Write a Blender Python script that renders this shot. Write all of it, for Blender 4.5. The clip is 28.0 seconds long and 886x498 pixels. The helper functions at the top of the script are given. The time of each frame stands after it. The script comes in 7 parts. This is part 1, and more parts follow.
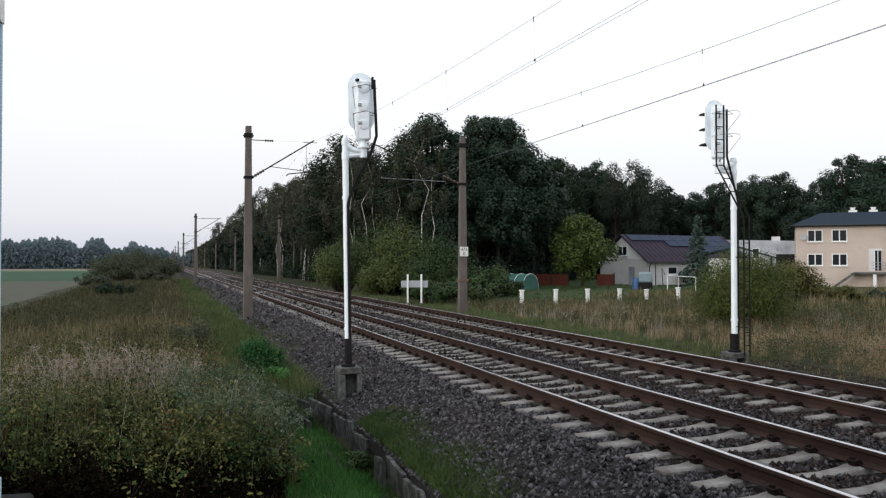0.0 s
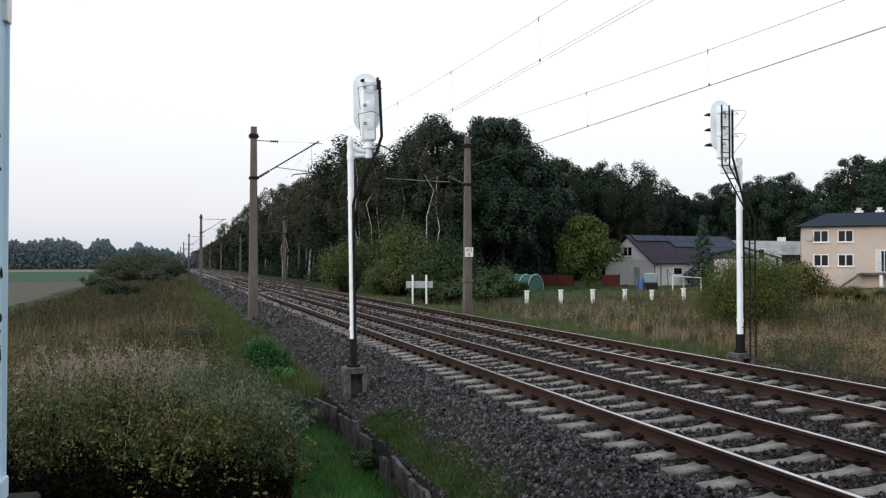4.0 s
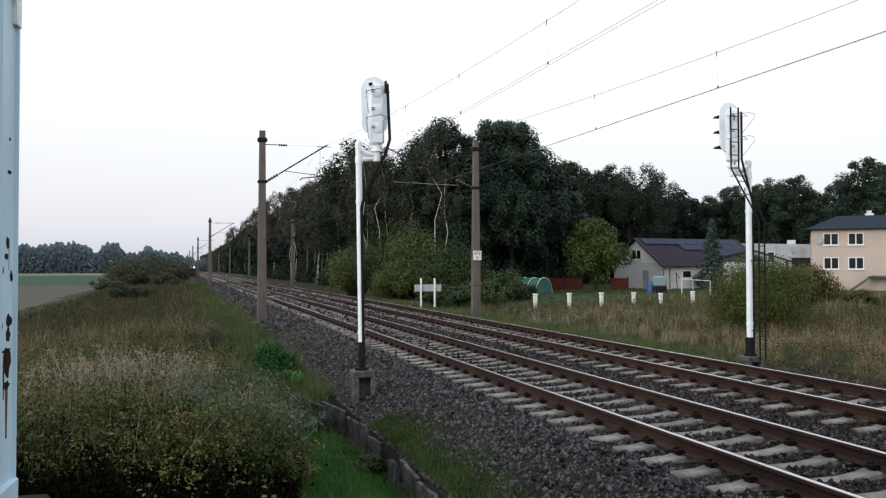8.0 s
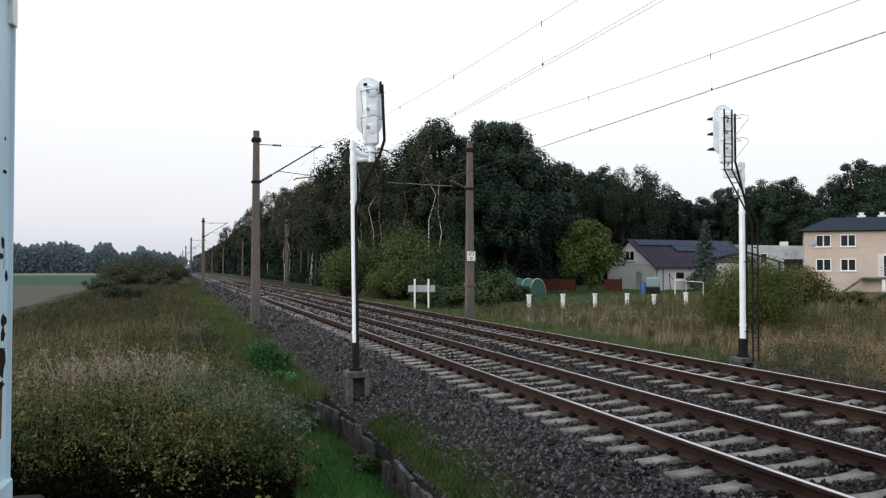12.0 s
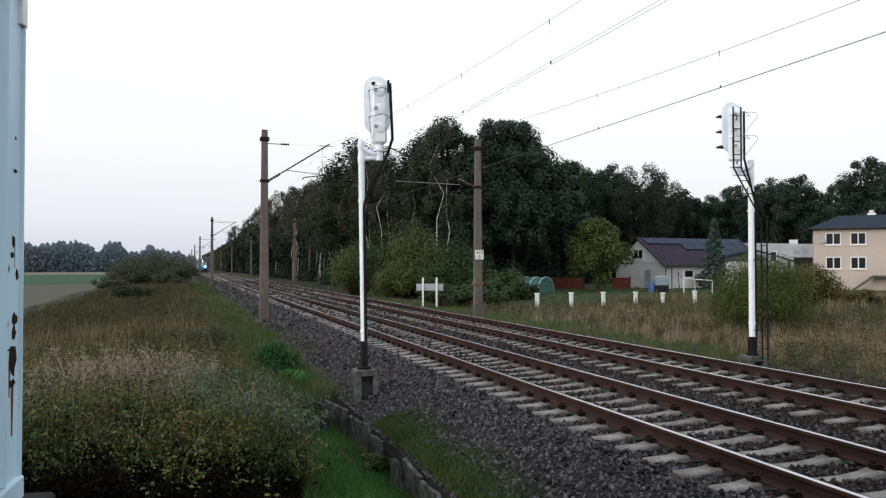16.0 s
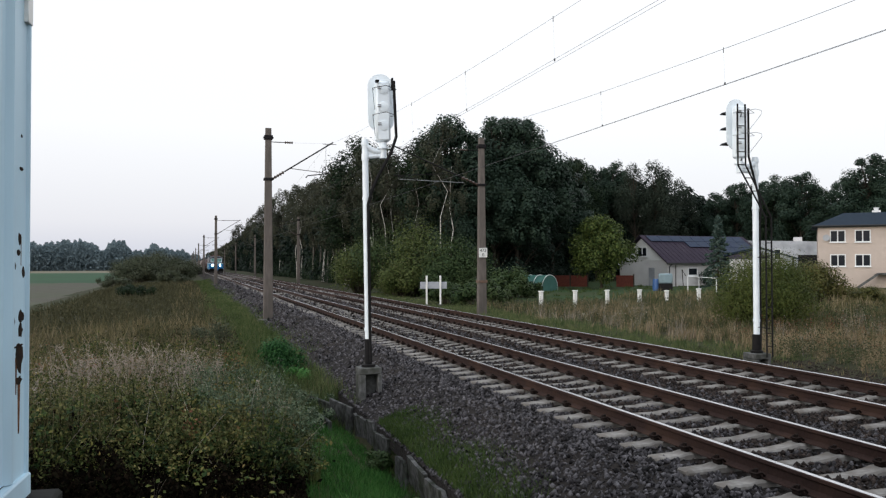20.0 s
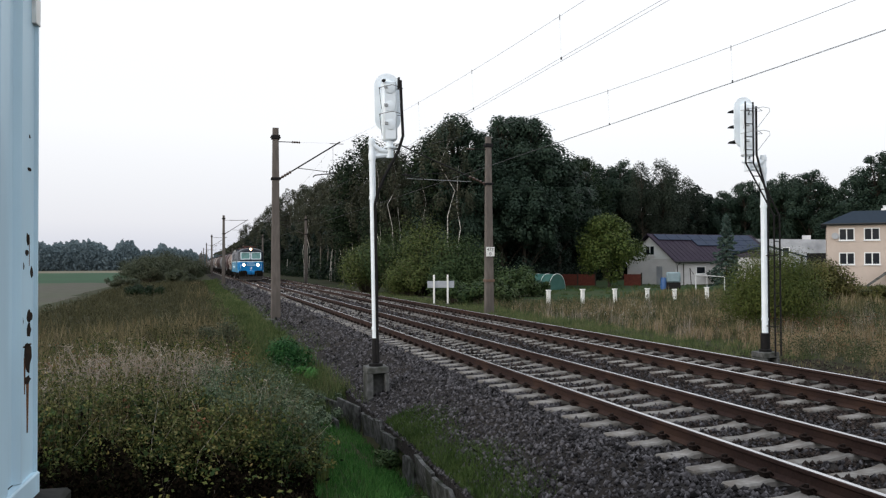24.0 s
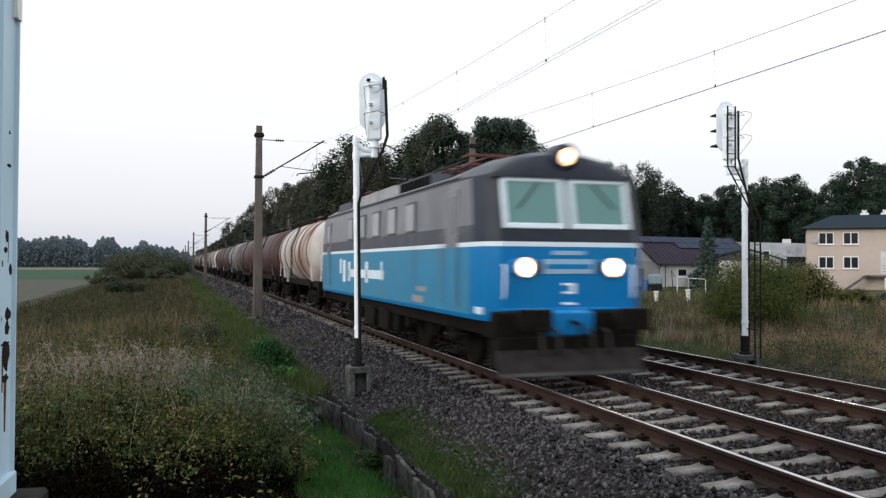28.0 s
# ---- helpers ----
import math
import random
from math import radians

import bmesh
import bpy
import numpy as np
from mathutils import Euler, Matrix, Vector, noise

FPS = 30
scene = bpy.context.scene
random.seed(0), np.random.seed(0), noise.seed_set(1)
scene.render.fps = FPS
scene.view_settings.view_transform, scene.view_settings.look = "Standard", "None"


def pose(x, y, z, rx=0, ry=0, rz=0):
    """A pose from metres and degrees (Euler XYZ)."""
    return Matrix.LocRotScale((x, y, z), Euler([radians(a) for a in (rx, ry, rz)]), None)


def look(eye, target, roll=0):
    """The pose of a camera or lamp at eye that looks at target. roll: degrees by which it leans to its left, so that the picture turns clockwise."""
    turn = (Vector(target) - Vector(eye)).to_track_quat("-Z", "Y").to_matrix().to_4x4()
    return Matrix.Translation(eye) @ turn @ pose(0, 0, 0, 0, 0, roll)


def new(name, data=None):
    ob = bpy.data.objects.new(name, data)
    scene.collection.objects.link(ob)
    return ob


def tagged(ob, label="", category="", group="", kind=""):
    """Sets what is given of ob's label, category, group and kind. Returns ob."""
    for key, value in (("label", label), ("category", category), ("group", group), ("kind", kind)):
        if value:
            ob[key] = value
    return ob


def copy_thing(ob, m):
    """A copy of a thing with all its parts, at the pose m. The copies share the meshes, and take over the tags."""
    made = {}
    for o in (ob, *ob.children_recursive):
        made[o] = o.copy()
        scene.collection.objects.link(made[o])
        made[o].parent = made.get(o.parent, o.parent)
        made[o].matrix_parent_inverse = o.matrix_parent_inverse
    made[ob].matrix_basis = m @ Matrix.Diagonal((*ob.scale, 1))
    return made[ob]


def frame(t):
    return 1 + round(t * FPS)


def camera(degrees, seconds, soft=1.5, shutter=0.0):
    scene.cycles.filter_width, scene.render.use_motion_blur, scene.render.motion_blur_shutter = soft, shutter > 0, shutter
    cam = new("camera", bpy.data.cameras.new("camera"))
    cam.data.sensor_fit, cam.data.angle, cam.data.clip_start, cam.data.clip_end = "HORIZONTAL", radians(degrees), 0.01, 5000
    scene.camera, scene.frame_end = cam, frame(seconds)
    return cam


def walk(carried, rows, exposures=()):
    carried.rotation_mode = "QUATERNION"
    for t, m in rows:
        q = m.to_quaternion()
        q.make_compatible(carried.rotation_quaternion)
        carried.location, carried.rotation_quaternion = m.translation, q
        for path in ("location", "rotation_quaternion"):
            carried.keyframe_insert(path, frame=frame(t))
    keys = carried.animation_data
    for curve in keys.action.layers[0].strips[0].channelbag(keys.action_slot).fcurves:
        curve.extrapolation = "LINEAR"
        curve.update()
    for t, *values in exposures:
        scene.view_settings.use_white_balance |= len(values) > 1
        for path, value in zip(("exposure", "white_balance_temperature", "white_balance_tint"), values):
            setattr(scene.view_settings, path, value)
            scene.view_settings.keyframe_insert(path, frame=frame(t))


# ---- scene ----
FOV = 57.02
SECONDS = 28.0
cam = camera(FOV, SECONDS, soft=1.25, shutter=0.5)
PATH = [
    (0, pose(0.002, -0.005, 1.924, 90.977, 0.043, -18.365)),
    (0.5, pose(-0.001, -0.003, 1.926, 90.949, 0.053, -18.349)),
    (1, pose(-0.001, -0.004, 1.916, 90.943, 0.062, -18.299)),
    (1.5, pose(-0.002, -0.005, 1.920, 90.912, 0.018, -18.269)),
    (2, pose(-0.001, -0.007, 1.918, 90.931, -0.023, -18.234)),
    (2.5, pose(-0.002, -0.004, 1.922, 90.931, -0.004, -18.185)),
    (3, pose(-0.002, -0.005, 1.921, 90.978, 0.039, -18.127)),
    (3.5, pose(-0.001, -0.003, 1.918, 91.006, 0.053, -18.072)),
    (5.5, pose(-0.012, -0.011, 1.915, 91.106, 0.032, -17.737)),
    (6, pose(-0.012, -0.010, 1.915, 91.151, 0.044, -17.573)),
    (6.5, pose(-0.008, -0.008, 1.916, 91.222, -0.001, -17.491)),
    (7, pose(-0.004, -0.006, 1.913, 91.294, 0.045, -17.442)),
    (7.5, pose(-0.001, -0.005, 1.911, 91.290, 0.102, -17.427)),
    (8, pose(-0.000, -0.000, 1.911, 91.266, 0.109, -17.438)),
    (8.5, pose(0.001, -0.003, 1.908, 91.292, 0.146, -17.436)),
    (9, pose(-0.008, -0.007, 1.911, 91.308, 0.190, -17.497)),
    (9.5, pose(-0.012, -0.003, 1.914, 91.314, 0.177, -17.500)),
    (10, pose(-0.009, -0.003, 1.908, 91.371, 0.181, -17.492)),
    (10.5, pose(-0.006, -0.007, 1.909, 91.377, 0.139, -17.561)),
    (11, pose(-0.009, -0.005, 1.907, 91.362, 0.040, -17.744)),
    (11.5, pose(-0.014, -0.009, 1.908, 91.356, 0.020, -17.843)),
    (12, pose(-0.015, -0.004, 1.911, 91.315, -0.023, -17.886)),
    (12.5, pose(-0.014, -0.006, 1.909, 91.304, 0.005, -17.864)),
    (14.5, pose(-0.025, -0.009, 1.909, 91.277, 0.054, -17.588)),
    (15, pose(-0.024, -0.012, 1.907, 91.269, 0.024, -17.496)),
    (15.5, pose(-0.022, -0.004, 1.909, 91.232, 0.019, -17.384)),
    (16, pose(-0.016, -0.007, 1.909, 91.218, 0.050, -17.315)),
    (16.5, pose(-0.013, -0.008, 1.908, 91.162, 0.103, -17.224)),
    (17, pose(-0.017, -0.002, 1.906, 91.139, 0.150, -17.206)),
    (17.5, pose(-0.016, -0.007, 1.908, 91.133, 0.174, -17.153)),
    (18, pose(-0.021, -0.008, 1.913, 91.130, 0.142, -17.161)),
    (18.5, pose(-0.020, -0.009, 1.909, 91.152, 0.210, -17.125)),
    (19, pose(-0.021, -0.007, 1.909, 91.140, 0.204, -17.158)),
    (19.5, pose(-0.022, -0.006, 1.906, 91.134, 0.186, -17.119)),
    (20, pose(-0.025, -0.006, 1.902, 91.088, 0.136, -17.063)),
    (20.5, pose(-0.023, -0.006, 1.906, 91.015, 0.144, -16.981)),
    (21, pose(-0.020, -0.007, 1.904, 90.999, 0.180, -16.905)),
    (21.5, pose(-0.020, -0.006, 1.908, 90.959, 0.156, -16.863)),
    (23.5, pose(-0.026, -0.006, 1.902, 91.036, 0.285, -16.615)),
    (24, pose(-0.020, -0.007, 1.902, 91.029, 0.266, -16.548)),
    (24.5, pose(-0.017, -0.004, 1.902, 90.967, 0.269, -16.512)),
    (25, pose(-0.020, -0.004, 1.905, 90.909, 0.308, -16.490)),
    (25.5, pose(-0.024, -0.004, 1.906, 90.909, 0.295, -16.485)),
    (26, pose(-0.030, -0.011, 1.910, 90.917, 0.193, -16.551)),
    (26.5, pose(-0.035, -0.012, 1.906, 90.950, 0.002, -16.703)),
    (27, pose(-0.036, -0.011, 1.910, 90.983, -0.166, -16.934)),
    (27.5, pose(-0.030, -0.009, 1.908, 91.030, -0.237, -17.279)),
    (28, pose(-0.021, -0.009, 1.909, 91.030, -0.278, -17.735)),
]
walk(cam, PATH)

# ---- light: a bright veiled evening sky, no clear shadows ----
SUN_ELEV, SUN_TURN = 12.0, 247.0
world = bpy.data.worlds.new("evening_sky")
scene.world = world
world.use_nodes = True


def build_world():
    nt = world.node_tree
    nt.nodes.clear()
    out = nt.nodes.new("ShaderNodeOutputWorld")
    sky = nt.nodes.new("ShaderNodeTexSky")
    sky.sky_type = "NISHITA"
    sky.sun_disc = False
    sky.sun_elevation, sky.sun_rotation = radians(SUN_ELEV), radians(SUN_TURN)
    sky.dust_density, sky.air_density = 3.0, 1.0
    low = nt.nodes.new("ShaderNodeBackground")
    nt.links.new(sky.outputs[0], low.inputs[0])
    low.inputs[1].default_value = 0.05 * 0.5
    co = nt.nodes.new("ShaderNodeTexCoord")
    sep = nt.nodes.new("ShaderNodeSeparateXYZ")
    nt.links.new(co.outputs["Generated"], sep.inputs[0])
    ramp = nt.nodes.new("ShaderNodeValToRGB")
    cr = ramp.color_ramp
    cr.elements[0].position, cr.elements[0].color = 0.0, (0.40, 0.42, 0.485, 1)
    cr.elements[1].position, cr.elements[1].color = 1.0, (0.92, 0.99, 1.08, 1)
    e = cr.elements.new(0.36)
    e.color = (0.64, 0.648, 0.665, 1)
    e = cr.elements.new(0.05)
    e.color = (0.51, 0.515, 0.555, 1)
    e = cr.elements.new(0.16)
    e.color = (0.61, 0.612, 0.63, 1)
    nt.links.new(sep.outputs[2], ramp.inputs[0])
    veil = nt.nodes.new("ShaderNodeBackground")
    nt.links.new(ramp.outputs[0], veil.inputs[0])
    veil.inputs[1].default_value = 1.55
    add = nt.nodes.new("ShaderNodeAddShader")
    nt.links.new(low.outputs[0], add.inputs[0])
    nt.links.new(veil.outputs[0], add.inputs[1])
    nt.links.new(add.outputs[0], out.inputs[0])


build_world()
sun = new("sun", bpy.data.lights.new("sun", "SUN"))
sun.data.energy, sun.data.angle, sun.data.color = 1.2, radians(30), (1.0, 0.99, 0.97)
sun.matrix_world = look((-92 * math.cos(radians(SUN_ELEV)), -39 * math.cos(radians(SUN_ELEV)), 100 * math.sin(radians(SUN_ELEV))), (0, 0, 0))
scene.view_settings.exposure = 0.0

# ---- materials ----
MATS = {}


def mat(name, c1, c2=None, scale=8.0, rough=0.8, metal=0.0, bump=0.0, c3=None, scale3=0.7, vary=0.0, island=0.0, spec=0.4, stretch=(1, 1, 1),
        emit=None, power=0.0, sharp=0.0, through_light=0.0):
    """A procedural surface: fine grain between c1 and c2, broad patches of c3, relief, and a spread from piece to piece."""
    m = bpy.data.materials.new(name)
    m.use_nodes = True
    nt = m.node_tree
    n, ln = nt.nodes, nt.links
    b = n["Principled BSDF"]
    b.inputs["Roughness"].default_value = rough
    b.inputs["Metallic"].default_value = metal
    b.inputs["Specular IOR Level"].default_value = spec if rough < 0.65 or metal > 0.5 else 0.08
    MATS[name] = m
    if emit:
        b.inputs["Base Color"].default_value = (*c1, 1)
        b.inputs["Emission Color"].default_value = (*emit, 1)
        b.inputs["Emission Strength"].default_value = power
        return m
    c2 = c2 or tuple(x * 0.8 for x in c1)
    co = n.new("ShaderNodeTexCoord")
    mp = n.new("ShaderNodeMapping")
    mp.inputs["Scale"].default_value = stretch
    ln.new(co.outputs["Object"], mp.inputs[0])
    fine = n.new("ShaderNodeTexNoise")
    fine.inputs["Scale"].default_value, fine.inputs["Detail"].default_value = scale, 6
    ln.new(mp.outputs[0], fine.inputs["Vector"])
    ramp = n.new("ShaderNodeValToRGB")
    ramp.color_ramp.elements[0].position, ramp.color_ramp.elements[1].position = 0.32 + sharp, 0.68 - sharp
    ramp.color_ramp.elements[0].color, ramp.color_ramp.elements[1].color = (*c1, 1), (*c2, 1)
    ln.new(fine.outputs[0], ramp.inputs[0])
    col = ramp.outputs[0]
    if c3:
        broad = n.new("ShaderNodeTexNoise")
        broad.inputs["Scale"].default_value, broad.inputs["Detail"].default_value = scale3, 4
        ln.new(mp.outputs[0], broad.inputs["Vector"])
        r2 = n.new("ShaderNodeValToRGB")
        r2.color_ramp.elements[0].position, r2.color_ramp.elements[1].position = 0.45, 0.68
        ln.new(broad.outputs[0], r2.inputs[0])
        mix = n.new("ShaderNodeMix")
        mix.data_type = "RGBA"
        ln.new(r2.outputs[0], mix.inputs[0])
        ln.new(col, mix.inputs[6])
        mix.inputs[7].default_value = (*c3, 1)
        col = mix.outputs[2]
    if vary or island:
        if island:
            src = n.new("ShaderNodeNewGeometry").outputs["Random Per Island"]
        else:
            src = n.new("ShaderNodeObjectInfo").outputs["Random"]
        k = max(vary, island)
        rng = n.new("ShaderNodeMapRange")
        rng.inputs[3].default_value, rng.inputs[4].default_value = 1 - k, 1 + k
        ln.new(src, rng.inputs[0])
        hsv = n.new("ShaderNodeHueSaturation")
        ln.new(rng.outputs[0], hsv.inputs["Value"])
        ln.new(col, hsv.inputs["Color"])
        col = hsv.outputs[0]
    ln.new(col, b.inputs["Base Color"])
    if bump:
        bp = n.new("ShaderNodeBump")
        bp.inputs["Strength"].default_value, bp.inputs["Distance"].default_value = bump, 0.02
        ln.new(fine.outputs[0], bp.inputs["Height"])
        ln.new(bp.outputs[0], b.inputs["Normal"])
    if through_light:
        tr = n.new("ShaderNodeBsdfTranslucent")
        ln.new(col, tr.inputs[0])
        mx = n.new("ShaderNodeMixShader")
        mx.inputs[0].default_value = through_light
        ln.new(b.outputs[0], mx.inputs[1])
        ln.new(tr.outputs[0], mx.inputs[2])
        ln.new(mx.outputs[0], n["Material Output"].inputs[0])
    return m


def leafy(name, colours, rough=0.55, patch=0.0, broad=0.38, sheen=0.06):
    """Foliage: each leaf takes one of the colours."""
    m = bpy.data.materials.new(name)
    m.use_nodes = True
    nt = m.node_tree
    n, ln = nt.nodes, nt.links
    b = n["Principled BSDF"]
    b.inputs["Roughness"].default_value = rough
    b.inputs["Specular IOR Level"].default_value = sheen
    geo = n.new("ShaderNodeNewGeometry")
    ramp = n.new("ShaderNodeValToRGB")
    cr = ramp.color_ramp
    k = len(colours)
    while len(cr.elements) < k:
        cr.elements.new(0.5)
    for i, c in enumerate(colours):
        cr.elements[i].position = i / max(1, k - 1)
        cr.elements[i].color = (*c, 1)
    src = geo.outputs["Random Per Island"]
    if patch:
        co = n.new("ShaderNodeTexCoord")
        ns = n.new("ShaderNodeTexNoise")
        ns.inputs["Scale"].default_value, ns.inputs["Detail"].default_value = patch, 3
        ln.new(co.outputs["Object"], ns.inputs["Vector"])
        stretch = n.new("ShaderNodeMapRange")
        stretch.inputs[1].default_value, stretch.inputs[2].default_value = 0.3, 0.7
        ln.new(ns.outputs[0], stretch.inputs[0])
        av = n.new("ShaderNodeMix")
        av.inputs[0].default_value = broad
        ln.new(src, av.inputs[2])
        ln.new(stretch.outputs[0], av.inputs[3])
        src = av.outputs[0]
    ln.new(src, ramp.inputs[0])
    ln.new(ramp.outputs[0], b.inputs["Base Color"])
    tr = n.new("ShaderNodeBsdfTranslucent")
    ln.new(ramp.outputs[0], tr.inputs[0])
    mx = n.new("ShaderNodeMixShader")
    mx.inputs[0].default_value = 0.14
    ln.new(b.outputs[0], mx.inputs[1])
    ln.new(tr.outputs[0], mx.inputs[2])
    ln.new(mx.outputs[0], n["Material Output"].inputs[0])
    MATS[name] = m
    return m


def glass(name, tint, rough=0.05):
    m = bpy.data.materials.new(name)
    m.use_nodes = True
    b = m.node_tree.nodes["Principled BSDF"]
    b.inputs["Base Color"].default_value = (*tint, 1)
    b.inputs["Roughness"].default_value = rough
    b.inputs["Specular IOR Level"].default_value = 0.8
    MATS[name] = m
    return m


mat("soil", (0.055, 0.047, 0.038), (0.028, 0.024, 0.019), 3, 0.95, bump=0.6, c3=(0.035, 0.038, 0.018), scale3=0.5)
mat("meadow_soil", (0.045, 0.042, 0.024), (0.024, 0.026, 0.014), 2.5, 0.95, bump=0.6, c3=(0.024, 0.034, 0.014), scale3=0.15)
mat("crop_green", (0.026, 0.062, 0.034), (0.032, 0.075, 0.038), 0.6, 0.9, bump=0.4, c3=(0.03, 0.055, 0.032), scale3=0.02)
mat("crop_brown", (0.085, 0.080, 0.066), (0.062, 0.060, 0.046), 0.7, 0.95, bump=0.5, c3=(0.068, 0.075, 0.05), scale3=0.05)
mat("stubble", (0.17, 0.155, 0.115), (0.13, 0.12, 0.09), 0.7, 0.95)
mat("lawn", (0.030, 0.058, 0.022), (0.022, 0.042, 0.016), 1.5, 0.9, bump=0.5, c3=(0.042, 0.05, 0.024), scale3=0.12)
mat("ballast_base", (0.028, 0.025, 0.024), (0.011, 0.010, 0.010), 18, 0.95, bump=1.0, c3=(0.022, 0.018, 0.016), scale3=0.6)
mat("stone", (0.080, 0.076, 0.081), (0.020, 0.018, 0.020), 22, 0.8, island=0.92, bump=0.3)
mat("rusty_stone", (0.047, 0.037, 0.033), (0.017, 0.013, 0.012), 26, 0.9, island=0.7, bump=0.3)
mat("sleeper_concrete", (0.24, 0.228, 0.216), (0.155, 0.147, 0.138), 14, 0.9, bump=0.3, c3=(0.115, 0.10, 0.088), scale3=3, vary=0.2)
mat("rail_rust", (0.046, 0.028, 0.024), (0.030, 0.019, 0.017), 25, 0.8, 0.2, bump=0.2, c3=(0.058, 0.034, 0.026), scale3=2)
mat("rail_polish", (0.62, 0.62, 0.64), (0.5, 0.5, 0.52), 12, 0.25, 1.0, stretch=(1, 0.05, 1))
mat("clip_steel", (0.022, 0.014, 0.012), (0.012, 0.009, 0.008), 30, 0.75, 0.3)
mat("concrete", (0.145, 0.146, 0.145), (0.078, 0.078, 0.078), 9, 0.9, bump=0.5, c3=(0.05, 0.052, 0.044), scale3=2.2)
mat("drain_concrete", (0.105, 0.106, 0.106), (0.028, 0.028, 0.028), 9, 0.95, bump=0.9, c3=(0.020, 0.024, 0.016), scale3=3.5)
mat("stained_slab", (0.034, 0.033, 0.032), (0.016, 0.016, 0.015), 6, 0.95, bump=0.6, c3=(0.014, 0.016, 0.011), scale3=2)
mat("mast_concrete", (0.15, 0.130, 0.118), (0.105, 0.092, 0.083), 7, 0.9, bump=0.3, c3=(0.08, 0.072, 0.066), scale3=0.8, stretch=(1, 1, 0.25))
mat("galvanised", (0.30, 0.31, 0.32), (0.2, 0.2, 0.21), 10, 0.5, 0.6)
mat("dark_steel", (0.022, 0.021, 0.022), (0.014, 0.013, 0.014), 15, 0.7, 0.2)
mat("wire", (0.075, 0.074, 0.076), (0.05, 0.05, 0.052), 4, 0.6, 0.2)
mat("white_paint", (0.84, 0.90, 0.94), (0.79, 0.85, 0.90), 6, 0.35, c3=(0.72, 0.78, 0.82), scale3=2.2)
mat("black_paint", (0.010, 0.010, 0.011), (0.016, 0.015, 0.015), 12, 0.7)
mat("insulator", (0.06, 0.035, 0.025), (0.04, 0.025, 0.02), 10, 0.3)
mat("plate_white", (0.78, 0.78, 0.76), (0.66, 0.66, 0.63), 12, 0.5)
mat("ink", (0.02, 0.02, 0.02), (0.015, 0.015, 0.015), 10, 0.6)
mat("hut_blue", (0.47, 0.64, 0.74), (0.41, 0.57, 0.67), 3, 0.45, bump=0.05, c3=(0.38, 0.50, 0.58), scale3=1.4, stretch=(1, 1, 0.25))
mat("rust", (0.16, 0.07, 0.03), (0.05, 0.025, 0.015), 20, 0.9, bump=0.4)
mat("faded_orange", (0.17, 0.105, 0.075), (0.11, 0.08, 0.065), 9, 0.9, c3=(0.13, 0.10, 0.085), scale3=4)
mat("rust_hole", (0.012, 0.010, 0.009), (0.03, 0.017, 0.010), 25, 0.95)
mat("bark", (0.07, 0.058, 0.045), (0.035, 0.03, 0.024), 8, 0.95, bump=0.6, stretch=(1, 1, 0.2))
mat("grey_bark", (0.20, 0.19, 0.17), (0.07, 0.065, 0.055), 5, 0.9, bump=0.4, stretch=(1, 1, 0.6), c3=(0.13, 0.12, 0.10), scale3=0.8)
mat("birch_bark", (0.60, 0.58, 0.55), (0.16, 0.15, 0.135), 4, 0.85, bump=0.3, stretch=(1, 1, 2.0), sharp=0.06, c3=(0.50, 0.48, 0.44), scale3=1.0)
leafy("leaves_dark", [(0.010, 0.021, 0.015), (0.018, 0.034, 0.023), (0.029, 0.049, 0.032), (0.044, 0.066, 0.044)], patch=0.35, broad=0.55, sheen=0.12)
leafy("leaves_mid", [(0.016, 0.032, 0.015), (0.029, 0.050, 0.020), (0.046, 0.068, 0.026), (0.046, 0.058, 0.028)], patch=0.4, broad=0.5)
leafy("leaves_ash", [(0.007, 0.015, 0.009), (0.012, 0.023, 0.012), (0.020, 0.033, 0.016), (0.027, 0.037, 0.019)], patch=0.3, broad=0.5)
leafy("leaves_willow", [(0.030, 0.046, 0.014), (0.055, 0.075, 0.022), (0.085, 0.105, 0.034), (0.075, 0.082, 0.034)])
leafy("leaves_elder", [(0.034, 0.040, 0.013), (0.064, 0.068, 0.022), (0.105, 0.100, 0.036), (0.095, 0.074, 0.034)], patch=0.8)
leafy("leaves_birch", [(0.024, 0.030, 0.020), (0.040, 0.046, 0.030), (0.058, 0.062, 0.042), (0.078, 0.070, 0.047)], patch=0.3, broad=0.5)
leafy("leaves_bright", [(0.020, 0.036, 0.011), (0.045, 0.068, 0.018), (0.078, 0.105, 0.028), (0.065, 0.078, 0.027)])
leafy("leaves_vivid", [(0.010, 0.040, 0.013), (0.021, 0.070, 0.021), (0.038, 0.102, 0.031)])
leafy("needles", [(0.034, 0.060, 0.050), (0.062, 0.098, 0.082), (0.10, 0.13, 0.115)])
# horizon leaves carry the haze of distance as a pale blue base colour
leafy("leaves_haze", [(0.118, 0.158, 0.176), (0.128, 0.170, 0.188), (0.138, 0.180, 0.198)])
leafy("bramble_leaves", [(0.006, 0.014, 0.006), (0.012, 0.026, 0.010), (0.022, 0.042, 0.014), (0.046, 0.066, 0.019), (0.096, 0.102, 0.029), (0.165, 0.138, 0.050), (0.13, 0.070, 0.036)], patch=1.4, broad=0.45)
mat("pale_stalk", (0.36, 0.31, 0.27), (0.22, 0.185, 0.155), 9, 0.9, c3=(0.27, 0.22, 0.18), scale3=2.5)
# soil colour darkened to near black for the shade beneath the brambles
mat("shaded_soil", (0.014, 0.012, 0.010), (0.006, 0.005, 0.004), 4, 0.95, bump=0.6)
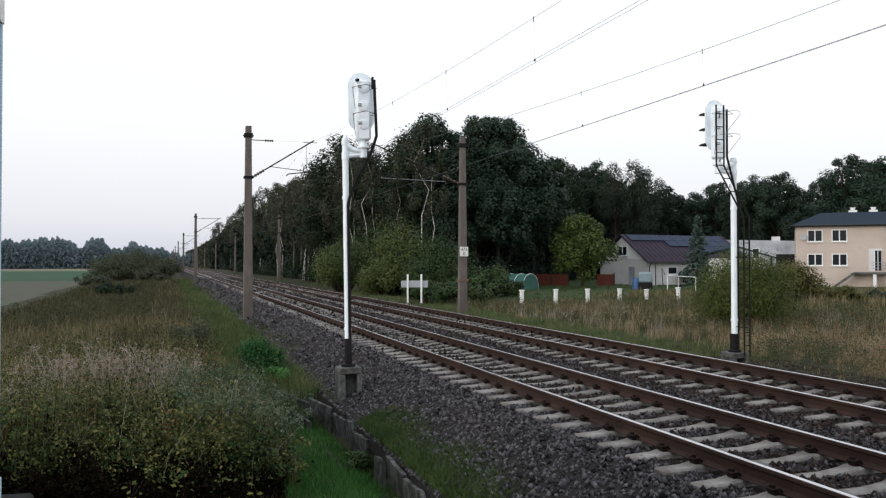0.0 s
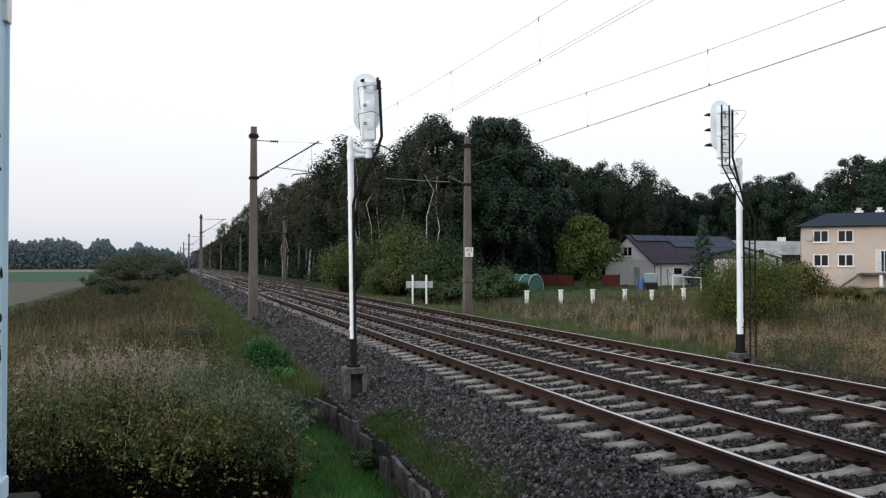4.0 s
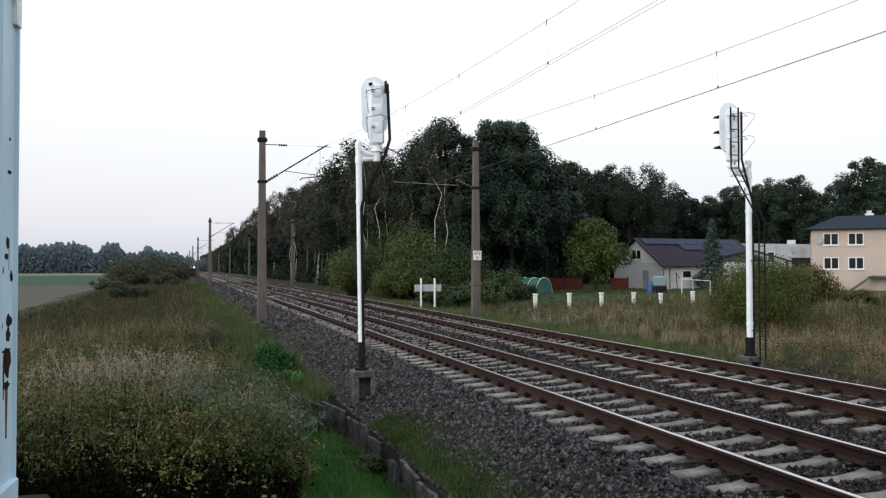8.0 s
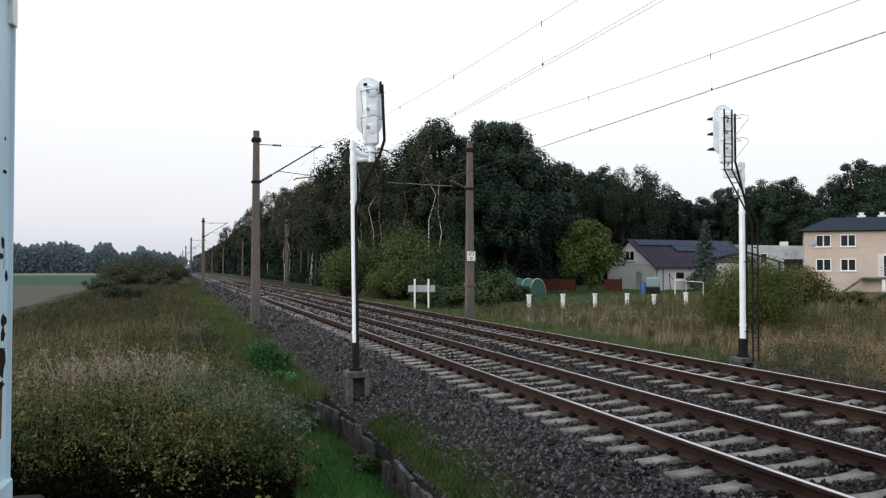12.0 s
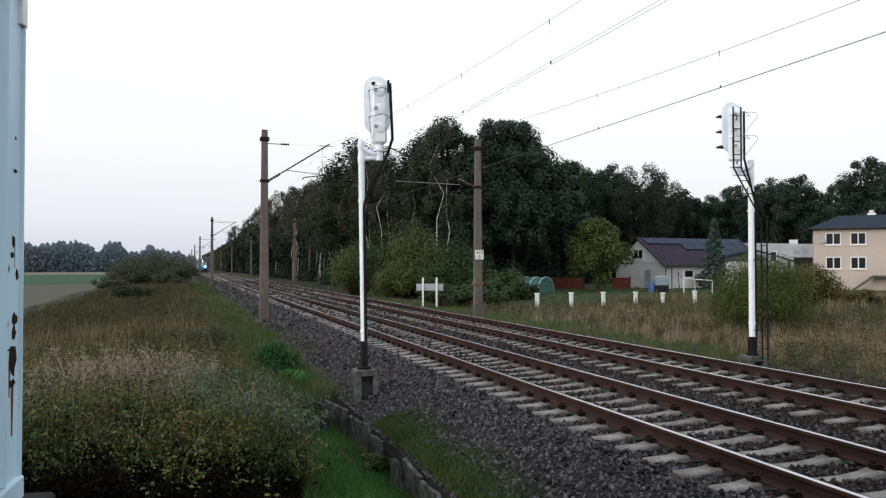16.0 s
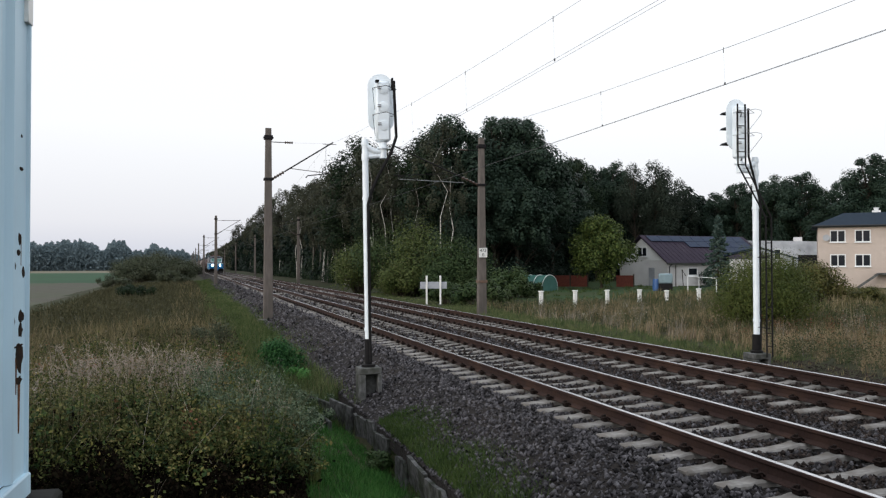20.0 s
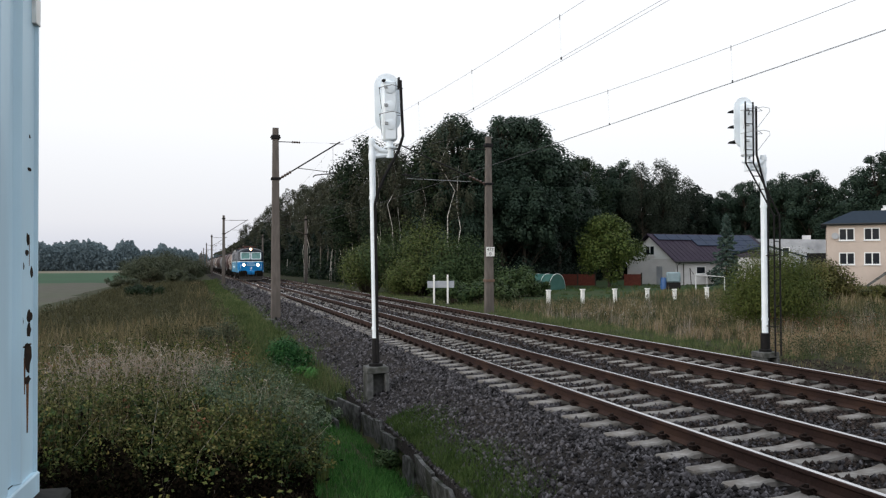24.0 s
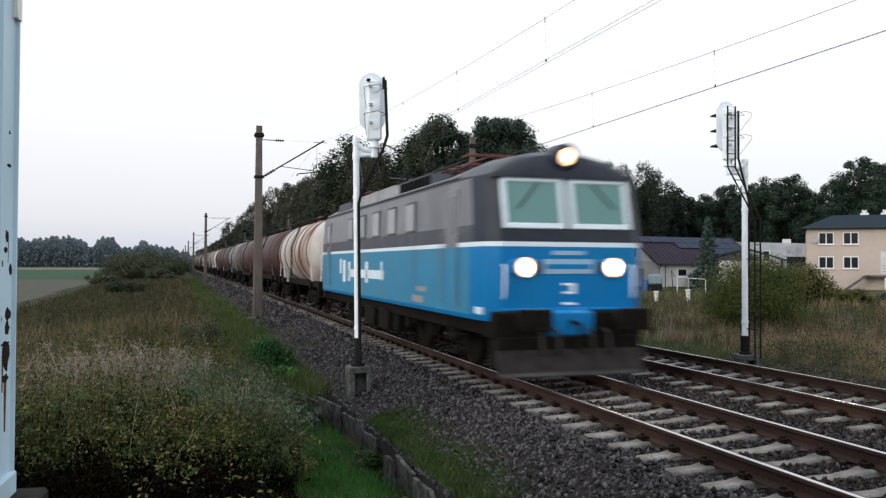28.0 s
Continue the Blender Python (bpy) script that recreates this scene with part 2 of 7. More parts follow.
mat("bare_earth", (0.030, 0.025, 0.022), (0.010, 0.009, 0.008), 14, 0.95, bump=1.0, c3=(0.022, 0.018, 0.015), scale3=1.2)
# near-black foliage: the shade inside the wood as a leaf colour
leafy("leaves_wood_shade", [(0.005, 0.011, 0.008), (0.009, 0.017, 0.012), (0.016, 0.026, 0.017)])
leafy("leaves_scrub", [(0.028, 0.036, 0.021), (0.044, 0.053, 0.031), (0.062, 0.070, 0.043), (0.066, 0.060, 0.040)], patch=0.12, broad=0.6)
# backing of the horizon wood, with the same haze mixed into its colour
mat("haze_mass", (0.115, 0.152, 0.170), (0.092, 0.124, 0.140), 0.25, 0.95, bump=0.3, c3=(0.10, 0.135, 0.152), scale3=0.05)
leafy("leaves_osier", [(0.022, 0.036, 0.010), (0.046, 0.064, 0.017), (0.080, 0.096, 0.026), (0.092, 0.094, 0.034)], patch=1.2, broad=0.5)
leafy("leaves_weeping", [(0.018, 0.026, 0.019), (0.032, 0.043, 0.031), (0.052, 0.062, 0.046)], patch=0.3, broad=0.5)
# darker copy of the bramble leaves, with shade put into the colour
leafy("bramble_shade", [(0.003, 0.005, 0.003), (0.007, 0.011, 0.006), (0.016, 0.022, 0.013), (0.034, 0.042, 0.026)], sheen=0.0)
leafy("sedge_grass", [(0.016, 0.019, 0.010), (0.042, 0.044, 0.022), (0.074, 0.070, 0.038), (0.11, 0.094, 0.058)], patch=0.4)
# withered leaves, coloured near black to stand in for shade under the brambles
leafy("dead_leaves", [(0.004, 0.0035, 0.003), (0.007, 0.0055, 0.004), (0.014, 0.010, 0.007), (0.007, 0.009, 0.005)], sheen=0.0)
leafy("dry_grass", [(0.012, 0.019, 0.008), (0.052, 0.056, 0.023), (0.12, 0.104, 0.052), (0.25, 0.205, 0.130), (0.16, 0.085, 0.050)], patch=0.8, broad=0.5)
leafy("pale_grass", [(0.085, 0.074, 0.060), (0.23, 0.20, 0.17), (0.42, 0.375, 0.33)])
leafy("olive_grass", [(0.008, 0.014, 0.006), (0.036, 0.050, 0.017), (0.098, 0.104, 0.038), (0.20, 0.168, 0.080)], patch=0.7, broad=0.3)
leafy("green_grass", [(0.010, 0.042, 0.010), (0.032, 0.105, 0.024), (0.066, 0.165, 0.042), (0.10, 0.16, 0.05)], patch=1.2)
leafy("moss_grass", [(0.026, 0.044, 0.016), (0.060, 0.086, 0.030), (0.105, 0.126, 0.050)], patch=1.2)

leafy("bank_grass", [(0.016, 0.034, 0.011), (0.044, 0.074, 0.023), (0.085, 0.108, 0.040), (0.12, 0.108, 0.054)], patch=0.4)
leafy("withered_grass", [(0.022, 0.017, 0.012), (0.06, 0.045, 0.031), (0.115, 0.088, 0.06)])
leafy("creeping_grass", [(0.014, 0.030, 0.009), (0.044, 0.074, 0.022), (0.088, 0.118, 0.038)], patch=1.6)
leafy("straw_grass", [(0.11, 0.08, 0.047), (0.26, 0.195, 0.12), (0.42, 0.34, 0.235)], patch=0.7)
leafy("verge_grass", [(0.020, 0.038, 0.014), (0.062, 0.092, 0.034), (0.13, 0.148, 0.068), (0.12, 0.105, 0.058)], patch=0.8)
leafy("sage_weeds", [(0.012, 0.022, 0.014), (0.046, 0.070, 0.042), (0.105, 0.138, 0.084), (0.16, 0.185, 0.125)], patch=1.6)
leafy("meadow_weeds", [(0.014, 0.022, 0.012), (0.034, 0.046, 0.022), (0.064, 0.076, 0.036), (0.10, 0.094, 0.05)], patch=0.25)
leafy("russet_weeds", [(0.05, 0.024, 0.015), (0.13, 0.056, 0.032), (0.21, 0.10, 0.055), (0.13, 0.09, 0.045)], patch=0.8)


# ---- mesh tools ----
class Build:
    """Collects vertices and faces of one part."""

    def __init__(self):
        self.v, self.f = [], []

    def add(self, verts, faces):
        k = len(self.v)
        self.v += [tuple(p) for p in verts]
        self.f += [tuple(i + k for i in q) for q in faces]
        return self

    def box(self, x0, x1, y0, y1, z0, z1, c=0.0, m=None):
        """A box with chamfered edges of width c."""
        if c <= 0:
            vs = [(x, y, z) for x in (x0, x1) for y in (y0, y1) for z in (z0, z1)]
            fs = [(0, 1, 3, 2), (4, 6, 7, 5), (0, 4, 5, 1), (2, 3, 7, 6), (0, 2, 6, 4), (1, 5, 7, 3)]
        else:
            vs, idx = [], {}
            lim = ((x0, x1), (y0, y1), (z0, z1))
            for i in range(8):
                s = ((i >> 2) & 1, (i >> 1) & 1, i & 1)
                for a in range(3):
                    p = [lim[k][s[k]] + (0 if k == a else (c if s[k] == 0 else -c)) for k in range(3)]
                    idx[(s, a)] = len(vs)
                    vs.append(tuple(p))
            fs = []
            for a in range(3):
                o = [k for k in range(3) if k != a]
                for e in (0, 1):
                    ring = []
                    for u, w in ((0, 0), (1, 0), (1, 1), (0, 1)):
                        s = [0, 0, 0]
                        s[a], s[o[0]], s[o[1]] = e, u, w
                        ring.append(idx[(tuple(s), a)])
                    if (e == 0) != (a == 1):
                        ring.reverse()
                    fs.append(tuple(ring))
            for a in range(3):
                o = [k for k in range(3) if k != a]
                for u in (0, 1):
                    for w in (0, 1):
                        s0, s1 = [0, 0, 0], [0, 0, 0]
                        s0[o[0]] = s1[o[0]] = u
                        s0[o[1]] = s1[o[1]] = w
                        s0[a], s1[a] = 0, 1
                        s0, s1 = tuple(s0), tuple(s1)
                        fs.append((idx[(s0, o[0])], idx[(s1, o[0])], idx[(s1, o[1])], idx[(s0, o[1])]))
            for i in range(8):
                s = ((i >> 2) & 1, (i >> 1) & 1, i & 1)
                fs.append((idx[(s, 0)], idx[(s, 1)], idx[(s, 2)]))
        if m is not None:
            vs = [m @ Vector(p) for p in vs]
        return self.add(vs, fs)

    def tube(self, pts, r, seg=8, cap=True):
        """A round tube along points; r is one radius or one a point."""
        pts = [Vector(p) for p in pts]
        rs = r if isinstance(r, (list, tuple)) else [r] * len(pts)
        vs, fs = [], []
        side = None
        for i, p in enumerate(pts):
            d = (pts[min(i + 1, len(pts) - 1)] - pts[max(i - 1, 0)]).normalized()
            if side is None:
                side = d.orthogonal().normalized()
            side = (side - d * side.dot(d)).normalized()
            up = d.cross(side)
            for k in range(seg):
                a = 2 * math.pi * k / seg
                vs.append(p + (side * math.cos(a) + up * math.sin(a)) * rs[i])
        for i in range(len(pts) - 1):
            for k in range(seg):
                a, b = i * seg + k, i * seg + (k + 1) % seg
                fs.append((a, b, b + seg, a + seg))
        if cap:
            fs.append(tuple(reversed(range(seg))))
            fs.append(tuple(range((len(pts) - 1) * seg, len(pts) * seg)))
        return self.add(vs, fs)

    def loft(self, rings, cap=True, closed=True):
        """Skins rings of equally many points."""
        n = len(rings[0])
        vs = [p for r in rings for p in r]
        fs = []
        for i in range(len(rings) - 1):
            for k in range(n if closed else n - 1):
                a, b = i * n + k, i * n + (k + 1) % n
                fs.append((a, b, b + n, a + n))
        if cap:
            fs.append(tuple(reversed(range(n))))
            fs.append(tuple(range((len(rings) - 1) * n, len(rings) * n)))
        return self.add(vs, fs)

    def prism(self, poly, axis, a, b):
        """A polygon (pairs in the two other axes, in order) pushed from a to b along an axis."""
        def put(p, t):
            q = list(p)
            q.insert(axis, t)
            return tuple(q)
        return self.loft([[put(p, a) for p in poly], [put(p, b) for p in poly]])


def mesh_of(b, name, smooth=40):
    me = bpy.data.meshes.new(name)
    me.from_pydata(b.v, [], b.f)
    bm = bmesh.new()
    bm.from_mesh(me)
    bmesh.ops.recalc_face_normals(bm, faces=bm.faces)
    bm.to_mesh(me)
    bm.free()
    if smooth:
        me.polygons.foreach_set("use_smooth", [True] * len(me.polygons))
        me.set_sharp_from_angle(angle=radians(smooth))
    return me


def part(name, b, material, parent=None, label="", smooth=40):
    """Links one built mesh as one object, under a thing or a part."""
    me = b if isinstance(b, bpy.types.Mesh) else mesh_of(b, name, smooth)
    if not me.materials:
        me.materials.append(MATS[material])
    ob = new(name, me)
    if parent is not None:
        ob.parent = parent
    if label:
        tagged(ob, label)
    return ob


def thing(name, label, category, m=None, group="", kind=""):
    ob = new(name)
    ob.empty_display_size = 0.2
    tagged(ob, label, category, group, kind)
    if m is not None:
        ob.matrix_basis = m
    return ob


def raw_mesh(name, verts, faces, material, smooth=False):
    """A mesh from arrays: verts (n,3), faces (m,k)."""
    me = bpy.data.meshes.new(name)
    verts, faces = np.asarray(verts, dtype=np.float32), np.asarray(faces, dtype=np.int32)
    m, k = faces.shape
    me.vertices.add(len(verts))
    me.vertices.foreach_set("co", verts.ravel())
    me.loops.add(m * k)
    me.loops.foreach_set("vertex_index", faces.ravel())
    me.polygons.add(m)
    me.polygons.foreach_set("loop_start", np.arange(m, dtype=np.int32) * k)
    me.update(calc_edges=True)
    me.validate()
    if smooth:
        me.polygons.foreach_set("use_smooth", [True] * len(me.polygons))
    me.materials.append(MATS[material])
    return me


def unit(rng, n):
    v = rng.normal(size=(n, 3))
    return v / np.linalg.norm(v, axis=1, keepdims=True)


def leaf_cloud(rng, centres, radii, count, size, droop=0.0, shell=0.55):
    """Leaves as small folded lozenges over clumps, facing outwards and up; centres (k,3), radii (k,3)."""
    centres, radii = np.asarray(centres, float), np.asarray(radii, float)
    w = radii.prod(axis=1) ** (2 / 3)
    pick = rng.choice(len(centres), size=count, p=w / w.sum())
    d = unit(rng, count)
    rad = shell + (1 - shell) * rng.random(count) ** 0.6
    c = centres[pick] + d * rad[:, None] * radii[pick] * (1 + 0.14 * rng.normal(size=(count, 1)))
    face = d + np.array([[0, 0, 0.45 - 0.4 * droop]]) + 0.5 * unit(rng, count)
    return lozenges(rng, c, size * (0.6 + 0.8 * rng.random(count)), droop, face)


def lozenges(rng, c, s, droop=0.0, face=None):
    n = len(c)
    a = unit(rng, n)
    a[:, 2] -= droop
    if face is not None:
        face = face / (np.linalg.norm(face, axis=1, keepdims=True) + 1e-9)
        a -= face * (a * face).sum(axis=1, keepdims=True)
    a /= np.linalg.norm(a, axis=1, keepdims=True) + 1e-9
    b = np.cross(a, unit(rng, n) if face is None else face)
    b /= np.linalg.norm(b, axis=1, keepdims=True) + 1e-9
    up = np.cross(a, b)
    s = s[:, None]
    v = np.stack([c - a * s, c + b * s * 0.55 + up * s * 0.15, c + a * s, c - b * s * 0.55 + up * s * 0.15], axis=1).reshape(-1, 3)
    i = np.arange(n)[:, None] * 4
    f = np.concatenate([i + np.array([[0, 1, 2]]), i + np.array([[0, 2, 3]])])
    return v, f


def broad_leaves(rng, c, s, face, droop=0.3):
    """Ovate leaves folded along the midrib; c (n,3), s half lengths, face the way each looks."""
    n = len(c)
    face = face / (np.linalg.norm(face, axis=1, keepdims=True) + 1e-9)
    a = unit(rng, n)
    a[:, 2] -= droop
    a -= face * (a * face).sum(axis=1, keepdims=True)
    a /= np.linalg.norm(a, axis=1, keepdims=True) + 1e-9
    b = np.cross(a, face)
    s = s[:, None]
    v = np.stack([c - a * s, c - a * s * 0.15 + b * s * 0.6 + face * s * 0.16, c, c - a * s * 0.15 - b * s * 0.6 + face * s * 0.16, c + a * s - face * s * 0.25], axis=1).reshape(-1, 3)
    i = np.arange(n)[:, None] * 5
    f = np.concatenate([i + np.array([[0, 2, 1]]), i + np.array([[0, 3, 2]]), i + np.array([[1, 2, 4]]), i + np.array([[2, 3, 4]])])
    return v, f


def blades(rng, base, height, width, lean=0.35, tip=0.08):
    """Grass: each blade a bent tapering strip of three joints; base (n,3)."""
    n = len(base)
    az = rng.random(n) * 2 * math.pi
    side = np.stack([np.cos(az), np.sin(az), 0 * az], 1)
    az2 = rng.random(n) * 2 * math.pi
    bend = np.stack([np.cos(az2), np.sin(az2), 0 * az], 1) * (lean * height * rng.random(n) ** 1.2)[:, None]
    h, w = height[:, None], width[:, None]
    up = np.array([[0, 0, 1.0]])
    p1 = base + up * h * 0.5 + bend * 0.3
    p2 = base + up * h + bend
    v = np.stack([base - side * w, base + side * w, p1 + side * w * 0.8, p1 - side * w * 0.8, p2], 1).reshape(-1, 3)
    i = np.arange(n)[:, None] * 5
    f = np.concatenate([i + np.array([[0, 1, 2]]), i + np.array([[0, 2, 3]]), i + np.array([[3, 2, 4]])])
    return v, f


def join(*sets):
    vs, fs, k = [], [], 0
    for v, f in sets:
        vs.append(v)
        fs.append(f + k)
        k += len(v)
    return np.concatenate(vs), np.concatenate(fs)


def smoothstep(t):
    t = np.clip(t, 0, 1)
    return t * t * (3 - 2 * t)


# ---- the plan ----
NEAR, FAR = 6.082, 9.608        # axes of the two tracks at the crossing
GAUGE = 1.5                     # between the middles of the rail heads
SLEEPER_STEP = 0.6
MAST_STEP, MAST_Y = 70.0, 38.5


def bend(y):
    """How far the line has swung to the west at y."""
    return -0.0085 * 15 * np.logaddexp(0, (np.asarray(y, float) - 40) / 15)


def heading(y):
    return math.degrees(0.0085 / (1 + math.exp(-(y - 40) / 15)))


PROFILE_X = [-3000, -16, -12, -7, -2.5, 0.9, 1.6, 2.25, 2.5, 2.92, 3.0, 4.2, 11.5, 12.6, 20, 60, 3000]
PROFILE_Z = [-1.6, -1.6, -1.5, -1.05, -0.85, -0.95, -1.08, -1.12, -1.20, -1.32, -0.86, -0.5, -0.5, -0.68, -0.62, -0.6, -0.6]


def ground_z(x, y):
    """Height of the ground: the line's bank, the drain, and the raised pad of the hut."""
    x, y = np.asarray(x, float), np.asarray(y, float)
    z = np.interp(x - bend(y), PROFILE_X, PROFILE_Z)
    plain = np.interp(x - bend(y), [-3000, -16, -12, -7, -2.5, 0.9, 2.3, 3.1, 4.2, 11.5, 12.6, 20, 60, 3000], [-1.6, -1.6, -1.5, -1.05, -0.85, -0.9, -0.9, -0.78, -0.5, -0.5, -0.68, -0.62, -0.6, -0.6])
    s = smoothstep((17.6 - y) / 1.6)
    z = z * s + plain * (1 - s)
    pad = smoothstep((6.9 - y) / 2.3) * smoothstep((2.2 - x) / 1.6) * smoothstep((y + 30) / 10)
    z = z * (1 - pad) + 0.5 * pad
    rough = 0.05 * np.sin(x * 1.3 + 0.4 * y) * np.sin(y * 0.9 - 0.5 * x)
    return z + rough * (1 - pad) * ((x < 2.5) | (x > 13))


# ---- ground ----
def build_ground():
    def spread(knots):
        out = []
        for (a, b, n) in knots:
            out += list(np.linspace(a, b, n, endpoint=False))
        return np.array(out + [knots[-1][1]])
    xs = spread([(-3000, -300, 8), (-300, -30, 27), (-30, -6, 24), (-6, 2, 26), (2, 4.5, 40), (4.5, 12, 10), (12, 30, 24), (30, 120, 30), (120, 400, 14), (400, 3000, 8)])
    ys = spread([(-600, -20, 8), (-20, 4, 16), (4, 30, 52), (30, 80, 40), (80, 400, 50), (400, 900, 20), (900, 4000, 8)])
    X, Y = np.meshgrid(xs, ys)
    Z = ground_z(X, Y)
    v = np.stack([X, Y, Z], -1).reshape(-1, 3)
    nx, ny = len(xs), len(ys)
    i, j = np.meshgrid(np.arange(nx - 1), np.arange(ny - 1))
    a = (j * nx + i).ravel()
    f = np.stack([a, a + 1, a + 1 + nx, a + nx], 1)
    me = raw_mesh("ground", v, f, "meadow_soil", True)
    for m in ("crop_green", "crop_brown", "lawn", "soil", "stubble", "shaded_soil", "bare_earth"):
        me.materials.append(MATS[m])
    c = v[f].mean(axis=1)
    cx, cy = c[:, 0] - bend(c[:, 1]), c[:, 1]
    slot = np.zeros(len(f), int)
    field = (cx < -13) & (cy > 20)
    slot[field & (cy < 175)] = 2
    slot[field & (cy >= 175)] = 1
    slot[(cx > 22) & (cy > 52)] = 3
    slot[field & (cy > 400)] = 5
    slot[(c[:, 0] < 3) & (cy < 9.5)] = 4
    # strip under the brambles: its shade is put into the soil colour
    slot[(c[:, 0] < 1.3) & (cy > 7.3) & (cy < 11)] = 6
    slot[(c[:, 0] > 11) & (c[:, 0] < 14.6) & (cy < 21)] = 7
    me.polygons.foreach_set("material_index", slot.tolist())
    tagged(part("ground", me, ""), "rough grassy ground with ploughed and green fields", "ground", kind="structure")


build_ground()


def along(profile, y0, y1, x_mid, step=4.0):
    """Pushes a closed profile (x, z) along the line from y0 to y1."""
    rings = []
    y = y0
    while True:
        b = float(bend(y)) + x_mid
        rings.append([(px + b, y, pz) for px, pz in profile])
        if y >= y1:
            break
        y = min(y1, y + (step if y < 120 else step * 4))
    return rings


def build_ballast():
    b = Build()
    mid = (NEAR + FAR) / 2
    prof = [(2.93 - mid, -0.95), (2.96 - mid, -0.80), (3.5 - mid, -0.60), (4.25 - mid, -0.27), (4.6 - mid, -0.245), (11.1 - mid, -0.245), (11.45 - mid, -0.27), (12.3 - mid, -0.62), (12.7 - mid, -0.85), (0, -0.9)]
    b.loft(along(prof, -40, 900, mid))
    tagged(part("ballast_bed", b, "ballast_base"), "dark grey crushed-stone ballast bed under the tracks", "ballast", kind="structure")


build_ballast()


def build_stones():
    """Loose crushed stone over the bed, thick near the crossing and thinner away."""
    rng = np.random.default_rng(4)
    sets = ([], [])
    for (y0, y1, dens, size) in ((5.8, 11, 520, 0.032), (11, 18, 400, 0.034), (18, 32, 120, 0.048), (32, 60, 34, 0.072), (60, 120, 9, 0.12)):
        n = int((y1 - y0) * 9.4 * dens)
        x = 2.93 + 9.44 * rng.random(n)
        y = y0 + (y1 - y0) * rng.random(n)
        z = np.interp(x, [3.0, 3.5, 4.25, 4.6, 11.1, 11.45, 12.3, 12.7], [-0.80, -0.60, -0.27, -0.245, -0.245, -0.27, -0.62, -0.85])
        on_rail = (np.abs(np.abs(x - NEAR) - GAUGE / 2) < 0.09) | (np.abs(np.abs(x - FAR) - GAUGE / 2) < 0.09)
        sleeper = ((np.abs(x - NEAR) < 1.32) | (np.abs(x - FAR) < 1.32)) & (np.abs(((y - 6.7136 + 0.3) % 0.6) - 0.3) < np.where(x > 8, 0.085, 0.12))
        keep = (x < 1.2 * y + 0.6) & ~(on_rail | (sleeper & (rng.random(n) < 0.97)))
        x, y, z = x[keep], y[keep], z[keep]
        n = len(x)
        s = size * (0.45 + 0.95 * rng.random(n) ** 1.7)
        ax = np.stack([unit(rng, n), unit(rng, n), unit(rng, n)], 1)
        dirs = np.array([[1, 0, 0], [-1, 0, 0], [0, 1, 0], [0, -1, 0], [0, 0, 1], [0, 0, -1.0]])
        o = np.einsum("kd,ndc->nkc", dirs, ax) * 0.35 + dirs[None]
        o *= 0.65 + 0.6 * rng.random((n, 6, 1))
        rz = rng.random(n) * math.pi
        cs, sn = np.cos(rz)[:, None], np.sin(rz)[:, None]
        ox, oy = o[..., 0] * cs - o[..., 1] * sn, o[..., 0] * sn + o[..., 1] * cs
        tilt = rng.normal(size=n)[:, None] * 0.6
        oz = o[..., 2] * np.cos(tilt) + ox * np.sin(tilt)
        v = np.stack([ox, oy, oz], -1) * s[:, None, None]
        near_bed = (x < 7.95 + 0.35 * rng.normal(size=n)) & ((np.abs(x - NEAR) > 0.95) | (rng.random(n) < 0.45))
        v += np.stack([x + bend(y) * (y0 >= 32), y, z + s * 0.3], 1)[:, None, :]
        tri = np.array([[0, 2, 4], [2, 1, 4], [1, 3, 4], [3, 0, 4], [2, 0, 5], [1, 2, 5], [3, 1, 5], [0, 3, 5]])
        for which in (0, 1):
            q = v[near_bed if which == 0 else ~near_bed]
            sets[which].append((q.reshape(-1, 3), (np.arange(len(q))[:, None, None] * 6 + tri[None]).reshape(-1, 3)))
    # stony soil beyond the far track
    n = 9000
    x, y = 12.2 + 2.9 * rng.random(n) ** 1.4, 9.0 + 13 * rng.random(n)
    s = 0.022 * (0.5 + rng.random(n) ** 1.5)
    o = dirs[None] * (0.55 + 0.8 * rng.random((n, 6, 1)))
    v = o * s[:, None, None] * np.array([1.2, 1.2, 0.7]) + np.stack([x, y, ground_z(x, y) + s * 0.15], 1)[:, None, :]
    sets[1].append((v.reshape(-1, 3), (np.arange(n)[:, None, None] * 6 + tri[None]).reshape(-1, 3)))
    v, f = join(*sets[1])
    tagged(part("ballast_stones", raw_mesh("ballast_stones", v, f, "rusty_stone"), ""), "brown rust-stained stones under the rails and the far track", "gravel", kind="stuff")
    v, f = join(*sets[0])
    tagged(part("ballast_stones", raw_mesh("ballast_stones", v, f, "stone"), ""), "loose sharp-edged dark grey and brown track stones", "gravel", kind="stuff")


build_stones()

SLEEPER_NEAR0, SLEEPER_FAR0 = 6.7136, 6.75


def rail_profile(dx):
    half = [(0.075, -0.172), (0.075, -0.162), (0.03, -0.148), (0.009, -0.13), (0.009, -0.055), (0.03, -0.042), (0.036, -0.036), (0.036, -0.008)]
    right = [(dx + x, z) for x, z in half]
    left = [(dx - x, z) for x, z in reversed(half)]
    return right + [(dx + 0.028, -0.001), (dx - 0.028, -0.001)] + left


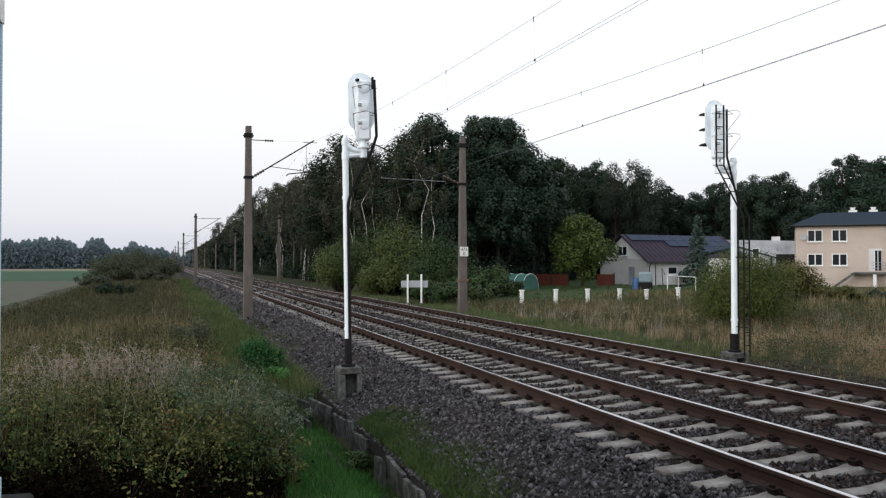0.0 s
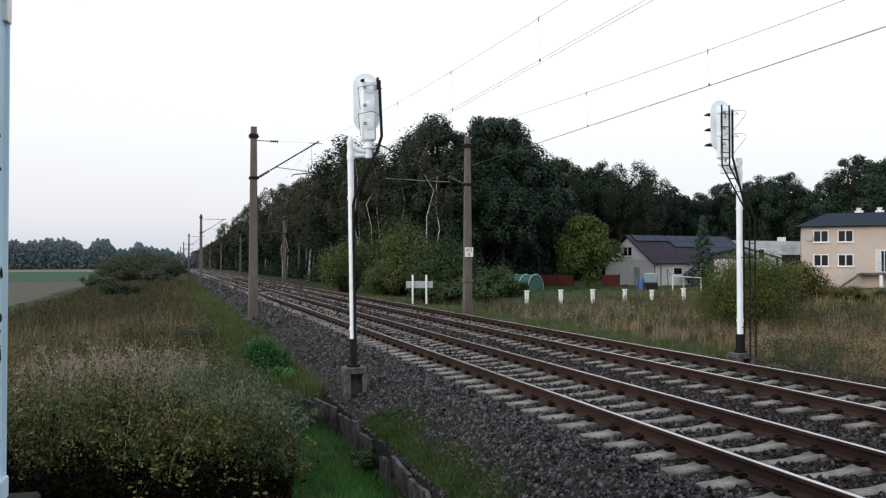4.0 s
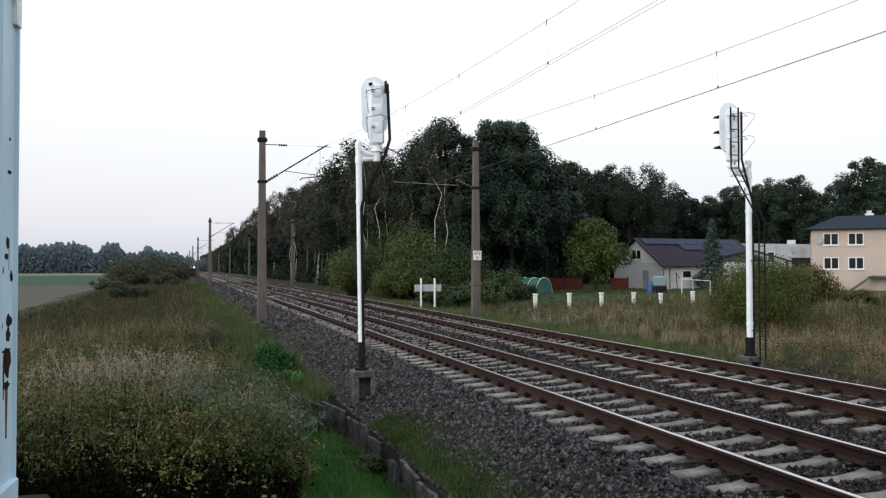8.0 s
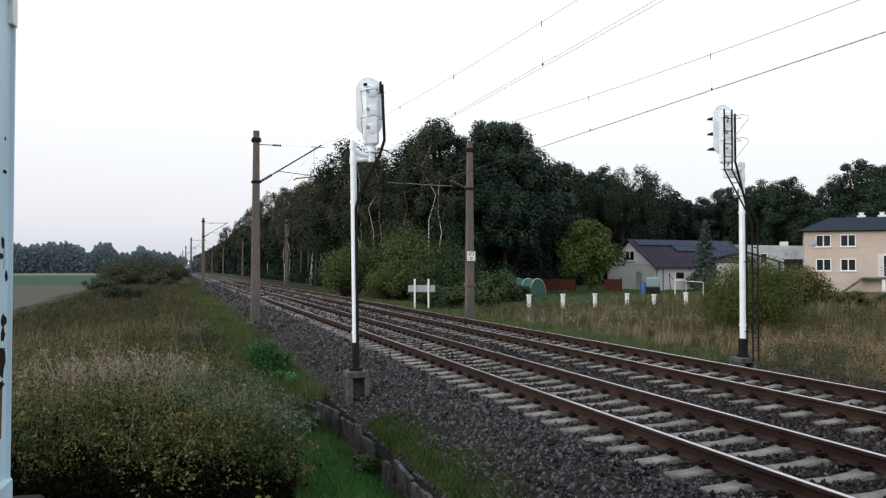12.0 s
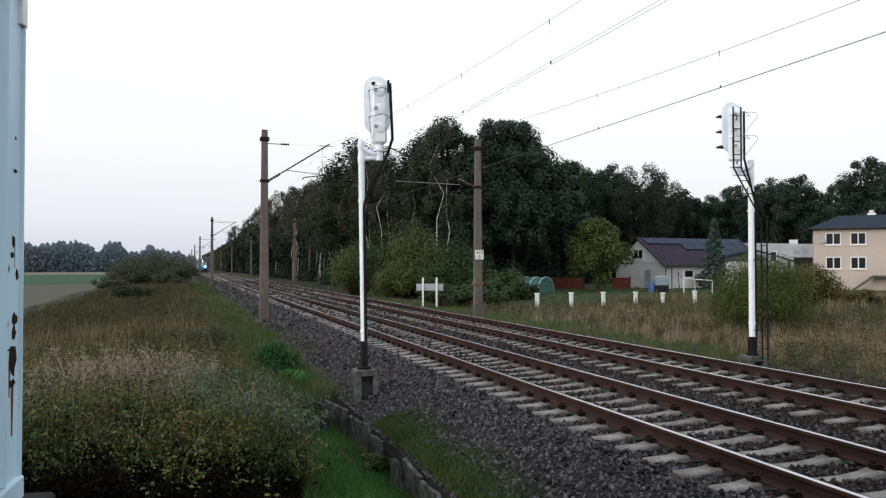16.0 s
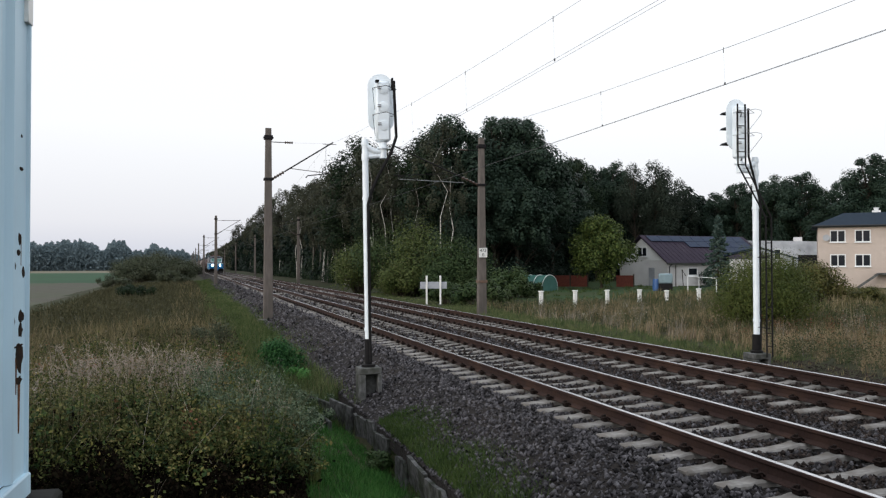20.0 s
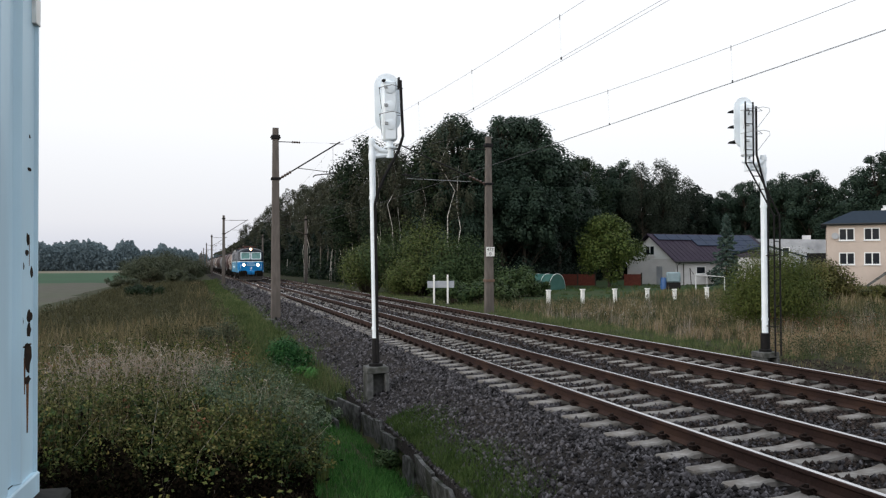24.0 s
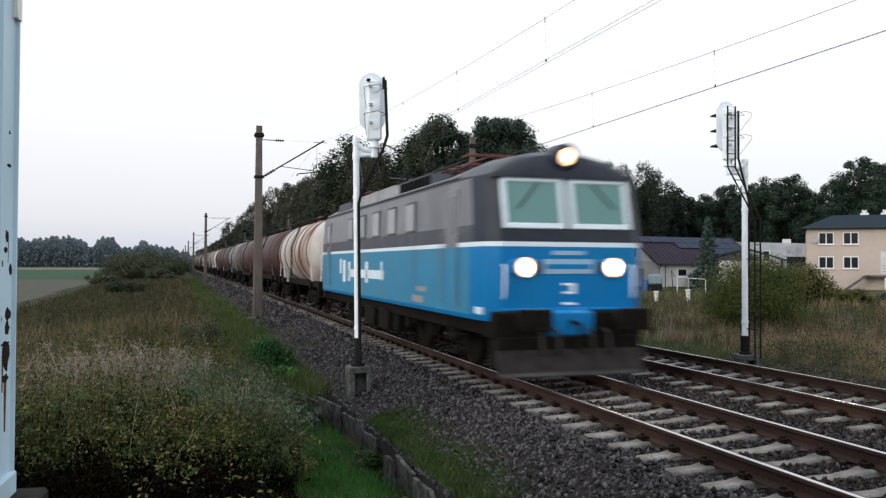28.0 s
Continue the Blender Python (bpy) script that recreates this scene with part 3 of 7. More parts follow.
def build_track(axis, first, label, bare=1.0):
    track = thing("railway_track", label, "railway track", group="railway tracks")
    for s in (-1, 1):
        rail = part("rail", Build().loft(along(rail_profile(s * GAUGE / 2), -40, 900, axis, 6.0)), "rail_rust", track, "rusty steel rail", smooth=30)
        head = [(s * GAUGE / 2 + x, z) for x, z in ((-0.024, -0.0008), (0.024, -0.0008), (0.022, 0.0035), (-0.022, 0.0035))]
        part("running_surface", Build().loft(along(head, -40, 900, axis, 6.0)), "rail_polish", rail, "shiny worn rail top")
    # one concrete sleeper: high rail seats, lower waist
    b = Build()
    rings = []
    for x, top, w in ((-1.3, -0.215, 0.10), (-1.28, -0.205, 0.12), (-0.98, -0.195, 0.13), (-0.90, -0.176, 0.13), (-0.60, -0.176, 0.13), (-0.5, -0.2, 0.125), (-0.25, -0.225, 0.115),
                      (0.25, -0.225, 0.115), (0.5, -0.2, 0.125), (0.60, -0.176, 0.13), (0.90, -0.176, 0.13), (0.98, -0.195, 0.13), (1.28, -0.205, 0.12), (1.3, -0.215, 0.10)):
        w *= bare
        rings.append([(x, -w - 0.02, -0.40), (x, -w, top - 0.02), (x, -w + 0.02, top), (x, w - 0.02, top), (x, w, top - 0.02), (x, w + 0.02, -0.40)])
    b.loft(rings)
    sleeper_mesh = mesh_of(b, "sleeper", 30)
    sleeper_mesh.materials.append(MATS["sleeper_concrete"])
    # a rail fastening: two spring clips with their shoulders and the pad
    c = Build()
    c.box(-0.085, 0.085, -0.08, 0.08, -0.180, -0.170)
    for s in (-1, 1):
        c.box(s * 0.115 - 0.03, s * 0.115 + 0.03, -0.055, 0.055, -0.18, -0.13, 0.012)
        c.tube([(s * 0.06, -0.05, -0.145), (s * 0.10, -0.062, -0.115), (s * 0.15, -0.045, -0.125), (s * 0.15, 0.045, -0.125), (s * 0.10, 0.062, -0.115), (s * 0.06, 0.05, -0.145)], 0.014, 5)
        c.tube([(s * 0.115, 0, -0.14), (s * 0.115, 0, -0.085)], 0.022, 6)
    clip_mesh = mesh_of(c, "rail_fastening", 40)
    clip_mesh.materials.append(MATS["clip_steel"])
    n_single = 130
    rng = random.Random(3)
    for i in range(-24, n_single):
        y = first + SLEEPER_STEP * i
        sl = new("sleeper", sleeper_mesh)
        sl.parent = track
        sl.matrix_basis = pose(axis + float(bend(y)) + rng.uniform(-0.012, 0.012), y + rng.uniform(-0.012, 0.012), rng.uniform(-0.006, 0.003), 0, 0, rng.uniform(-0.5, 0.5))
        if i < 75:
            for s in (-1, 1):
                cl = new("rail_fastening", clip_mesh)
                cl.parent = sl
                cl.matrix_basis = pose(s * GAUGE / 2, 0, 0)
    far = Build()
    for i in range(n_single, 560):
        y = first + SLEEPER_STEP * i
        x = axis + float(bend(y))
        far.box(x - 1.3, x + 1.3, y - 0.13, y + 0.13, -0.35, -0.2)
    tagged(part("far_sleepers", far, "sleeper_concrete", track, "pale concrete sleepers in the distance", smooth=0), kind="stuff")


build_track(NEAR, SLEEPER_NEAR0, "ballasted track with rusty rails on pale concrete sleepers", 0.84)
build_track(FAR, SLEEPER_FAR0, "second ballasted track with rusty rails on pale concrete sleepers", 0.6)


# ---- overhead line ----
def mast_pole(h, base_w, top_w):
    b = Build()
    rings = []
    for z in (0, h * 0.5, h):
        w = base_w + (top_w - base_w) * z / h
        d, c = w * 0.8, 0.025
        rings.append([(-w / 2 + c, -d / 2, z), (w / 2 - c, -d / 2, z), (w / 2, -d / 2 + c, z), (w / 2, d / 2 - c, z), (w / 2 - c, d / 2, z), (-w / 2 + c, d / 2, z), (-w / 2, d / 2 - c, z), (-w / 2, -d / 2 + c, z)])
    return b.loft(rings)


def ribbed(p0, p1, r0, r1, n):
    """A ribbed insulator between two points."""
    b = Build()
    p0, p1 = Vector(p0), Vector(p1)
    pts, rs = [], []
    for i in range(n):
        for k, r in ((0.0, r0), (0.35, r1), (0.5, r1), (0.85, r0)):
            pts.append(p0.lerp(p1, (i + k) / n))
            rs.append(r)
    return b.tube(pts, rs, 8)


def build_mast(side, axis_off, label, rigid_tie=True):
    """A concrete mast with its bracket; side +1: the tracks lie towards +x. Local zero is the rail level at the mast."""
    m = thing("catenary_mast", label, "catenary mast", group="catenary masts")
    s, r = side, axis_off
    pole = mast_pole(9.0, 0.44, 0.27)
    pole.v = [(x, y, z - 0.75) for x, y, z in pole.v]
    part("pole", pole, "mast_concrete", m)
    part("footing", Build().box(-0.45, 0.45, -0.4, 0.4, -1.1, -0.6, 0.03), "concrete", m)
    part("top_clamp", Build().box(-0.2, 0.2, -0.16, 0.16, 7.72, 7.92, 0.02).box(-0.24, 0.24, -0.05, 0.05, 7.78, 7.84, 0.01), "dark_steel", m)
    part("lower_clamp", Build().box(-0.21, 0.21, -0.17, 0.17, 5.82, 5.94, 0.015), "dark_steel", m)
    # inclined tube, its insulator, and the tie above
    foot, tip = Vector((s * 0.16, 0, 5.88)), Vector((s * (r + 0.35), 0, 7.72))
    part("bracket_insulator", ribbed(foot, foot.lerp(tip, 0.2), 0.035, 0.075, 5), "insulator", m, "brown ribbed insulator")
    part("bracket_tube", Build().tube([foot.lerp(tip, 0.2), tip], 0.032, 8), "dark_steel", m)
    part("tie_rod", Build().tube([(s * 0.15, 0, 7.62), (s * 0.75, 0, 7.62)], 0.02, 6), "dark_steel", m)
    part("tie_insulator", ribbed((s * 0.75, 0, 7.62), (s * 1.15, 0, 7.62), 0.025, 0.06, 4), "insulator", m)
    part("tie_wire", Build().tube([(s * 1.15, 0, 7.62), (s * (r + 0.2), 0, 7.64)], 0.03 if rigid_tie else 0.0025, 5), "dark_steel" if rigid_tie else "wire", m)
    mid = foot.lerp(tip, 0.29)
    part("registration_arm", Build().tube([mid, (s * (r + 0.2), 0, 6.23)], 0.016, 6).tube([(s * (r + 0.1), 0, 6.22), (s * (r - 0.85), 0, 6.1), (s * (r - 0.95), 0, 6.0)], 0.026, 6), "dark_steel", m)
    part("hanger", Build().tube([(s * r, 0, 7.5), (s * r, 0, 6.02)], 0.008, 5).tube([(s * (r - 0.15), 0, 7.62), (s * (r + 0.5), 0, 7.62)], 0.014, 6), "wire", m)
    return m


MAST_LEFT_X, MAST_RIGHT_X = 3.40, 13.9
mast_l = build_mast(1, NEAR - MAST_LEFT_X, "tapered brown-grey concrete catenary mast with a bracket arm", False)
mast_r = build_mast(-1, MAST_RIGHT_X - FAR, "tapered brown-grey concrete catenary mast with a long bracket arm", False)
far_l = build_mast(1, NEAR - MAST_LEFT_X, "concrete catenary mast with a triangular bracket")
far_r = build_mast(-1, MAST_RIGHT_X - FAR, "concrete catenary mast with a long triangular bracket")
for k in range(-1, 9):
    y = MAST_Y + MAST_STEP * k
    for base, x in ((mast_l if k == 0 else far_l, MAST_LEFT_X), (mast_r if k == 0 else far_r, MAST_RIGHT_X)):
        p = pose(x + float(bend(y)), y, 0, 0, 0, heading(y))
        if k in (0, -1):
            base.matrix_basis = p
        else:
            copy_thing(base, p)
# the long cross arm and kilometre plate of one mast
part("cross_arm", Build().tube([(-0.9, 0.05, 5.98), (-4.2, 0.05, 6.06)], 0.018, 6), "galvanised", mast_r)


def lettering(text, size, m, parent, material="ink"):
    cu = bpy.data.curves.new("lettering", "FONT")
    cu.body, cu.size, cu.extrude, cu.align_x, cu.align_y = text, size, 0.002, "CENTER", "CENTER"
    tmp = bpy.data.objects.new("lettering", cu)
    me = bpy.data.meshes.new_from_object(tmp)
    bpy.data.objects.remove(tmp)
    me.materials.clear()
    me.materials.append(MATS[material])
    ob = new("lettering", me)
    ob.parent = parent
    ob.matrix_basis = m
    return ob


def build_km_plate():
    plate = part("kilometre_plate", Build().box(-0.22, 0.22, -0.232, -0.212, 2.25, 2.72, 0.006), "plate_white", mast_r, "white plate with a black kilometre number")
    lettering("473", 0.23, pose(0, -0.2345, 2.59, 90, 0, 0), plate)
    lettering("0", 0.23, pose(0, -0.2345, 2.37, 90, 0, 0), plate)
    part("band", Build().box(-0.24, 0.24, -0.2, 0.2, 0.98, 1.12, 0.01), "faded_orange", mast_r, "faded orange-brown band")


build_km_plate()


def wire_run(name, pts, r, label, category, material="wire"):
    cu = bpy.data.curves.new(name, "CURVE")
    cu.dimensions, cu.bevel_depth, cu.bevel_resolution = "3D", r, 1
    for run in pts:
        sp = cu.splines.new("POLY")
        sp.points.add(len(run) - 1)
        for q, p in zip(sp.points, run):
            q.co = (*p, 1)
    tmp = bpy.data.objects.new(name, cu)
    me = bpy.data.meshes.new_from_object(tmp)
    bpy.data.objects.remove(tmp)
    me.materials.clear()
    me.materials.append(MATS[material])
    ob = new(name, me)
    return tagged(ob, label, category) if label else ob


def build_wires(axis, low, sag_z, top_z, thin):
    """Double contact wire, messenger and droppers over one track."""
    def stag(y):
        return 0.2 * math.cos(math.pi * (y - MAST_Y) / MAST_STEP)

    def messenger(y):
        u = ((y - MAST_Y + MAST_STEP / 2) % MAST_STEP) - MAST_STEP / 2
        return sag_z + (top_z - sag_z) * (1 - abs(u) / (MAST_STEP / 2)) ** 2
    ys = [MAST_Y - MAST_STEP + i * 2.5 for i in range(int(9 * MAST_STEP / 2.5) + 1)]
    line = wire_run("contact_wire", [[(axis + float(bend(y)) + stag(y) * 0.3 + o, y, low) for y in ys] for o in ((-0.05, 0.05) if axis < 8 else (-0.016, 0.016))], 0.0038 * thin, "pair of taut copper contact wires over the track", "overhead wire")
    mess = wire_run("messenger_wire", [[(axis + float(bend(y)), y, messenger(y)) for y in ys]], 0.004 * thin, "sagging messenger wire over the track", "overhead wire")
    step = 4.85
    y = MAST_Y - MAST_STEP + 1.0
    while y < MAST_Y + 2 * MAST_STEP:
        x, q = axis + float(bend(y)), stag(y) * 0.3
        drop = Build().tube([(x, y, messenger(y)), (x + q, y, low)], 0.0008, 4).tube([(x, y, messenger(y) - 0.07), (x, y, messenger(y) + 0.03)], 0.008, 5)
        drop.box(x + q - 0.012, x + q + 0.012, y - 0.012, y + 0.012, low - 0.005, low + 0.045, 0.003)
        part("dropper", drop, "wire", mess)
        y += step


build_wires(NEAR, 5.5, 6.16, 7.55, 0.7)
build_wires(FAR, 5.3, 5.85, 7.5, 1.0)


# ---- signals ----
def build_signal(m, arm, label, ladder):
    """A white signal post whose head looks away along +y. arm: sideways reach of the bracket at its top."""
    s = thing("railway_signal", label, "railway signal", m, group="signals")
    f = part("foundation", Build().box(-0.22, 0.22, -0.22, 0.22, -0.12, 0.01, 0.015).box(-0.22, -0.10, -0.22, 0.22, -0.85, -0.12, 0.015).box(0.14, 0.22, -0.22, 0.22, -0.85, -0.12, 0.015)
             .box(-0.10, 0.14, 0.02, 0.22, -0.85, -0.12), "concrete", s, "weathered concrete block")
    part("base_sleeve", Build().tube([(0, 0, 0.0), (0, 0, 0.06), (0, 0, 0.07), (0, 0, 0.42 if ladder else 0.54), (0, 0, 0.44 if ladder else 0.56)], [0.14, 0.14, 0.100 if ladder else 0.072, 0.100 if ladder else 0.070, 0.066], 14), "black_paint", s, "black base sleeve")
    part("pole", Build().tube([(0, 0, 0.42 if ladder else 0.54), (0, 0, 4.50), (0, 0, 4.51)], [0.070 if ladder else 0.062, 0.068 if ladder else 0.062, 0.045], 16), "white_paint", s, "white round steel post")
    for z0, z1 in ((0.72, 0.78), (3.3, 3.36), (4.08, 4.22), (4.38, 4.46)):
        part("pole_collar", Build().tube([(0, 0, z0), (0, 0, z1)], 0.080 if ladder else 0.072, 14), "white_paint", s)
    b = Build()
    b.tube([(0, 0, 4.38), (arm * 0.45, 0, 4.27), (arm, 0, 4.25)], [0.07, 0.06, 0.06], 10)
    b.tube([(0, 0, 4.15), (arm, 0, 4.19)], 0.045, 8)
    b.prism([(0, 4.16), (arm, 4.18), (arm, 4.27), (0, 4.40)], 1, -0.03, 0.03)
    b.tube([(arm, 0, 4.13), (arm, 0, 4.5)], 0.075, 12)
    b.tube([(arm, 0, 4.32), (arm, 0, 4.36)], 0.12, 12)
    part("bracket", b, "white_paint", s)
    # oval target plate
    z0, z1, w = 4.93, 5.575, 0.265
    ring = [(arm + w * math.cos(a), (z1 if math.sin(a) >= 0 else z0) + w * math.sin(a)) for a in (2 * math.pi * i / 28 for i in range(28))]
    part("target_plate", Build().prism(ring, 1, 0.10, 0.125), "white_paint", s, "white oval plate")
    box = Build().box(arm - 0.145, arm + 0.145, -0.12, 0.10, 4.46, 5.66, 0.04)
    case = part("lamp_case", box, "white_paint", s)
    for i in range(3):
        z = 4.78 + i * 0.36
        cov = part("lamp_cover", Build().tube([(arm, -0.115, z), (arm, -0.13, z), (arm, -0.134, z)], [0.105, 0.105, 0.095], 18), "white_paint", case)
        part("latch", Build().box(arm - 0.12, arm - 0.05, -0.15, -0.13, z - 0.01, z + 0.012).box(arm - 0.12, arm - 0.05, -0.15, -0.13, z + 0.03, z + 0.045), "galvanised", case)
        hood = Build()
        arc = [radians(a) for a in range(30, 151, 15)]
        hood.loft([[(arm + 0.125 * math.cos(a), y, z + 0.125 * math.sin(a) + (0 if y < 0.2 else -0.01)) for a in arc] + [(arm + 0.117 * math.cos(a), y, z + 0.117 * math.sin(a)) for a in reversed(arc)] for y in (0.12, 0.58)])
        part("visor", hood, "black_paint", s, "dark lamp visor")
    hoop = Build()
    for z in (5.5, 4.98):
        hoop.tube([(arm - 0.17, 0.0, z), (arm - 0.24, -0.22, z - 0.02), (arm, -0.36, z + 0.02), (arm + 0.24, -0.22, z - 0.02), (arm + 0.17, 0.0, z)], 0.006, 5)
        hoop.tube([(arm - 0.24, -0.22, z - 0.02), (arm - 0.2, -0.17, z - 0.3), (arm - 0.17, -0.1, z - 0.42)], 0.005, 5)
    if ladder:
        for z in (5.55, 5.02):
            hoop.tube([(arm + 0.12, -0.1, z), (arm + 0.30, -0.18, z + 0.03), (arm + 0.43, -0.22, z), (arm + 0.42, -0.25, z - 0.08), (arm + 0.16, -0.12, z - 0.46)], 0.006, 5)
    part("guard_rail", hoop, "galvanised" if ladder else "dark_steel", s, "thin wire guard")
    if not ladder:
        cable = [(arm + 0.21, -0.15, 5.66), (arm + 0.22, -0.16, 5.2), (arm + 0.24, -0.16, 4.55), (arm + 0.14, -0.15, 4.25), (0.22, -0.13, 3.75), (0.09, -0.10, 3.45), (0.026, -0.085, 3.2), (0.024, -0.08, 0.44), (0.03, -0.09, 0.1)]
        part("cable", Build().tube(cable, 0.030, 8), "black_paint", s, "thick black cable conduit")
        part("cable_rail", Build().box(arm + 0.17, arm + 0.20, -0.16, -0.06, 5.5, 5.72), "dark_steel", s)
        part("hook", Build().box(arm - 0.16, arm - 0.10, -0.2, -0.1, 5.62, 5.66), "dark_steel", s)
    else:
        def rail_x(side, z):
            k = min(1, max(0, (z - 3.1) / 1.15))
            return (-0.06 + 0.15 * side) * (1 - k) + (arm - 0.36 + 0.2 * side) * k
        lad = part("ladder", Build().tube([(rail_x(0, z), -0.42, z) for z in (-0.05, 3.1, 4.25, 5.62)], 0.02, 6), "dark_steel", s, "dark steel climbing ladder")
        part("stile", Build().tube([(rail_x(1, z), -0.42, z) for z in (-0.05, 3.1, 4.25, 5.62)], 0.02, 6), "dark_steel", lad)
        for i in range(19):
            z = 0.2 + 0.29 * i
            part("rung", Build().tube([(rail_x(0, z), -0.42, z), (rail_x(1, z), -0.42, z)], 0.011, 5), "dark_steel", lad)
        for z in (0.6, 2.2, 4.4, 5.4):
            part("ladder_stay", Build().tube([(rail_x(0.5, z), -0.42, z), (0.0 if z < 4 else arm, -0.05, z)], 0.012, 5), "dark_steel", lad)
        part("cable", Build().tube([(arm + 0.17, -0.1, 5.6), (arm + 0.17, -0.1, 4.5), (0.1, -0.06, 3.4), (0.085, -0.03, 2.9), (0.085, -0.03, 0.05)], 0.025, 8), "black_paint", s)
    return s


SIGNAL_A = pose(3.30, 15.85, -0.12, 0, -0.9, 0)
SIGNAL_B = pose(12.35, 15.8, -0.15)
build_signal(SIGNAL_A, 0.36, "white three-lamp signal post seen from behind, black cable on it", False)
build_signal(SIGNAL_B, -0.42, "white three-lamp signal post with a dark ladder", True)


# ---- trees and bushes ----
def tree(name, rng, height, spread, base, clumps, leaves, size, foliage, bark="bark", lean=0.0, droop=0.0, label="", category="tree", group="", trunk_r=None, narrow=1.0):
    """A tapered trunk with limbs that end in clumps of leaves. base: height at which the crown begins."""
    t = thing(name, label, category, group=group)
    r0 = trunk_r or 0.014 * height
    b, limbs = Build(), Build()
    top = height * 0.9
    wob = [rng.normal(0, (0.030 if bark == "birch_bark" else 0.012) * height, 2) for _ in range(7)]
    spine = []
    for i in range(7):
        u = i / 6
        spine.append(Vector((wob[i][0] * u + lean * u * height, wob[i][1] * u, top * u - 0.3)))
    b.tube(spine, [r0 * (1 - 0.86 * i / 6) for i in range(7)], 7)
    cs, rs = [], []
    for i in range(clumps):
        u = rng.random() ** 0.85
        z = base + (height - base) * (0.06 + 0.9 * u)
        env = math.sin(math.pi * (0.18 + 0.78 * u)) ** 0.8
        a = rng.random() * 2 * math.pi
        d = spread * 0.5 * env * (0.35 + 0.65 * rng.random() ** 0.5)
        k = min(5, max(0, int(z / top * 6)))
        ax = spine[k].lerp(spine[k + 1], min(1, max(0, z / top * 6 - k)))
        c = Vector((ax.x + d * math.cos(a), ax.y + d * math.sin(a), z))
        r = spread * (0.13 + 0.12 * rng.random()) * (0.6 + 0.5 * env) * narrow
        cs.append(tuple(c))
        rs.append((r, r, r * (0.75 + 0.35 * rng.random() + droop)))
        s = spine[max(0, k - 1)].lerp(spine[k], 0.4 + 0.5 * rng.random())
        mid = s.lerp(c, 0.5) + Vector((0, 0, 0.05 * spread))
        limbs.tube([s, mid, c], [r0 * 0.32, r0 * 0.18, r0 * 0.06], 4, cap=False)
    part("trunk", b, bark, t)
    part("branching", limbs, "bark", t)
    v, f = leaf_cloud(rng, cs, rs, leaves, size, droop, 0.58)
    part("crown", raw_mesh("crown", v, f, foliage), "", t)
    return t


def bush(name, rng, w, d, h, clumps, leaves, size, foliage, label, m=None, category="bush", group=""):
    """A shrub: stems from the ground and clumps over a rounded, uneven form."""
    t = thing(name, label, category, m, group=group)
    b = Build()
    cs, rs = [], []
    for i in range(clumps):
        a, q = rng.random() * 2 * math.pi, rng.random() ** 0.5
        x, y = q * math.cos(a) * w * 0.5, q * math.sin(a) * d * 0.5
        z = h * (0.25 + 0.62 * rng.random() * (1 - 0.55 * q ** 2))
        r = h * (0.16 + 0.14 * rng.random())
        cs.append((x * 0.9, y * 0.9, z))
        rs.append((r * 1.15, r * 1.15, r))
        b.tube([(x * 0.2, y * 0.2, -0.2), (x * 0.6, y * 0.6, z * 0.6), (x * 0.9, y * 0.9, z)], [0.02 * h, 0.014 * h, 0.004 * h], 5)
    part("stem", b, "bark", t)
    v, f = leaf_cloud(rng, cs, rs, leaves, size, 0.0, 0.5)
    lo = v[:, 2] < 0
    v[lo, 2] *= -0.3
    part("foliage", raw_mesh("foliage", v, f, foliage), "", t)
    return t


def spruce(rng, height, w, label):
    t = thing("spruce", label, "tree")
    b = Build().tube([(0, 0, -0.3), (0, 0, height)], [0.016 * height, 0.01], 7)
    cs = []
    n = int(height * 9)
    for i in range(n):
        u = i / n
        z = height * (0.06 + 0.93 * u)
        r = w * 0.5 * (1 - u) ** 0.85 * (0.75 + 0.4 * rng.random()) + 0.08
        a = i * 2.399
        tip = Vector((r * math.cos(a), r * math.sin(a), z - 0.18 * r))
        b.tube([(0, 0, z), tip], [0.02, 0.004], 4)
        for q in np.linspace(0.15, 1.0, 9):
            for _ in range(6):
                cs.append((tip.x * q + rng.normal(0, 0.07), tip.y * q + rng.normal(0, 0.07), z + (tip.z - z) * q + rng.normal(0, 0.05)))
    part("trunk", b, "bark", t)
    v, f = lozenges(rng, np.array(cs), 0.1 + 0.1 * rng.random(len(cs)), 0.5)
    part("crown", raw_mesh("crown", v, f, "needles"), "", t)
    return t


def polar(deg, dist):
    """A place at a bearing from the line's direction and a distance from the camera."""
    a = radians(deg)
    return dist * math.sin(a), dist * math.cos(a)


RNG = np.random.default_rng(11)
OAKS = [tree("oak_tree", RNG, 18, 9.5, 2.2, 58, 17000, 0.165, "leaves_dark", label="dark green broadleaf tree at the forest edge", group="forest trees", narrow=0.66) for _ in range(4)]
BIRCHES = [tree("birch_tree", RNG, 20, 6.4, 6.0, 50, 8500, 0.15, "leaves_birch", "grey_bark", droop=0.5, label="tall birch with a pale trunk and thin yellowing leaves", group="forest trees", narrow=0.7, trunk_r=0.17) for _ in range(4)]
ELMS = [tree("ash_tree", RNG, 19, 8.0, 2.0, 50, 12500, 0.165, "leaves_ash", label="tall leafy green tree at the forest edge", group="forest trees") for _ in range(3)]
SLENDER = [tree("birch_tree", RNG, 16, 4.6, 7.5, 16, 1500, 0.13, "leaves_birch", "birch_bark", lean=q, droop=0.5, label="slender crooked birch with a white trunk", group="forest trees", narrow=0.7, trunk_r=0.085) for q in (0.10, -0.09, 0.03)]
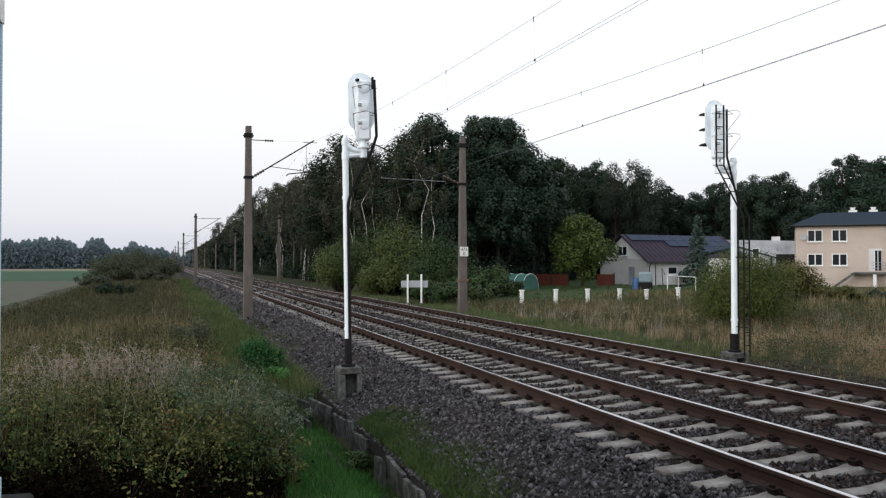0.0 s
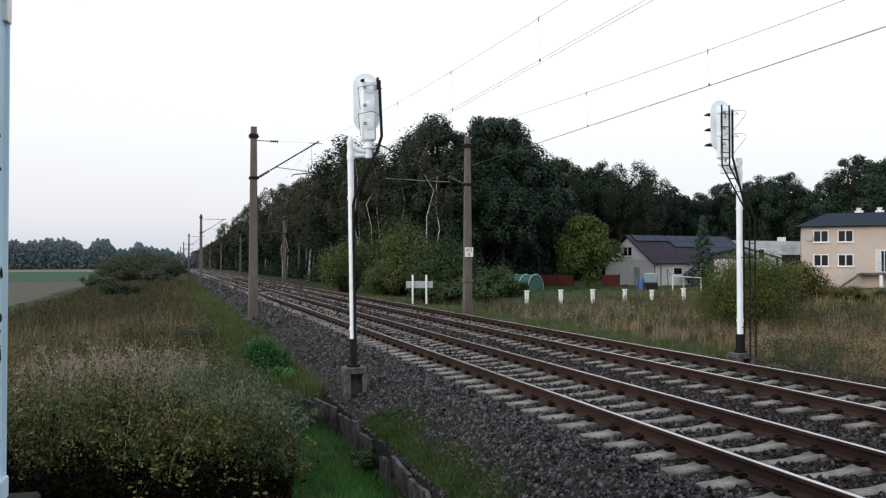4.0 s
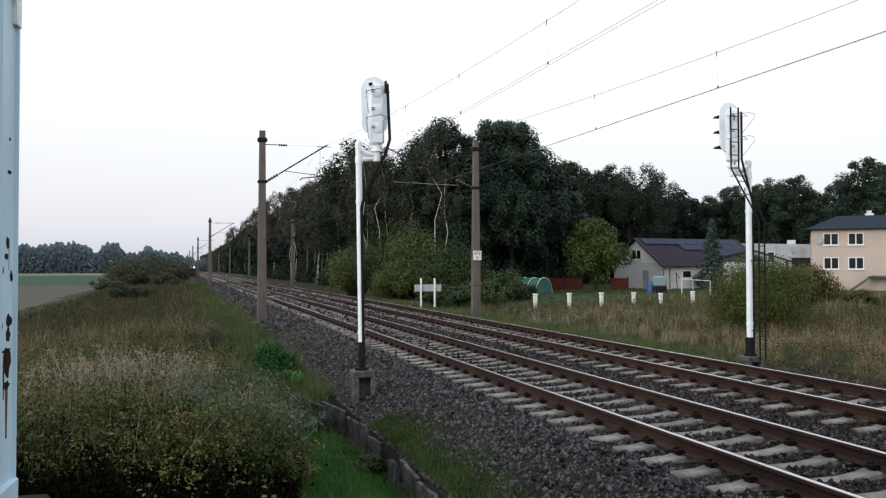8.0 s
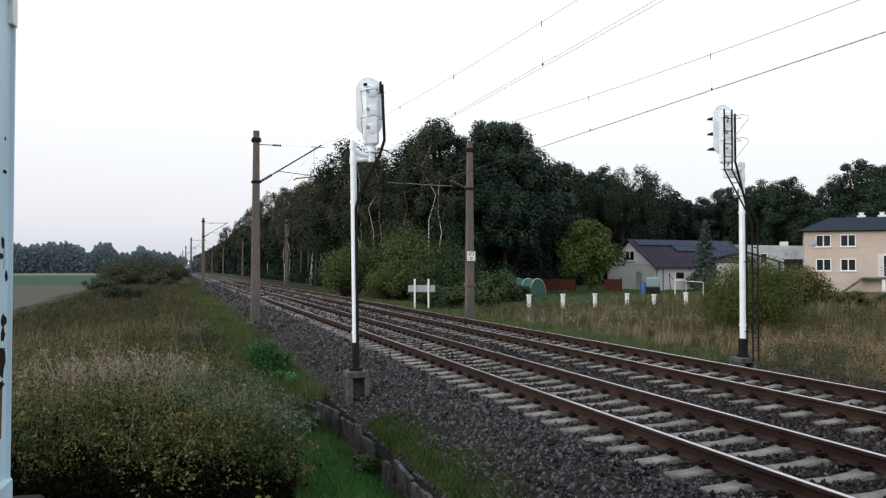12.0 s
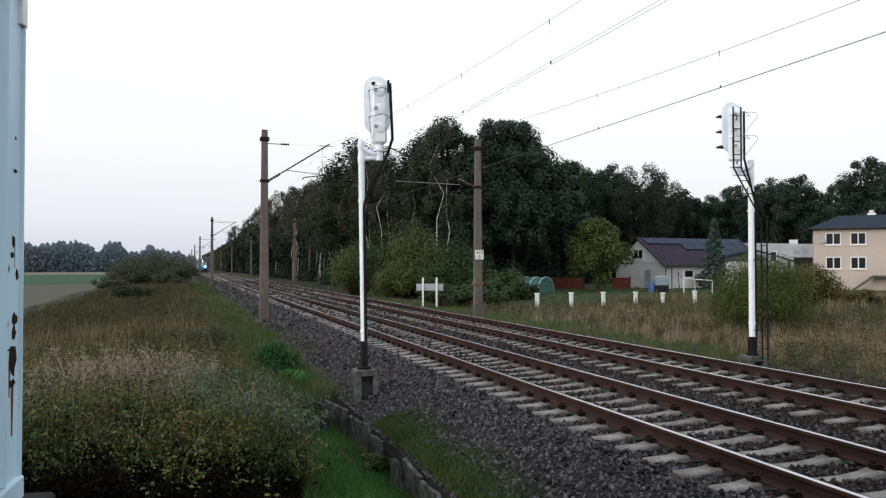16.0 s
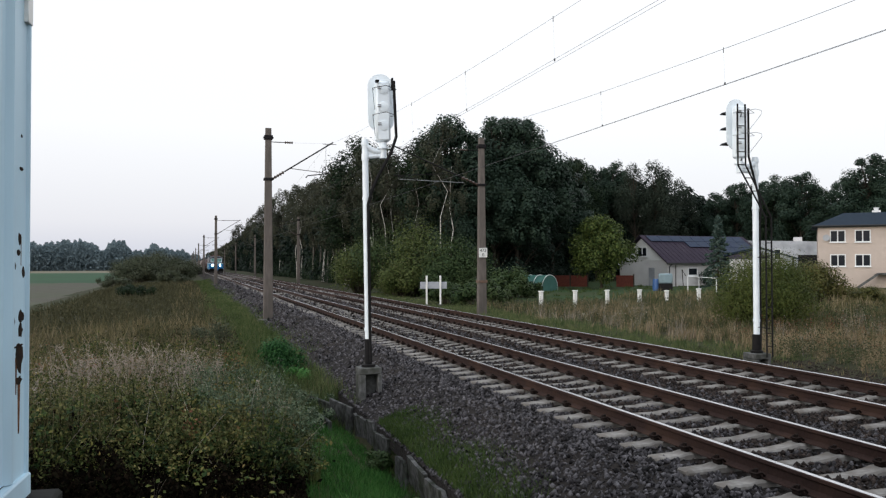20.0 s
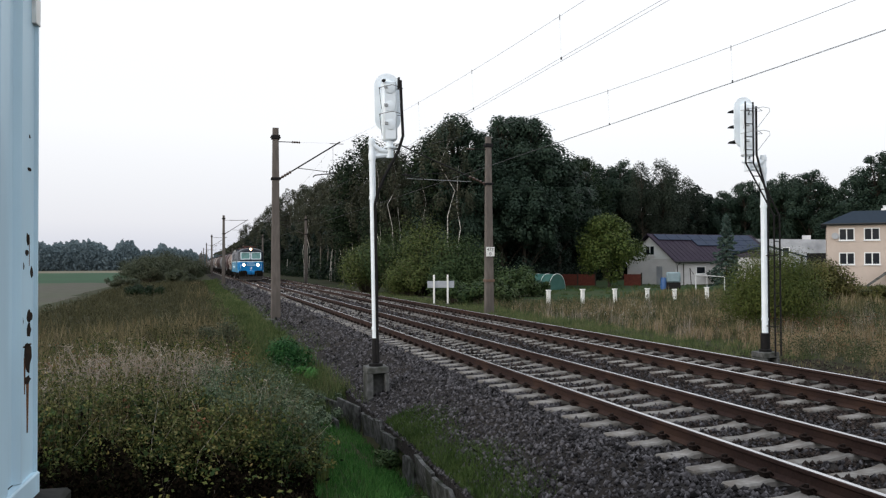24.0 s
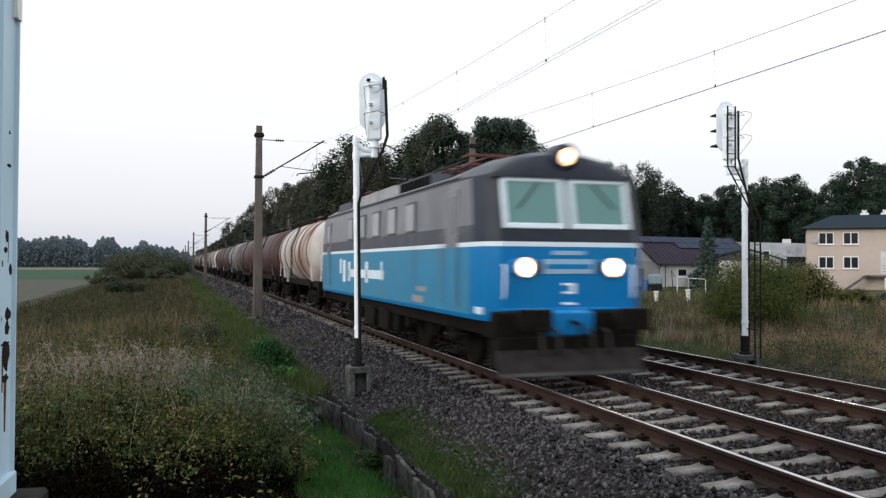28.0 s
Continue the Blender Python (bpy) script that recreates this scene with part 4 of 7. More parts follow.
WEEPING = [tree("weeping_birch", RNG, 20, 6.8, 5.0, 50, 9000, 0.14, "leaves_weeping", "bark", droop=0.6, label="tall drooping grey-green birch", group="forest trees", narrow=0.75, trunk_r=0.17)]
# rear trees, coloured near black for the wood's inner shade
FILL = [tree("forest_tree", RNG, 18, 9.0, 2.5, 26, 1200, 0.46, "leaves_wood_shade", label="tree deep in the wood, shade put into its leaf colour", group="forest trees") for _ in range(2)]


def stand(kind, x, y, h, base_h, rz, wide=1.0):
    """Sets a copy of a tree at a place, scaled to a height."""
    o = copy_thing(kind, pose(x, y, float(ground_z(x, y)), 0, 0, rz))
    k = h / base_h
    o.scale = (k * wide, k * wide, k)
    return o


# bearing, distance and height of the wood's skyline, from the far end of the line round to the east
SKYLINE = [(3.0, 380, 20), (4.2, 265, 20.5), (5.2, 215, 20), (6.3, 180, 19.2), (7.6, 152, 17.0), (8.6, 135, 16.2), (9.8, 118, 15.8), (10.4, 110, 16.6), (10.9, 106, 18.6), (11.6, 102, 17.6), (12.6, 98, 16.2), (14.6, 92, 14.6), (16.2, 88, 14.8), (17.4, 84, 18.4),
           (19.0, 84, 13.6), (20.8, 86, 17.9), (22.2, 86, 18.2), (23.6, 92, 15.4), (24.6, 104, 16.2), (26.0, 122, 18.2), (28.3, 128, 17.9), (30.0, 122, 15.8), (32.0, 124, 16.8), (34.2, 140, 13.6), (36.2, 138, 13.9), (38.6, 134, 15.0),
           (40.6, 132, 14.9), (42.6, 136, 13.6), (44.6, 122, 15.6), (47.0, 122, 16.0), (50.0, 120, 16.0)]


def build_forest():
    rng = random.Random(5)
    bear = [s[0] for s in SKYLINE]
    used = set()
    a = 3.0
    while a < 50:
        dist = float(np.interp(a, bear, [s[1] for s in SKYLINE]))
        h = float(np.interp(a, bear, [s[2] for s in SKYLINE]))
        for row in range(3):
            d = dist * (1 + 0.0 * row) + row * 7 + rng.uniform(-2, 2)
            aa = a + rng.uniform(-0.5, 0.5) * (90 / dist) * (1 if row else 0.4)
            x, y = polar(aa, d)
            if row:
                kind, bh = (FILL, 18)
            elif a < 9:
                kind, bh = (BIRCHES, 20)
            elif a < 16:
                kind, bh = rng.choice([(BIRCHES, 20), (BIRCHES, 20), (BIRCHES, 20), (BIRCHES, 20), (ELMS, 19)])
            elif 29.5 < a < 33.5:
                kind, bh = (WEEPING, 20)
            else:
                kind, bh = rng.choice([(OAKS, 18), (OAKS, 18), (OAKS, 18), (OAKS, 18), (ELMS, 19)]) if a > 16.5 else (ELMS, 19)
            hh = h * (1.0 if row == 0 else rng.uniform(0.86, 0.97) * (0.8 if a < 12 else 1.0)) * rng.uniform(0.99, 1.09)
            stand(rng.choice(kind), x, y, hh, bh, rng.uniform(0, 360), rng.uniform(0.9, 1.15))
        a += 1.9 * 90 / dist if dist < 160 else 0.75
    for k, aa in enumerate((5.0, 5.7, 6.9, 7.15, 8.6, 8.75, 9.0, 10.3, 12.1, 12.9, 13.1, 15.2, 16.9, 17.3)):
        x, y = polar(aa, float(np.interp(aa, bear, [s[1] for s in SKYLINE])) - rng.uniform(7.5, 10))
        stand(SLENDER[k % 3], x, y, rng.uniform(0.72, 0.98) * float(np.interp(aa, bear, [s[2] for s in SKYLINE])), 16, rng.uniform(0, 360), 1.0)
    for x, y, h, k in ((30, 100, 14, 0), (36, 96, 13, 1), (44, 108, 14, 2)):
        stand(ELMS[k], x, y, h, 19, 40 * k, 1.1)


build_forest()
for o, p in ((OAKS[0], polar(22.2, 86)), (OAKS[1], polar(20.9, 88)), (OAKS[2], polar(17.5, 84)), (OAKS[3], polar(46.2, 121)), (BIRCHES[0], polar(9.0, 118)), (WEEPING[0], polar(32.2, 124)), (BIRCHES[1], polar(9.6, 112)), (BIRCHES[2], polar(8.0, 136)),
             (BIRCHES[3], polar(11.6, 102)), (SLENDER[0], polar(10.2, 106)), (SLENDER[1], polar(12.4, 92)), (SLENDER[2], polar(7.2, 150)), (ELMS[0], polar(26.4, 121)), (ELMS[1], polar(13.2, 96)), (ELMS[2], polar(39.2, 133)), (FILL[0], polar(24.5, 112)), (FILL[1], polar(36.6, 146))):
    o.matrix_basis = pose(p[0], p[1], float(ground_z(p[0], p[1])))
    k = float(np.interp(math.degrees(math.atan2(p[0], p[1])), [q[0] for q in SKYLINE], [q[2] for q in SKYLINE])) / (16 if o in SLENDER else 20 if o in BIRCHES or o in WEEPING else 19 if o in ELMS else 18)
    o.scale = (k, k, k)


def build_bushes():
    rng = np.random.default_rng(21)
    b = bush
    # thicket beside the far track
    for i, (x, y, w, d, h) in enumerate(((14.4, 72, 5.5, 5, 4.3), (16.6, 68.5, 6, 5.5, 5.4), (18.4, 65, 6.5, 5.5, 5.8), (20.4, 62.5, 5.5, 5, 4.6), (16.2, 63.5, 4.5, 3.5, 3.0), (19.0, 60.5, 4.2, 3.5, 2.8))):
        b("hazel_bush", rng, w, d, h * 1.12, 34, 10500, 0.088, "leaves_mid" if i % 2 else "leaves_willow", "dense rounded green bush beside the track", pose(x, y, -0.66), group="thicket")
    for x, y, w, h in ((17.3, 48.5, 3.4, 1.7), (19.4, 51.5, 3.2, 1.6), (22.0, 55.5, 3.6, 2.3), (24.0, 58, 3.5, 1.8), (15.6, 50.5, 2.2, 1.7)):
        b("hazel_bush", rng, w, w * 0.9, h, 18, 3600, 0.11, "leaves_mid", "uneven green shrub behind the mast", pose(x, y, -0.62), group="thicket")
    b("willow_bush", rng, 3.1, 3.0, 3.2, 84, 54000, 0.033, "leaves_osier", "wide green willow bush in the meadow", pose(20.9, 26.3, -0.62))
    b("elder_bush", rng, 3.8, 3.2, 2.9, 40, 13000, 0.07, "leaves_elder", "leafy yellow-green bush in front of the apartment house", pose(36.2, 40.9, -0.6))
    b("elder_bush", rng, 2.4, 2.2, 1.3, 16, 2800, 0.08, "leaves_elder", "low green bush in the meadow", pose(39.6, 40.0, -0.6))
    b("elder_bush", rng, 2.6, 2.2, 1.0, 14, 2200, 0.08, "leaves_dark", "low dark bush in the meadow", pose(42.5, 40.5, -0.6))
    # west of the line
    b("nettle_bush", rng, 0.95, 0.9, 1.15, 18, 4600, 0.035, "leaves_vivid", "small bright green leafy bush beside the ballast", pose(2.15, 21.0, -0.95))
    b("nettle_bush", rng, 0.9, 0.9, 0.5, 10, 1600, 0.035, "green_grass", "low green weeds beside the ballast", pose(2.3, 19.6, -0.95))
    for x, y, w, h in ((2.62, 9.3, 0.45, 0.34), (2.66, 10.1, 0.35, 0.28), (2.72, 12.2, 0.35, 0.42), (2.35, 15.6, 0.6, 0.45), (1.75, 16.6, 0.9, 0.6), (2.45, 16.9, 0.7, 0.4)):
        b("nettle_bush", rng, w, w * 1.5, h, 9, 900, 0.028, "sage_weeds" if y > 15 else "leaves_mid", "dull green nettles beside the drain", pose(x, y, float(ground_z(x, y)) - 0.03))
    b("bramble_bush", rng, 3.3, 3.2, 1.55, 26, 6500, 0.07, "leaves_ash", "low dark green bush at the field edge", pose(-4.5, 74, -1.05))
    b("bramble_bush", rng, 0.7, 0.7, 0.95, 10, 1200, 0.035, "leaves_scrub", "dark scrubby bush in the dry grass", pose(0.2, 27.5, -0.95))
    b("bramble_bush", rng, 0.6, 0.6, 1.3, 12, 1300, 0.035, "leaves_scrub", "dark scrubby bush in the dry grass", pose(0.75, 25.0, -0.95))
    for i, (x, y, w, h) in enumerate(((-12.5, 192, 9, 5.6), (-9.5, 170, 11, 5.6), (-6.2, 178, 10, 6.2), (-3.4, 168, 8, 4.6), (-2.2, 200, 9, 5.0), (-8.5, 150, 8, 3.8), (-3.0, 130, 5, 2.2))):
        b("willow_thicket", rng, w, w * 0.8, h, 46, 10000, 0.125, "leaves_scrub", "brownish-green willow scrub beside the line", pose(x, y, -1.1), group="scrub")
    b("dry_bush", rng, 4.5, 3.5, 2.2, 16, 3000, 0.10, "leaves_scrub", "pale brownish scrub at the field edge", pose(-10.5, 122, -1.3))
    # garden trees
    x, y = polar(28.05, 85.5)
    t = tree("walnut_tree", rng, 7.4, 5.9, 0.7, 50, 13000, 0.135, "leaves_bright", label="round yellow-green garden tree", trunk_r=0.18)
    t.matrix_basis = pose(x, y, -0.62)
    x, y = polar(35.7, 84)
    s = spruce(rng, 7.2, 3.4, "narrow blue-green spruce in front of the house")
    s.matrix_basis = pose(x, y, -0.6)


build_bushes()


def build_woods():
    """Undergrowth under the wood's edge and the far woods along the horizon."""
    rng = np.random.default_rng(8)
    bear = np.array([s[0] for s in SKYLINE])
    dist = np.array([s[1] for s in SKYLINE])
    def thicket(count, a0, a1, d0, d1, hmax, leaves, size, material, label):
        a = a0 + (a1 - a0) * rng.random(count)
        d = np.interp(a, bear, dist) + d0 + (d1 - d0) * rng.random(count)
        r = 0.7 + 1.3 * rng.random(count)
        h = np.maximum(r * 0.5, hmax * rng.random(count) ** 1.5)
        c = np.stack([d * np.sin(np.radians(a)), d * np.cos(np.radians(a)), h - 0.8], 1)
        v, f = leaf_cloud(rng, c, np.stack([r, r, r * 0.9], 1), leaves, size, 0.0, 0.7)
        tagged(part("undergrowth", raw_mesh("undergrowth", v, f, material), ""), label, "undergrowth", kind="stuff")

    # three of these four sets carry the wood's shade in their leaf colour
    thicket(420, 2.6, 51.6, 2, 18, 6.5, 34000, 0.42, "leaves_wood_shade", "tangled undergrowth beneath the forest trees, coloured dark for shade")
    thicket(260, 2.6, 9.0, -2, 12, 9.0, 14000, 0.5, "leaves_wood_shade", "undergrowth deep along the line, coloured dark for shade")
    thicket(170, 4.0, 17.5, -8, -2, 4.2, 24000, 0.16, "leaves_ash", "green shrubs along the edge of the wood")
    thicket(90, 17.5, 27.0, -8, -2, 2.6, 9000, 0.15, "leaves_wood_shade", "low shrubs along the edge of the wood, coloured dark for shade")
    n = 56000
    a = -16 + 18.5 * rng.random(n)
    top = np.interp(a, [-22, -13, -10.6, -9.2, -7.8, -6.4, -5.6, -4.9, -4.4, -3.9, -3.2, -2.5, -1.6, -0.6, 0.6, 2.5], [18, 18, 21, 18, 21, 20.5, 14, 22, 21, 15, 13, 19, 15, 14, 9, 13])
    k = 0.6 * np.sin(a * 7.0) + 0.5 * np.sin(a * 19.0 + 1.0)
    d = 560 + 60 * rng.random(n)
    h = (0.92 * top + 1.2 * k) * rng.random(n) ** 0.85
    c = np.stack([d * np.sin(np.radians(a)), d * np.cos(np.radians(a)), h - 1.6], 1)
    v, f = lozenges(rng, c, 0.5 + 0.6 * rng.random(n))
    line = [(q, float(np.interp(q, [-16, -10.6, -9.2, -7.8, -5.6, -4.9, -3.9, -3.2, -2.5, -1.6, 0.6, 2.5], [16, 18, 15, 18, 11, 18, 12, 10, 15, 12, 7, 10]))) for q in np.linspace(-16, 2.5, 75)]
    rings = []
    for q, hh in line:
        (x0, y0), (x1, y1) = polar(q, 612), polar(q, 630)
        hh *= 0.9 + 0.06 * math.sin(q * 17)
        rings.append([(x0, y0, -2.5), (x0, y0, hh * 0.8 - 1.6), (x0 + 0.3 * (x1 - x0), y0 + 0.3 * (y1 - y0), hh - 1.6), (x1, y1, hh * 0.8 - 1.6), (x1, y1, -2.5)])
    # solid strip behind the leaves closes gaps; haze is in both colours
    tagged(part("far_wood", Build().loft(rings), "haze_mass"), "backing mass of the distant wood, haze in its pale colour", "wood", kind="stuff")
    tagged(part("far_wood", raw_mesh("far_wood", v, f, "leaves_haze"), ""), "distant wood along the horizon, haze in its pale blue leaves", "wood", kind="stuff")
    n = 5000
    a = 0.9 + 3.2 * rng.random(n)
    d = np.interp(a, [0.9, 2.0, 4.1], [640, 470, 330]) + 20 * rng.random(n)
    h = np.interp(a, [0.9, 2.0, 3.0, 4.1], [11, 13, 16, 20]) * rng.random(n) ** 0.7
    c = np.stack([d * np.sin(np.radians(a)), d * np.cos(np.radians(a)), h - 0.8], 1)
    v, f = lozenges(rng, c, 0.9 + 0.8 * rng.random(n))
    tagged(part("far_wood", raw_mesh("far_wood", v, f, "leaves_birch"), ""), "end of the wood far along the line", "wood", kind="stuff")


build_woods()


def strew(rng, n, x0, x1, y0, y1, near=1.0):
    """Random places over a patch of ground, denser towards the near end for near > 1."""
    x = x0 + (x1 - x0) * rng.random(n)
    y = y0 + (y1 - y0) * rng.random(n) ** near
    return x + bend(y), y


def patchy(x, y, s, seed):
    return 0.5 + 0.5 * np.sin(x * s + seed + 1.7 * np.sin(y * s * 0.6 + seed)) * np.sin(y * s * 0.8 + seed * 2 + 1.3 * np.sin(x * s * 0.7))


def grass(name, seed, n, area, h0, h1, w, material, label, near=1.3, lean=0.5, patch=0.0, tuft=9, seeds=0, lift=0.0):
    """Grass in tufts; seeds: how many of the blades bear a seed head."""
    rng = np.random.default_rng(seed)
    k = n // tuft
    cx, cy = strew(rng, k, *area, near)
    if patch:
        keep = rng.random(k) < np.clip(2.0 * patchy(cx, cy, patch, seed) - 0.55, 0.06, 1)
        cx, cy = cx[keep], cy[keep]
        k = len(cx)
    tall = (0.55 + 0.75 * rng.random(k)) * (0.75 + 0.4 * patchy(cx, cy, 0.9, seed + 3))
    grow = 1 + np.clip((cy - 12) / 40, 0, 3)
    pick = np.repeat(np.arange(k), tuft)
    n = len(pick)
    off = rng.normal(size=(n, 2)) * (0.055 * grow[pick])[:, None]
    x, y = cx[pick] + off[:, 0], cy[pick] + off[:, 1]
    base = np.stack([x, y, ground_z(x, y) - 0.03 + lift], 1)
    h = (h0 + (h1 - h0) * rng.random(n) ** 1.3) * tall[pick]
    v, f = blades(rng, base, h, w * grow[pick] * (0.6 + 0.8 * rng.random(n)), lean)
    if seeds:
        tips = v.reshape(-1, 5, 3)[:, 4][rng.choice(n, seeds)]
        tips = np.repeat(tips, 3, axis=0) + rng.normal(size=(seeds * 3, 3)) * 0.02
        sv, sf = lozenges(rng, tips, 0.012 + 0.012 * rng.random(len(tips)), 0.3)
        v, f = join((v, f), (sv, sf))
    return tagged(part(name, raw_mesh(name, v, f, material), ""), label, "grass", kind="stuff")


def weeds(name, seed, n, area, h0, h1, size, material, label, near=1.2, per=26):
    """Upright leafy weeds: thin stalks set with small leaves."""
    rng = np.random.default_rng(seed)
    x, y = strew(rng, n, *area, near)
    z = ground_z(x, y)
    h = (h0 + (h1 - h0) * rng.random(n)) * (0.65 + 0.6 * patchy(x, y, 1.1, seed))
    lean = rng.normal(size=(n, 2)) * 0.12
    pick = np.repeat(np.arange(n), per)
    u = 0.15 + 0.85 * rng.random(len(pick)) ** 0.8
    spread = 0.05 + 0.06 * (1 - u)
    c = np.stack([x[pick] + lean[pick, 0] * u * h[pick] + rng.normal(size=len(pick)) * spread, y[pick] + lean[pick, 1] * u * h[pick] + rng.normal(size=len(pick)) * spread, z[pick] + h[pick] * u], 1)
    v, f = lozenges(rng, c, size * (0.5 + 0.9 * rng.random(len(c))), -0.3)
    return tagged(part(name, raw_mesh(name, v, f, material), ""), label, "weeds", kind="stuff")


def build_grass():
    # west bank
    grass("dry_grass", 31, 26000, (-7.5, 1.2, 11.4, 34), 0.4, 0.95, 0.006, "dry_grass", "mixed dry and green tall grass", 1.5, 0.6)
    grass("dry_grass", 32, 7000, (-3.4, 0.5, 13.5, 18.5), 0.7, 1.2, 0.0035, "pale_grass", "pale withered seeding stalks", 1.0, 0.6, 1.5, 6, 700)
    grass("dry_grass", 33, 30000, (-9.6, 1.0, 24, 130), 0.25, 0.7, 0.010, "sedge_grass", "dull olive sedge on the bank", 1.6, 1.0)
    grass("dry_grass", 34, 1300, (-0.9, 0.9, 22, 120), 0.4, 0.8, 0.006, "dry_grass", "strip of tall withered reed", 1.4, 0.6)
    grass("green_grass", 53, 12000, (0.6, 3.0, 15.5, 60), 0.15, 0.45, 0.006, "moss_grass", "coarse green grass on the bank", 1.5, 0.8)
    grass("green_grass", 35, 18000, (0.9, 3.1, 15.5, 75), 0.12, 0.34, 0.006, "verge_grass", "green grass along the ballast edge", 1.5, 0.7)
    grass("green_grass", 54, 22000, (1.3, 3.75, 24, 150), 0.10, 0.30, 0.007, "bank_grass", "fresh green grass on the bank below the masts", 1.6, 0.8)
    grass("green_grass", 36, 34000, (1.3, 2.83, 8.6, 17), 0.05, 0.17, 0.005, "green_grass", "lush green grass in the drain", 1.2, 0.8)
    grass("green_grass", 37, 30000, (2.93, 3.95, 8.0, 13.6), 0.05, 0.14, 0.005, "creeping_grass", "low mossy grass creeping over the ballast", 1.0, 1.0, 1.1, lift=0.10)
    grass("weeds", 38, 14000, (0.25, 1.6, 11.0, 19), 0.4, 0.9, 0.004, "olive_grass", "thin green horsetail weeds", 1.2, 0.4)
    grass("dry_grass", 51, 9000, (-2.9, 1.2, 10.5, 12.6), 0.5, 1.1, 0.005, "dry_grass", "withered grass growing through the brambles", 1.0, 0.8)
    grass("green_grass", 52, 9000, (-2.9, 1.3, 10.4, 12.8), 0.5, 1.0, 0.005, "olive_grass", "olive grass growing through the brambles", 1.0, 0.8)
    weeds("weeds", 61, 1400, (-4, 1.3, 11.2, 24), 0.45, 0.95, 0.028, "bramble_leaves", "leafy green and brown weeds among the grass", 1.4)
    weeds("weeds", 62, 1700, (0.0, 1.55, 11.0, 15.5), 0.75, 1.2, 0.022, "sage_weeds", "grey-green upright mugwort beside the drain", 1.0, 26)
    weeds("weeds", 68, 700, (0.3, 1.5, 13, 20), 0.45, 0.85, 0.016, "moss_grass", "fresh green weeds among the grass", 1.2)
    weeds("weeds", 67, 1100, (-2.8, 1.15, 10.0, 14.5), 0.65, 1.2, 0.024, "bramble_leaves", "tall yellow-green leafy weeds", 1.0, 30)
    weeds("weeds", 69, 1300, (-3.0, 0.9, 9.9, 14), 0.7, 1.25, 0.020, "olive_grass", "tall thin olive weeds among the stalks", 1.0, 30)
    for k, (x, y) in enumerate(((-0.95, 11.4), (-0.05, 10.7), (-0.9, 10.9), (-1.9, 12.6), (0.1, 12.4))):
        weeds("russet_dock", 90 + k, 7, (x - 0.11, x + 0.11, y - 0.12, y + 0.12), 0.85, 1.05, 0.026, "russet_weeds", "reddish withered dock plant among the weeds", 1.0, 24)
    weeds("weeds", 72, 430, (-2.9, 1.2, 10.9, 15.5), 0.6, 1.15, 0.015, "straw_grass", "pale withered weeds among the green", 1.0, 18)
    weeds("weeds", 66, 500, (-3.5, 1.2, 11, 20), 0.5, 0.95, 0.018, "russet_weeds", "withered russet weeds among the grass", 1.3, 20)
    weeds("weeds", 63, 650, (-8.5, 1.4, 24, 70), 0.4, 0.9, 0.045, "sedge_grass", "dull leafy weeds on the bank", 1.4, 18)
    grass("dry_grass", 48, 7500, (-0.7, 1.5, 8.6, 9.95), 0.08, 0.30, 0.0035, "withered_grass", "withered grass clumps on the soil edge", 1.0, 1.0)
    # east side
    grass("green_grass", 41, 20000, (12.4, 15.8, 17.5, 70), 0.08, 0.24, 0.006, "verge_grass", "low green grass along the far ballast edge", 1.2, 0.7)
    grass("dry_grass", 42, 22000, (16.5, 34, 17, 47), 0.25, 0.62, 0.0045, "dry_grass", "tall withered meadow grass with russet tufts", 1.0, 0.5)
    grass("green_grass", 49, 9000, (12.9, 16.0, 18.5, 46), 0.12, 0.34, 0.006, "verge_grass", "green grass between the track and the meadow", 1.0, 0.9)
    grass("dry_grass", 50, 34000, (15.1, 20.5, 13.0, 21), 0.2, 0.62, 0.0035, "straw_grass", "pale straw-coloured grass beside the signal", 1.0, 0.45, 0.9, 14)
    grass("dry_grass", 43, 4500, (15.6, 28, 16, 40), 0.35, 0.75, 0.0035, "pale_grass", "pale seeding meadow grass", 1.0, 0.5, 0.6, 12, 600)
    grass("green_grass", 46, 10000, (14.4, 36, 19, 48), 0.2, 0.5, 0.008, "moss_grass", "green patches in the meadow", 1.0, 0.7, 0.35)
    grass("dry_grass", 55, 17000, (15.2, 25, 19, 42), 0.25, 0.6, 0.004, "straw_grass", "straw-coloured tufts in the meadow", 1.0, 0.5, 0.55, 14)
    grass("dry_grass", 56, 12000, (15.6, 30, 19, 46), 0.25, 0.6, 0.005, "sedge_grass", "dull brown-green meadow sedge", 1.0, 0.5)
    grass("dry_grass", 44, 16000, (30, 60, 24, 55), 0.4, 0.8, 0.014, "dry_grass", "tall withered meadow grass", 1.0)
    grass("green_grass", 45, 6500, (16, 60, 46, 80), 0.12, 0.3, 0.018, "moss_grass", "mown lawn grass", 1.0)
    grass("dry_grass", 47, 1800, (12.2, 15.2, 11, 21), 0.05, 0.22, 0.006, "dry_grass", "sparse short grass on bare soil", 1.0, 0.9, 1.4)
    weeds("weeds", 64, 1500, (16.0, 34, 17, 47), 0.3, 0.8, 0.03, "meadow_weeds", "leafy meadow weeds", 1.0, 22)
    weeds("weeds", 65, 300, (15.8, 27, 12, 24), 0.35, 0.8, 0.020, "russet_weeds", "russet withered dock and sorrel", 1.0, 26)
    weeds("yarrow", 71, 24, (16.0, 18.6, 28.5, 33), 0.45, 0.7, 0.015, "plate_white", "small white yarrow flowers in the meadow", 1.0, 5)
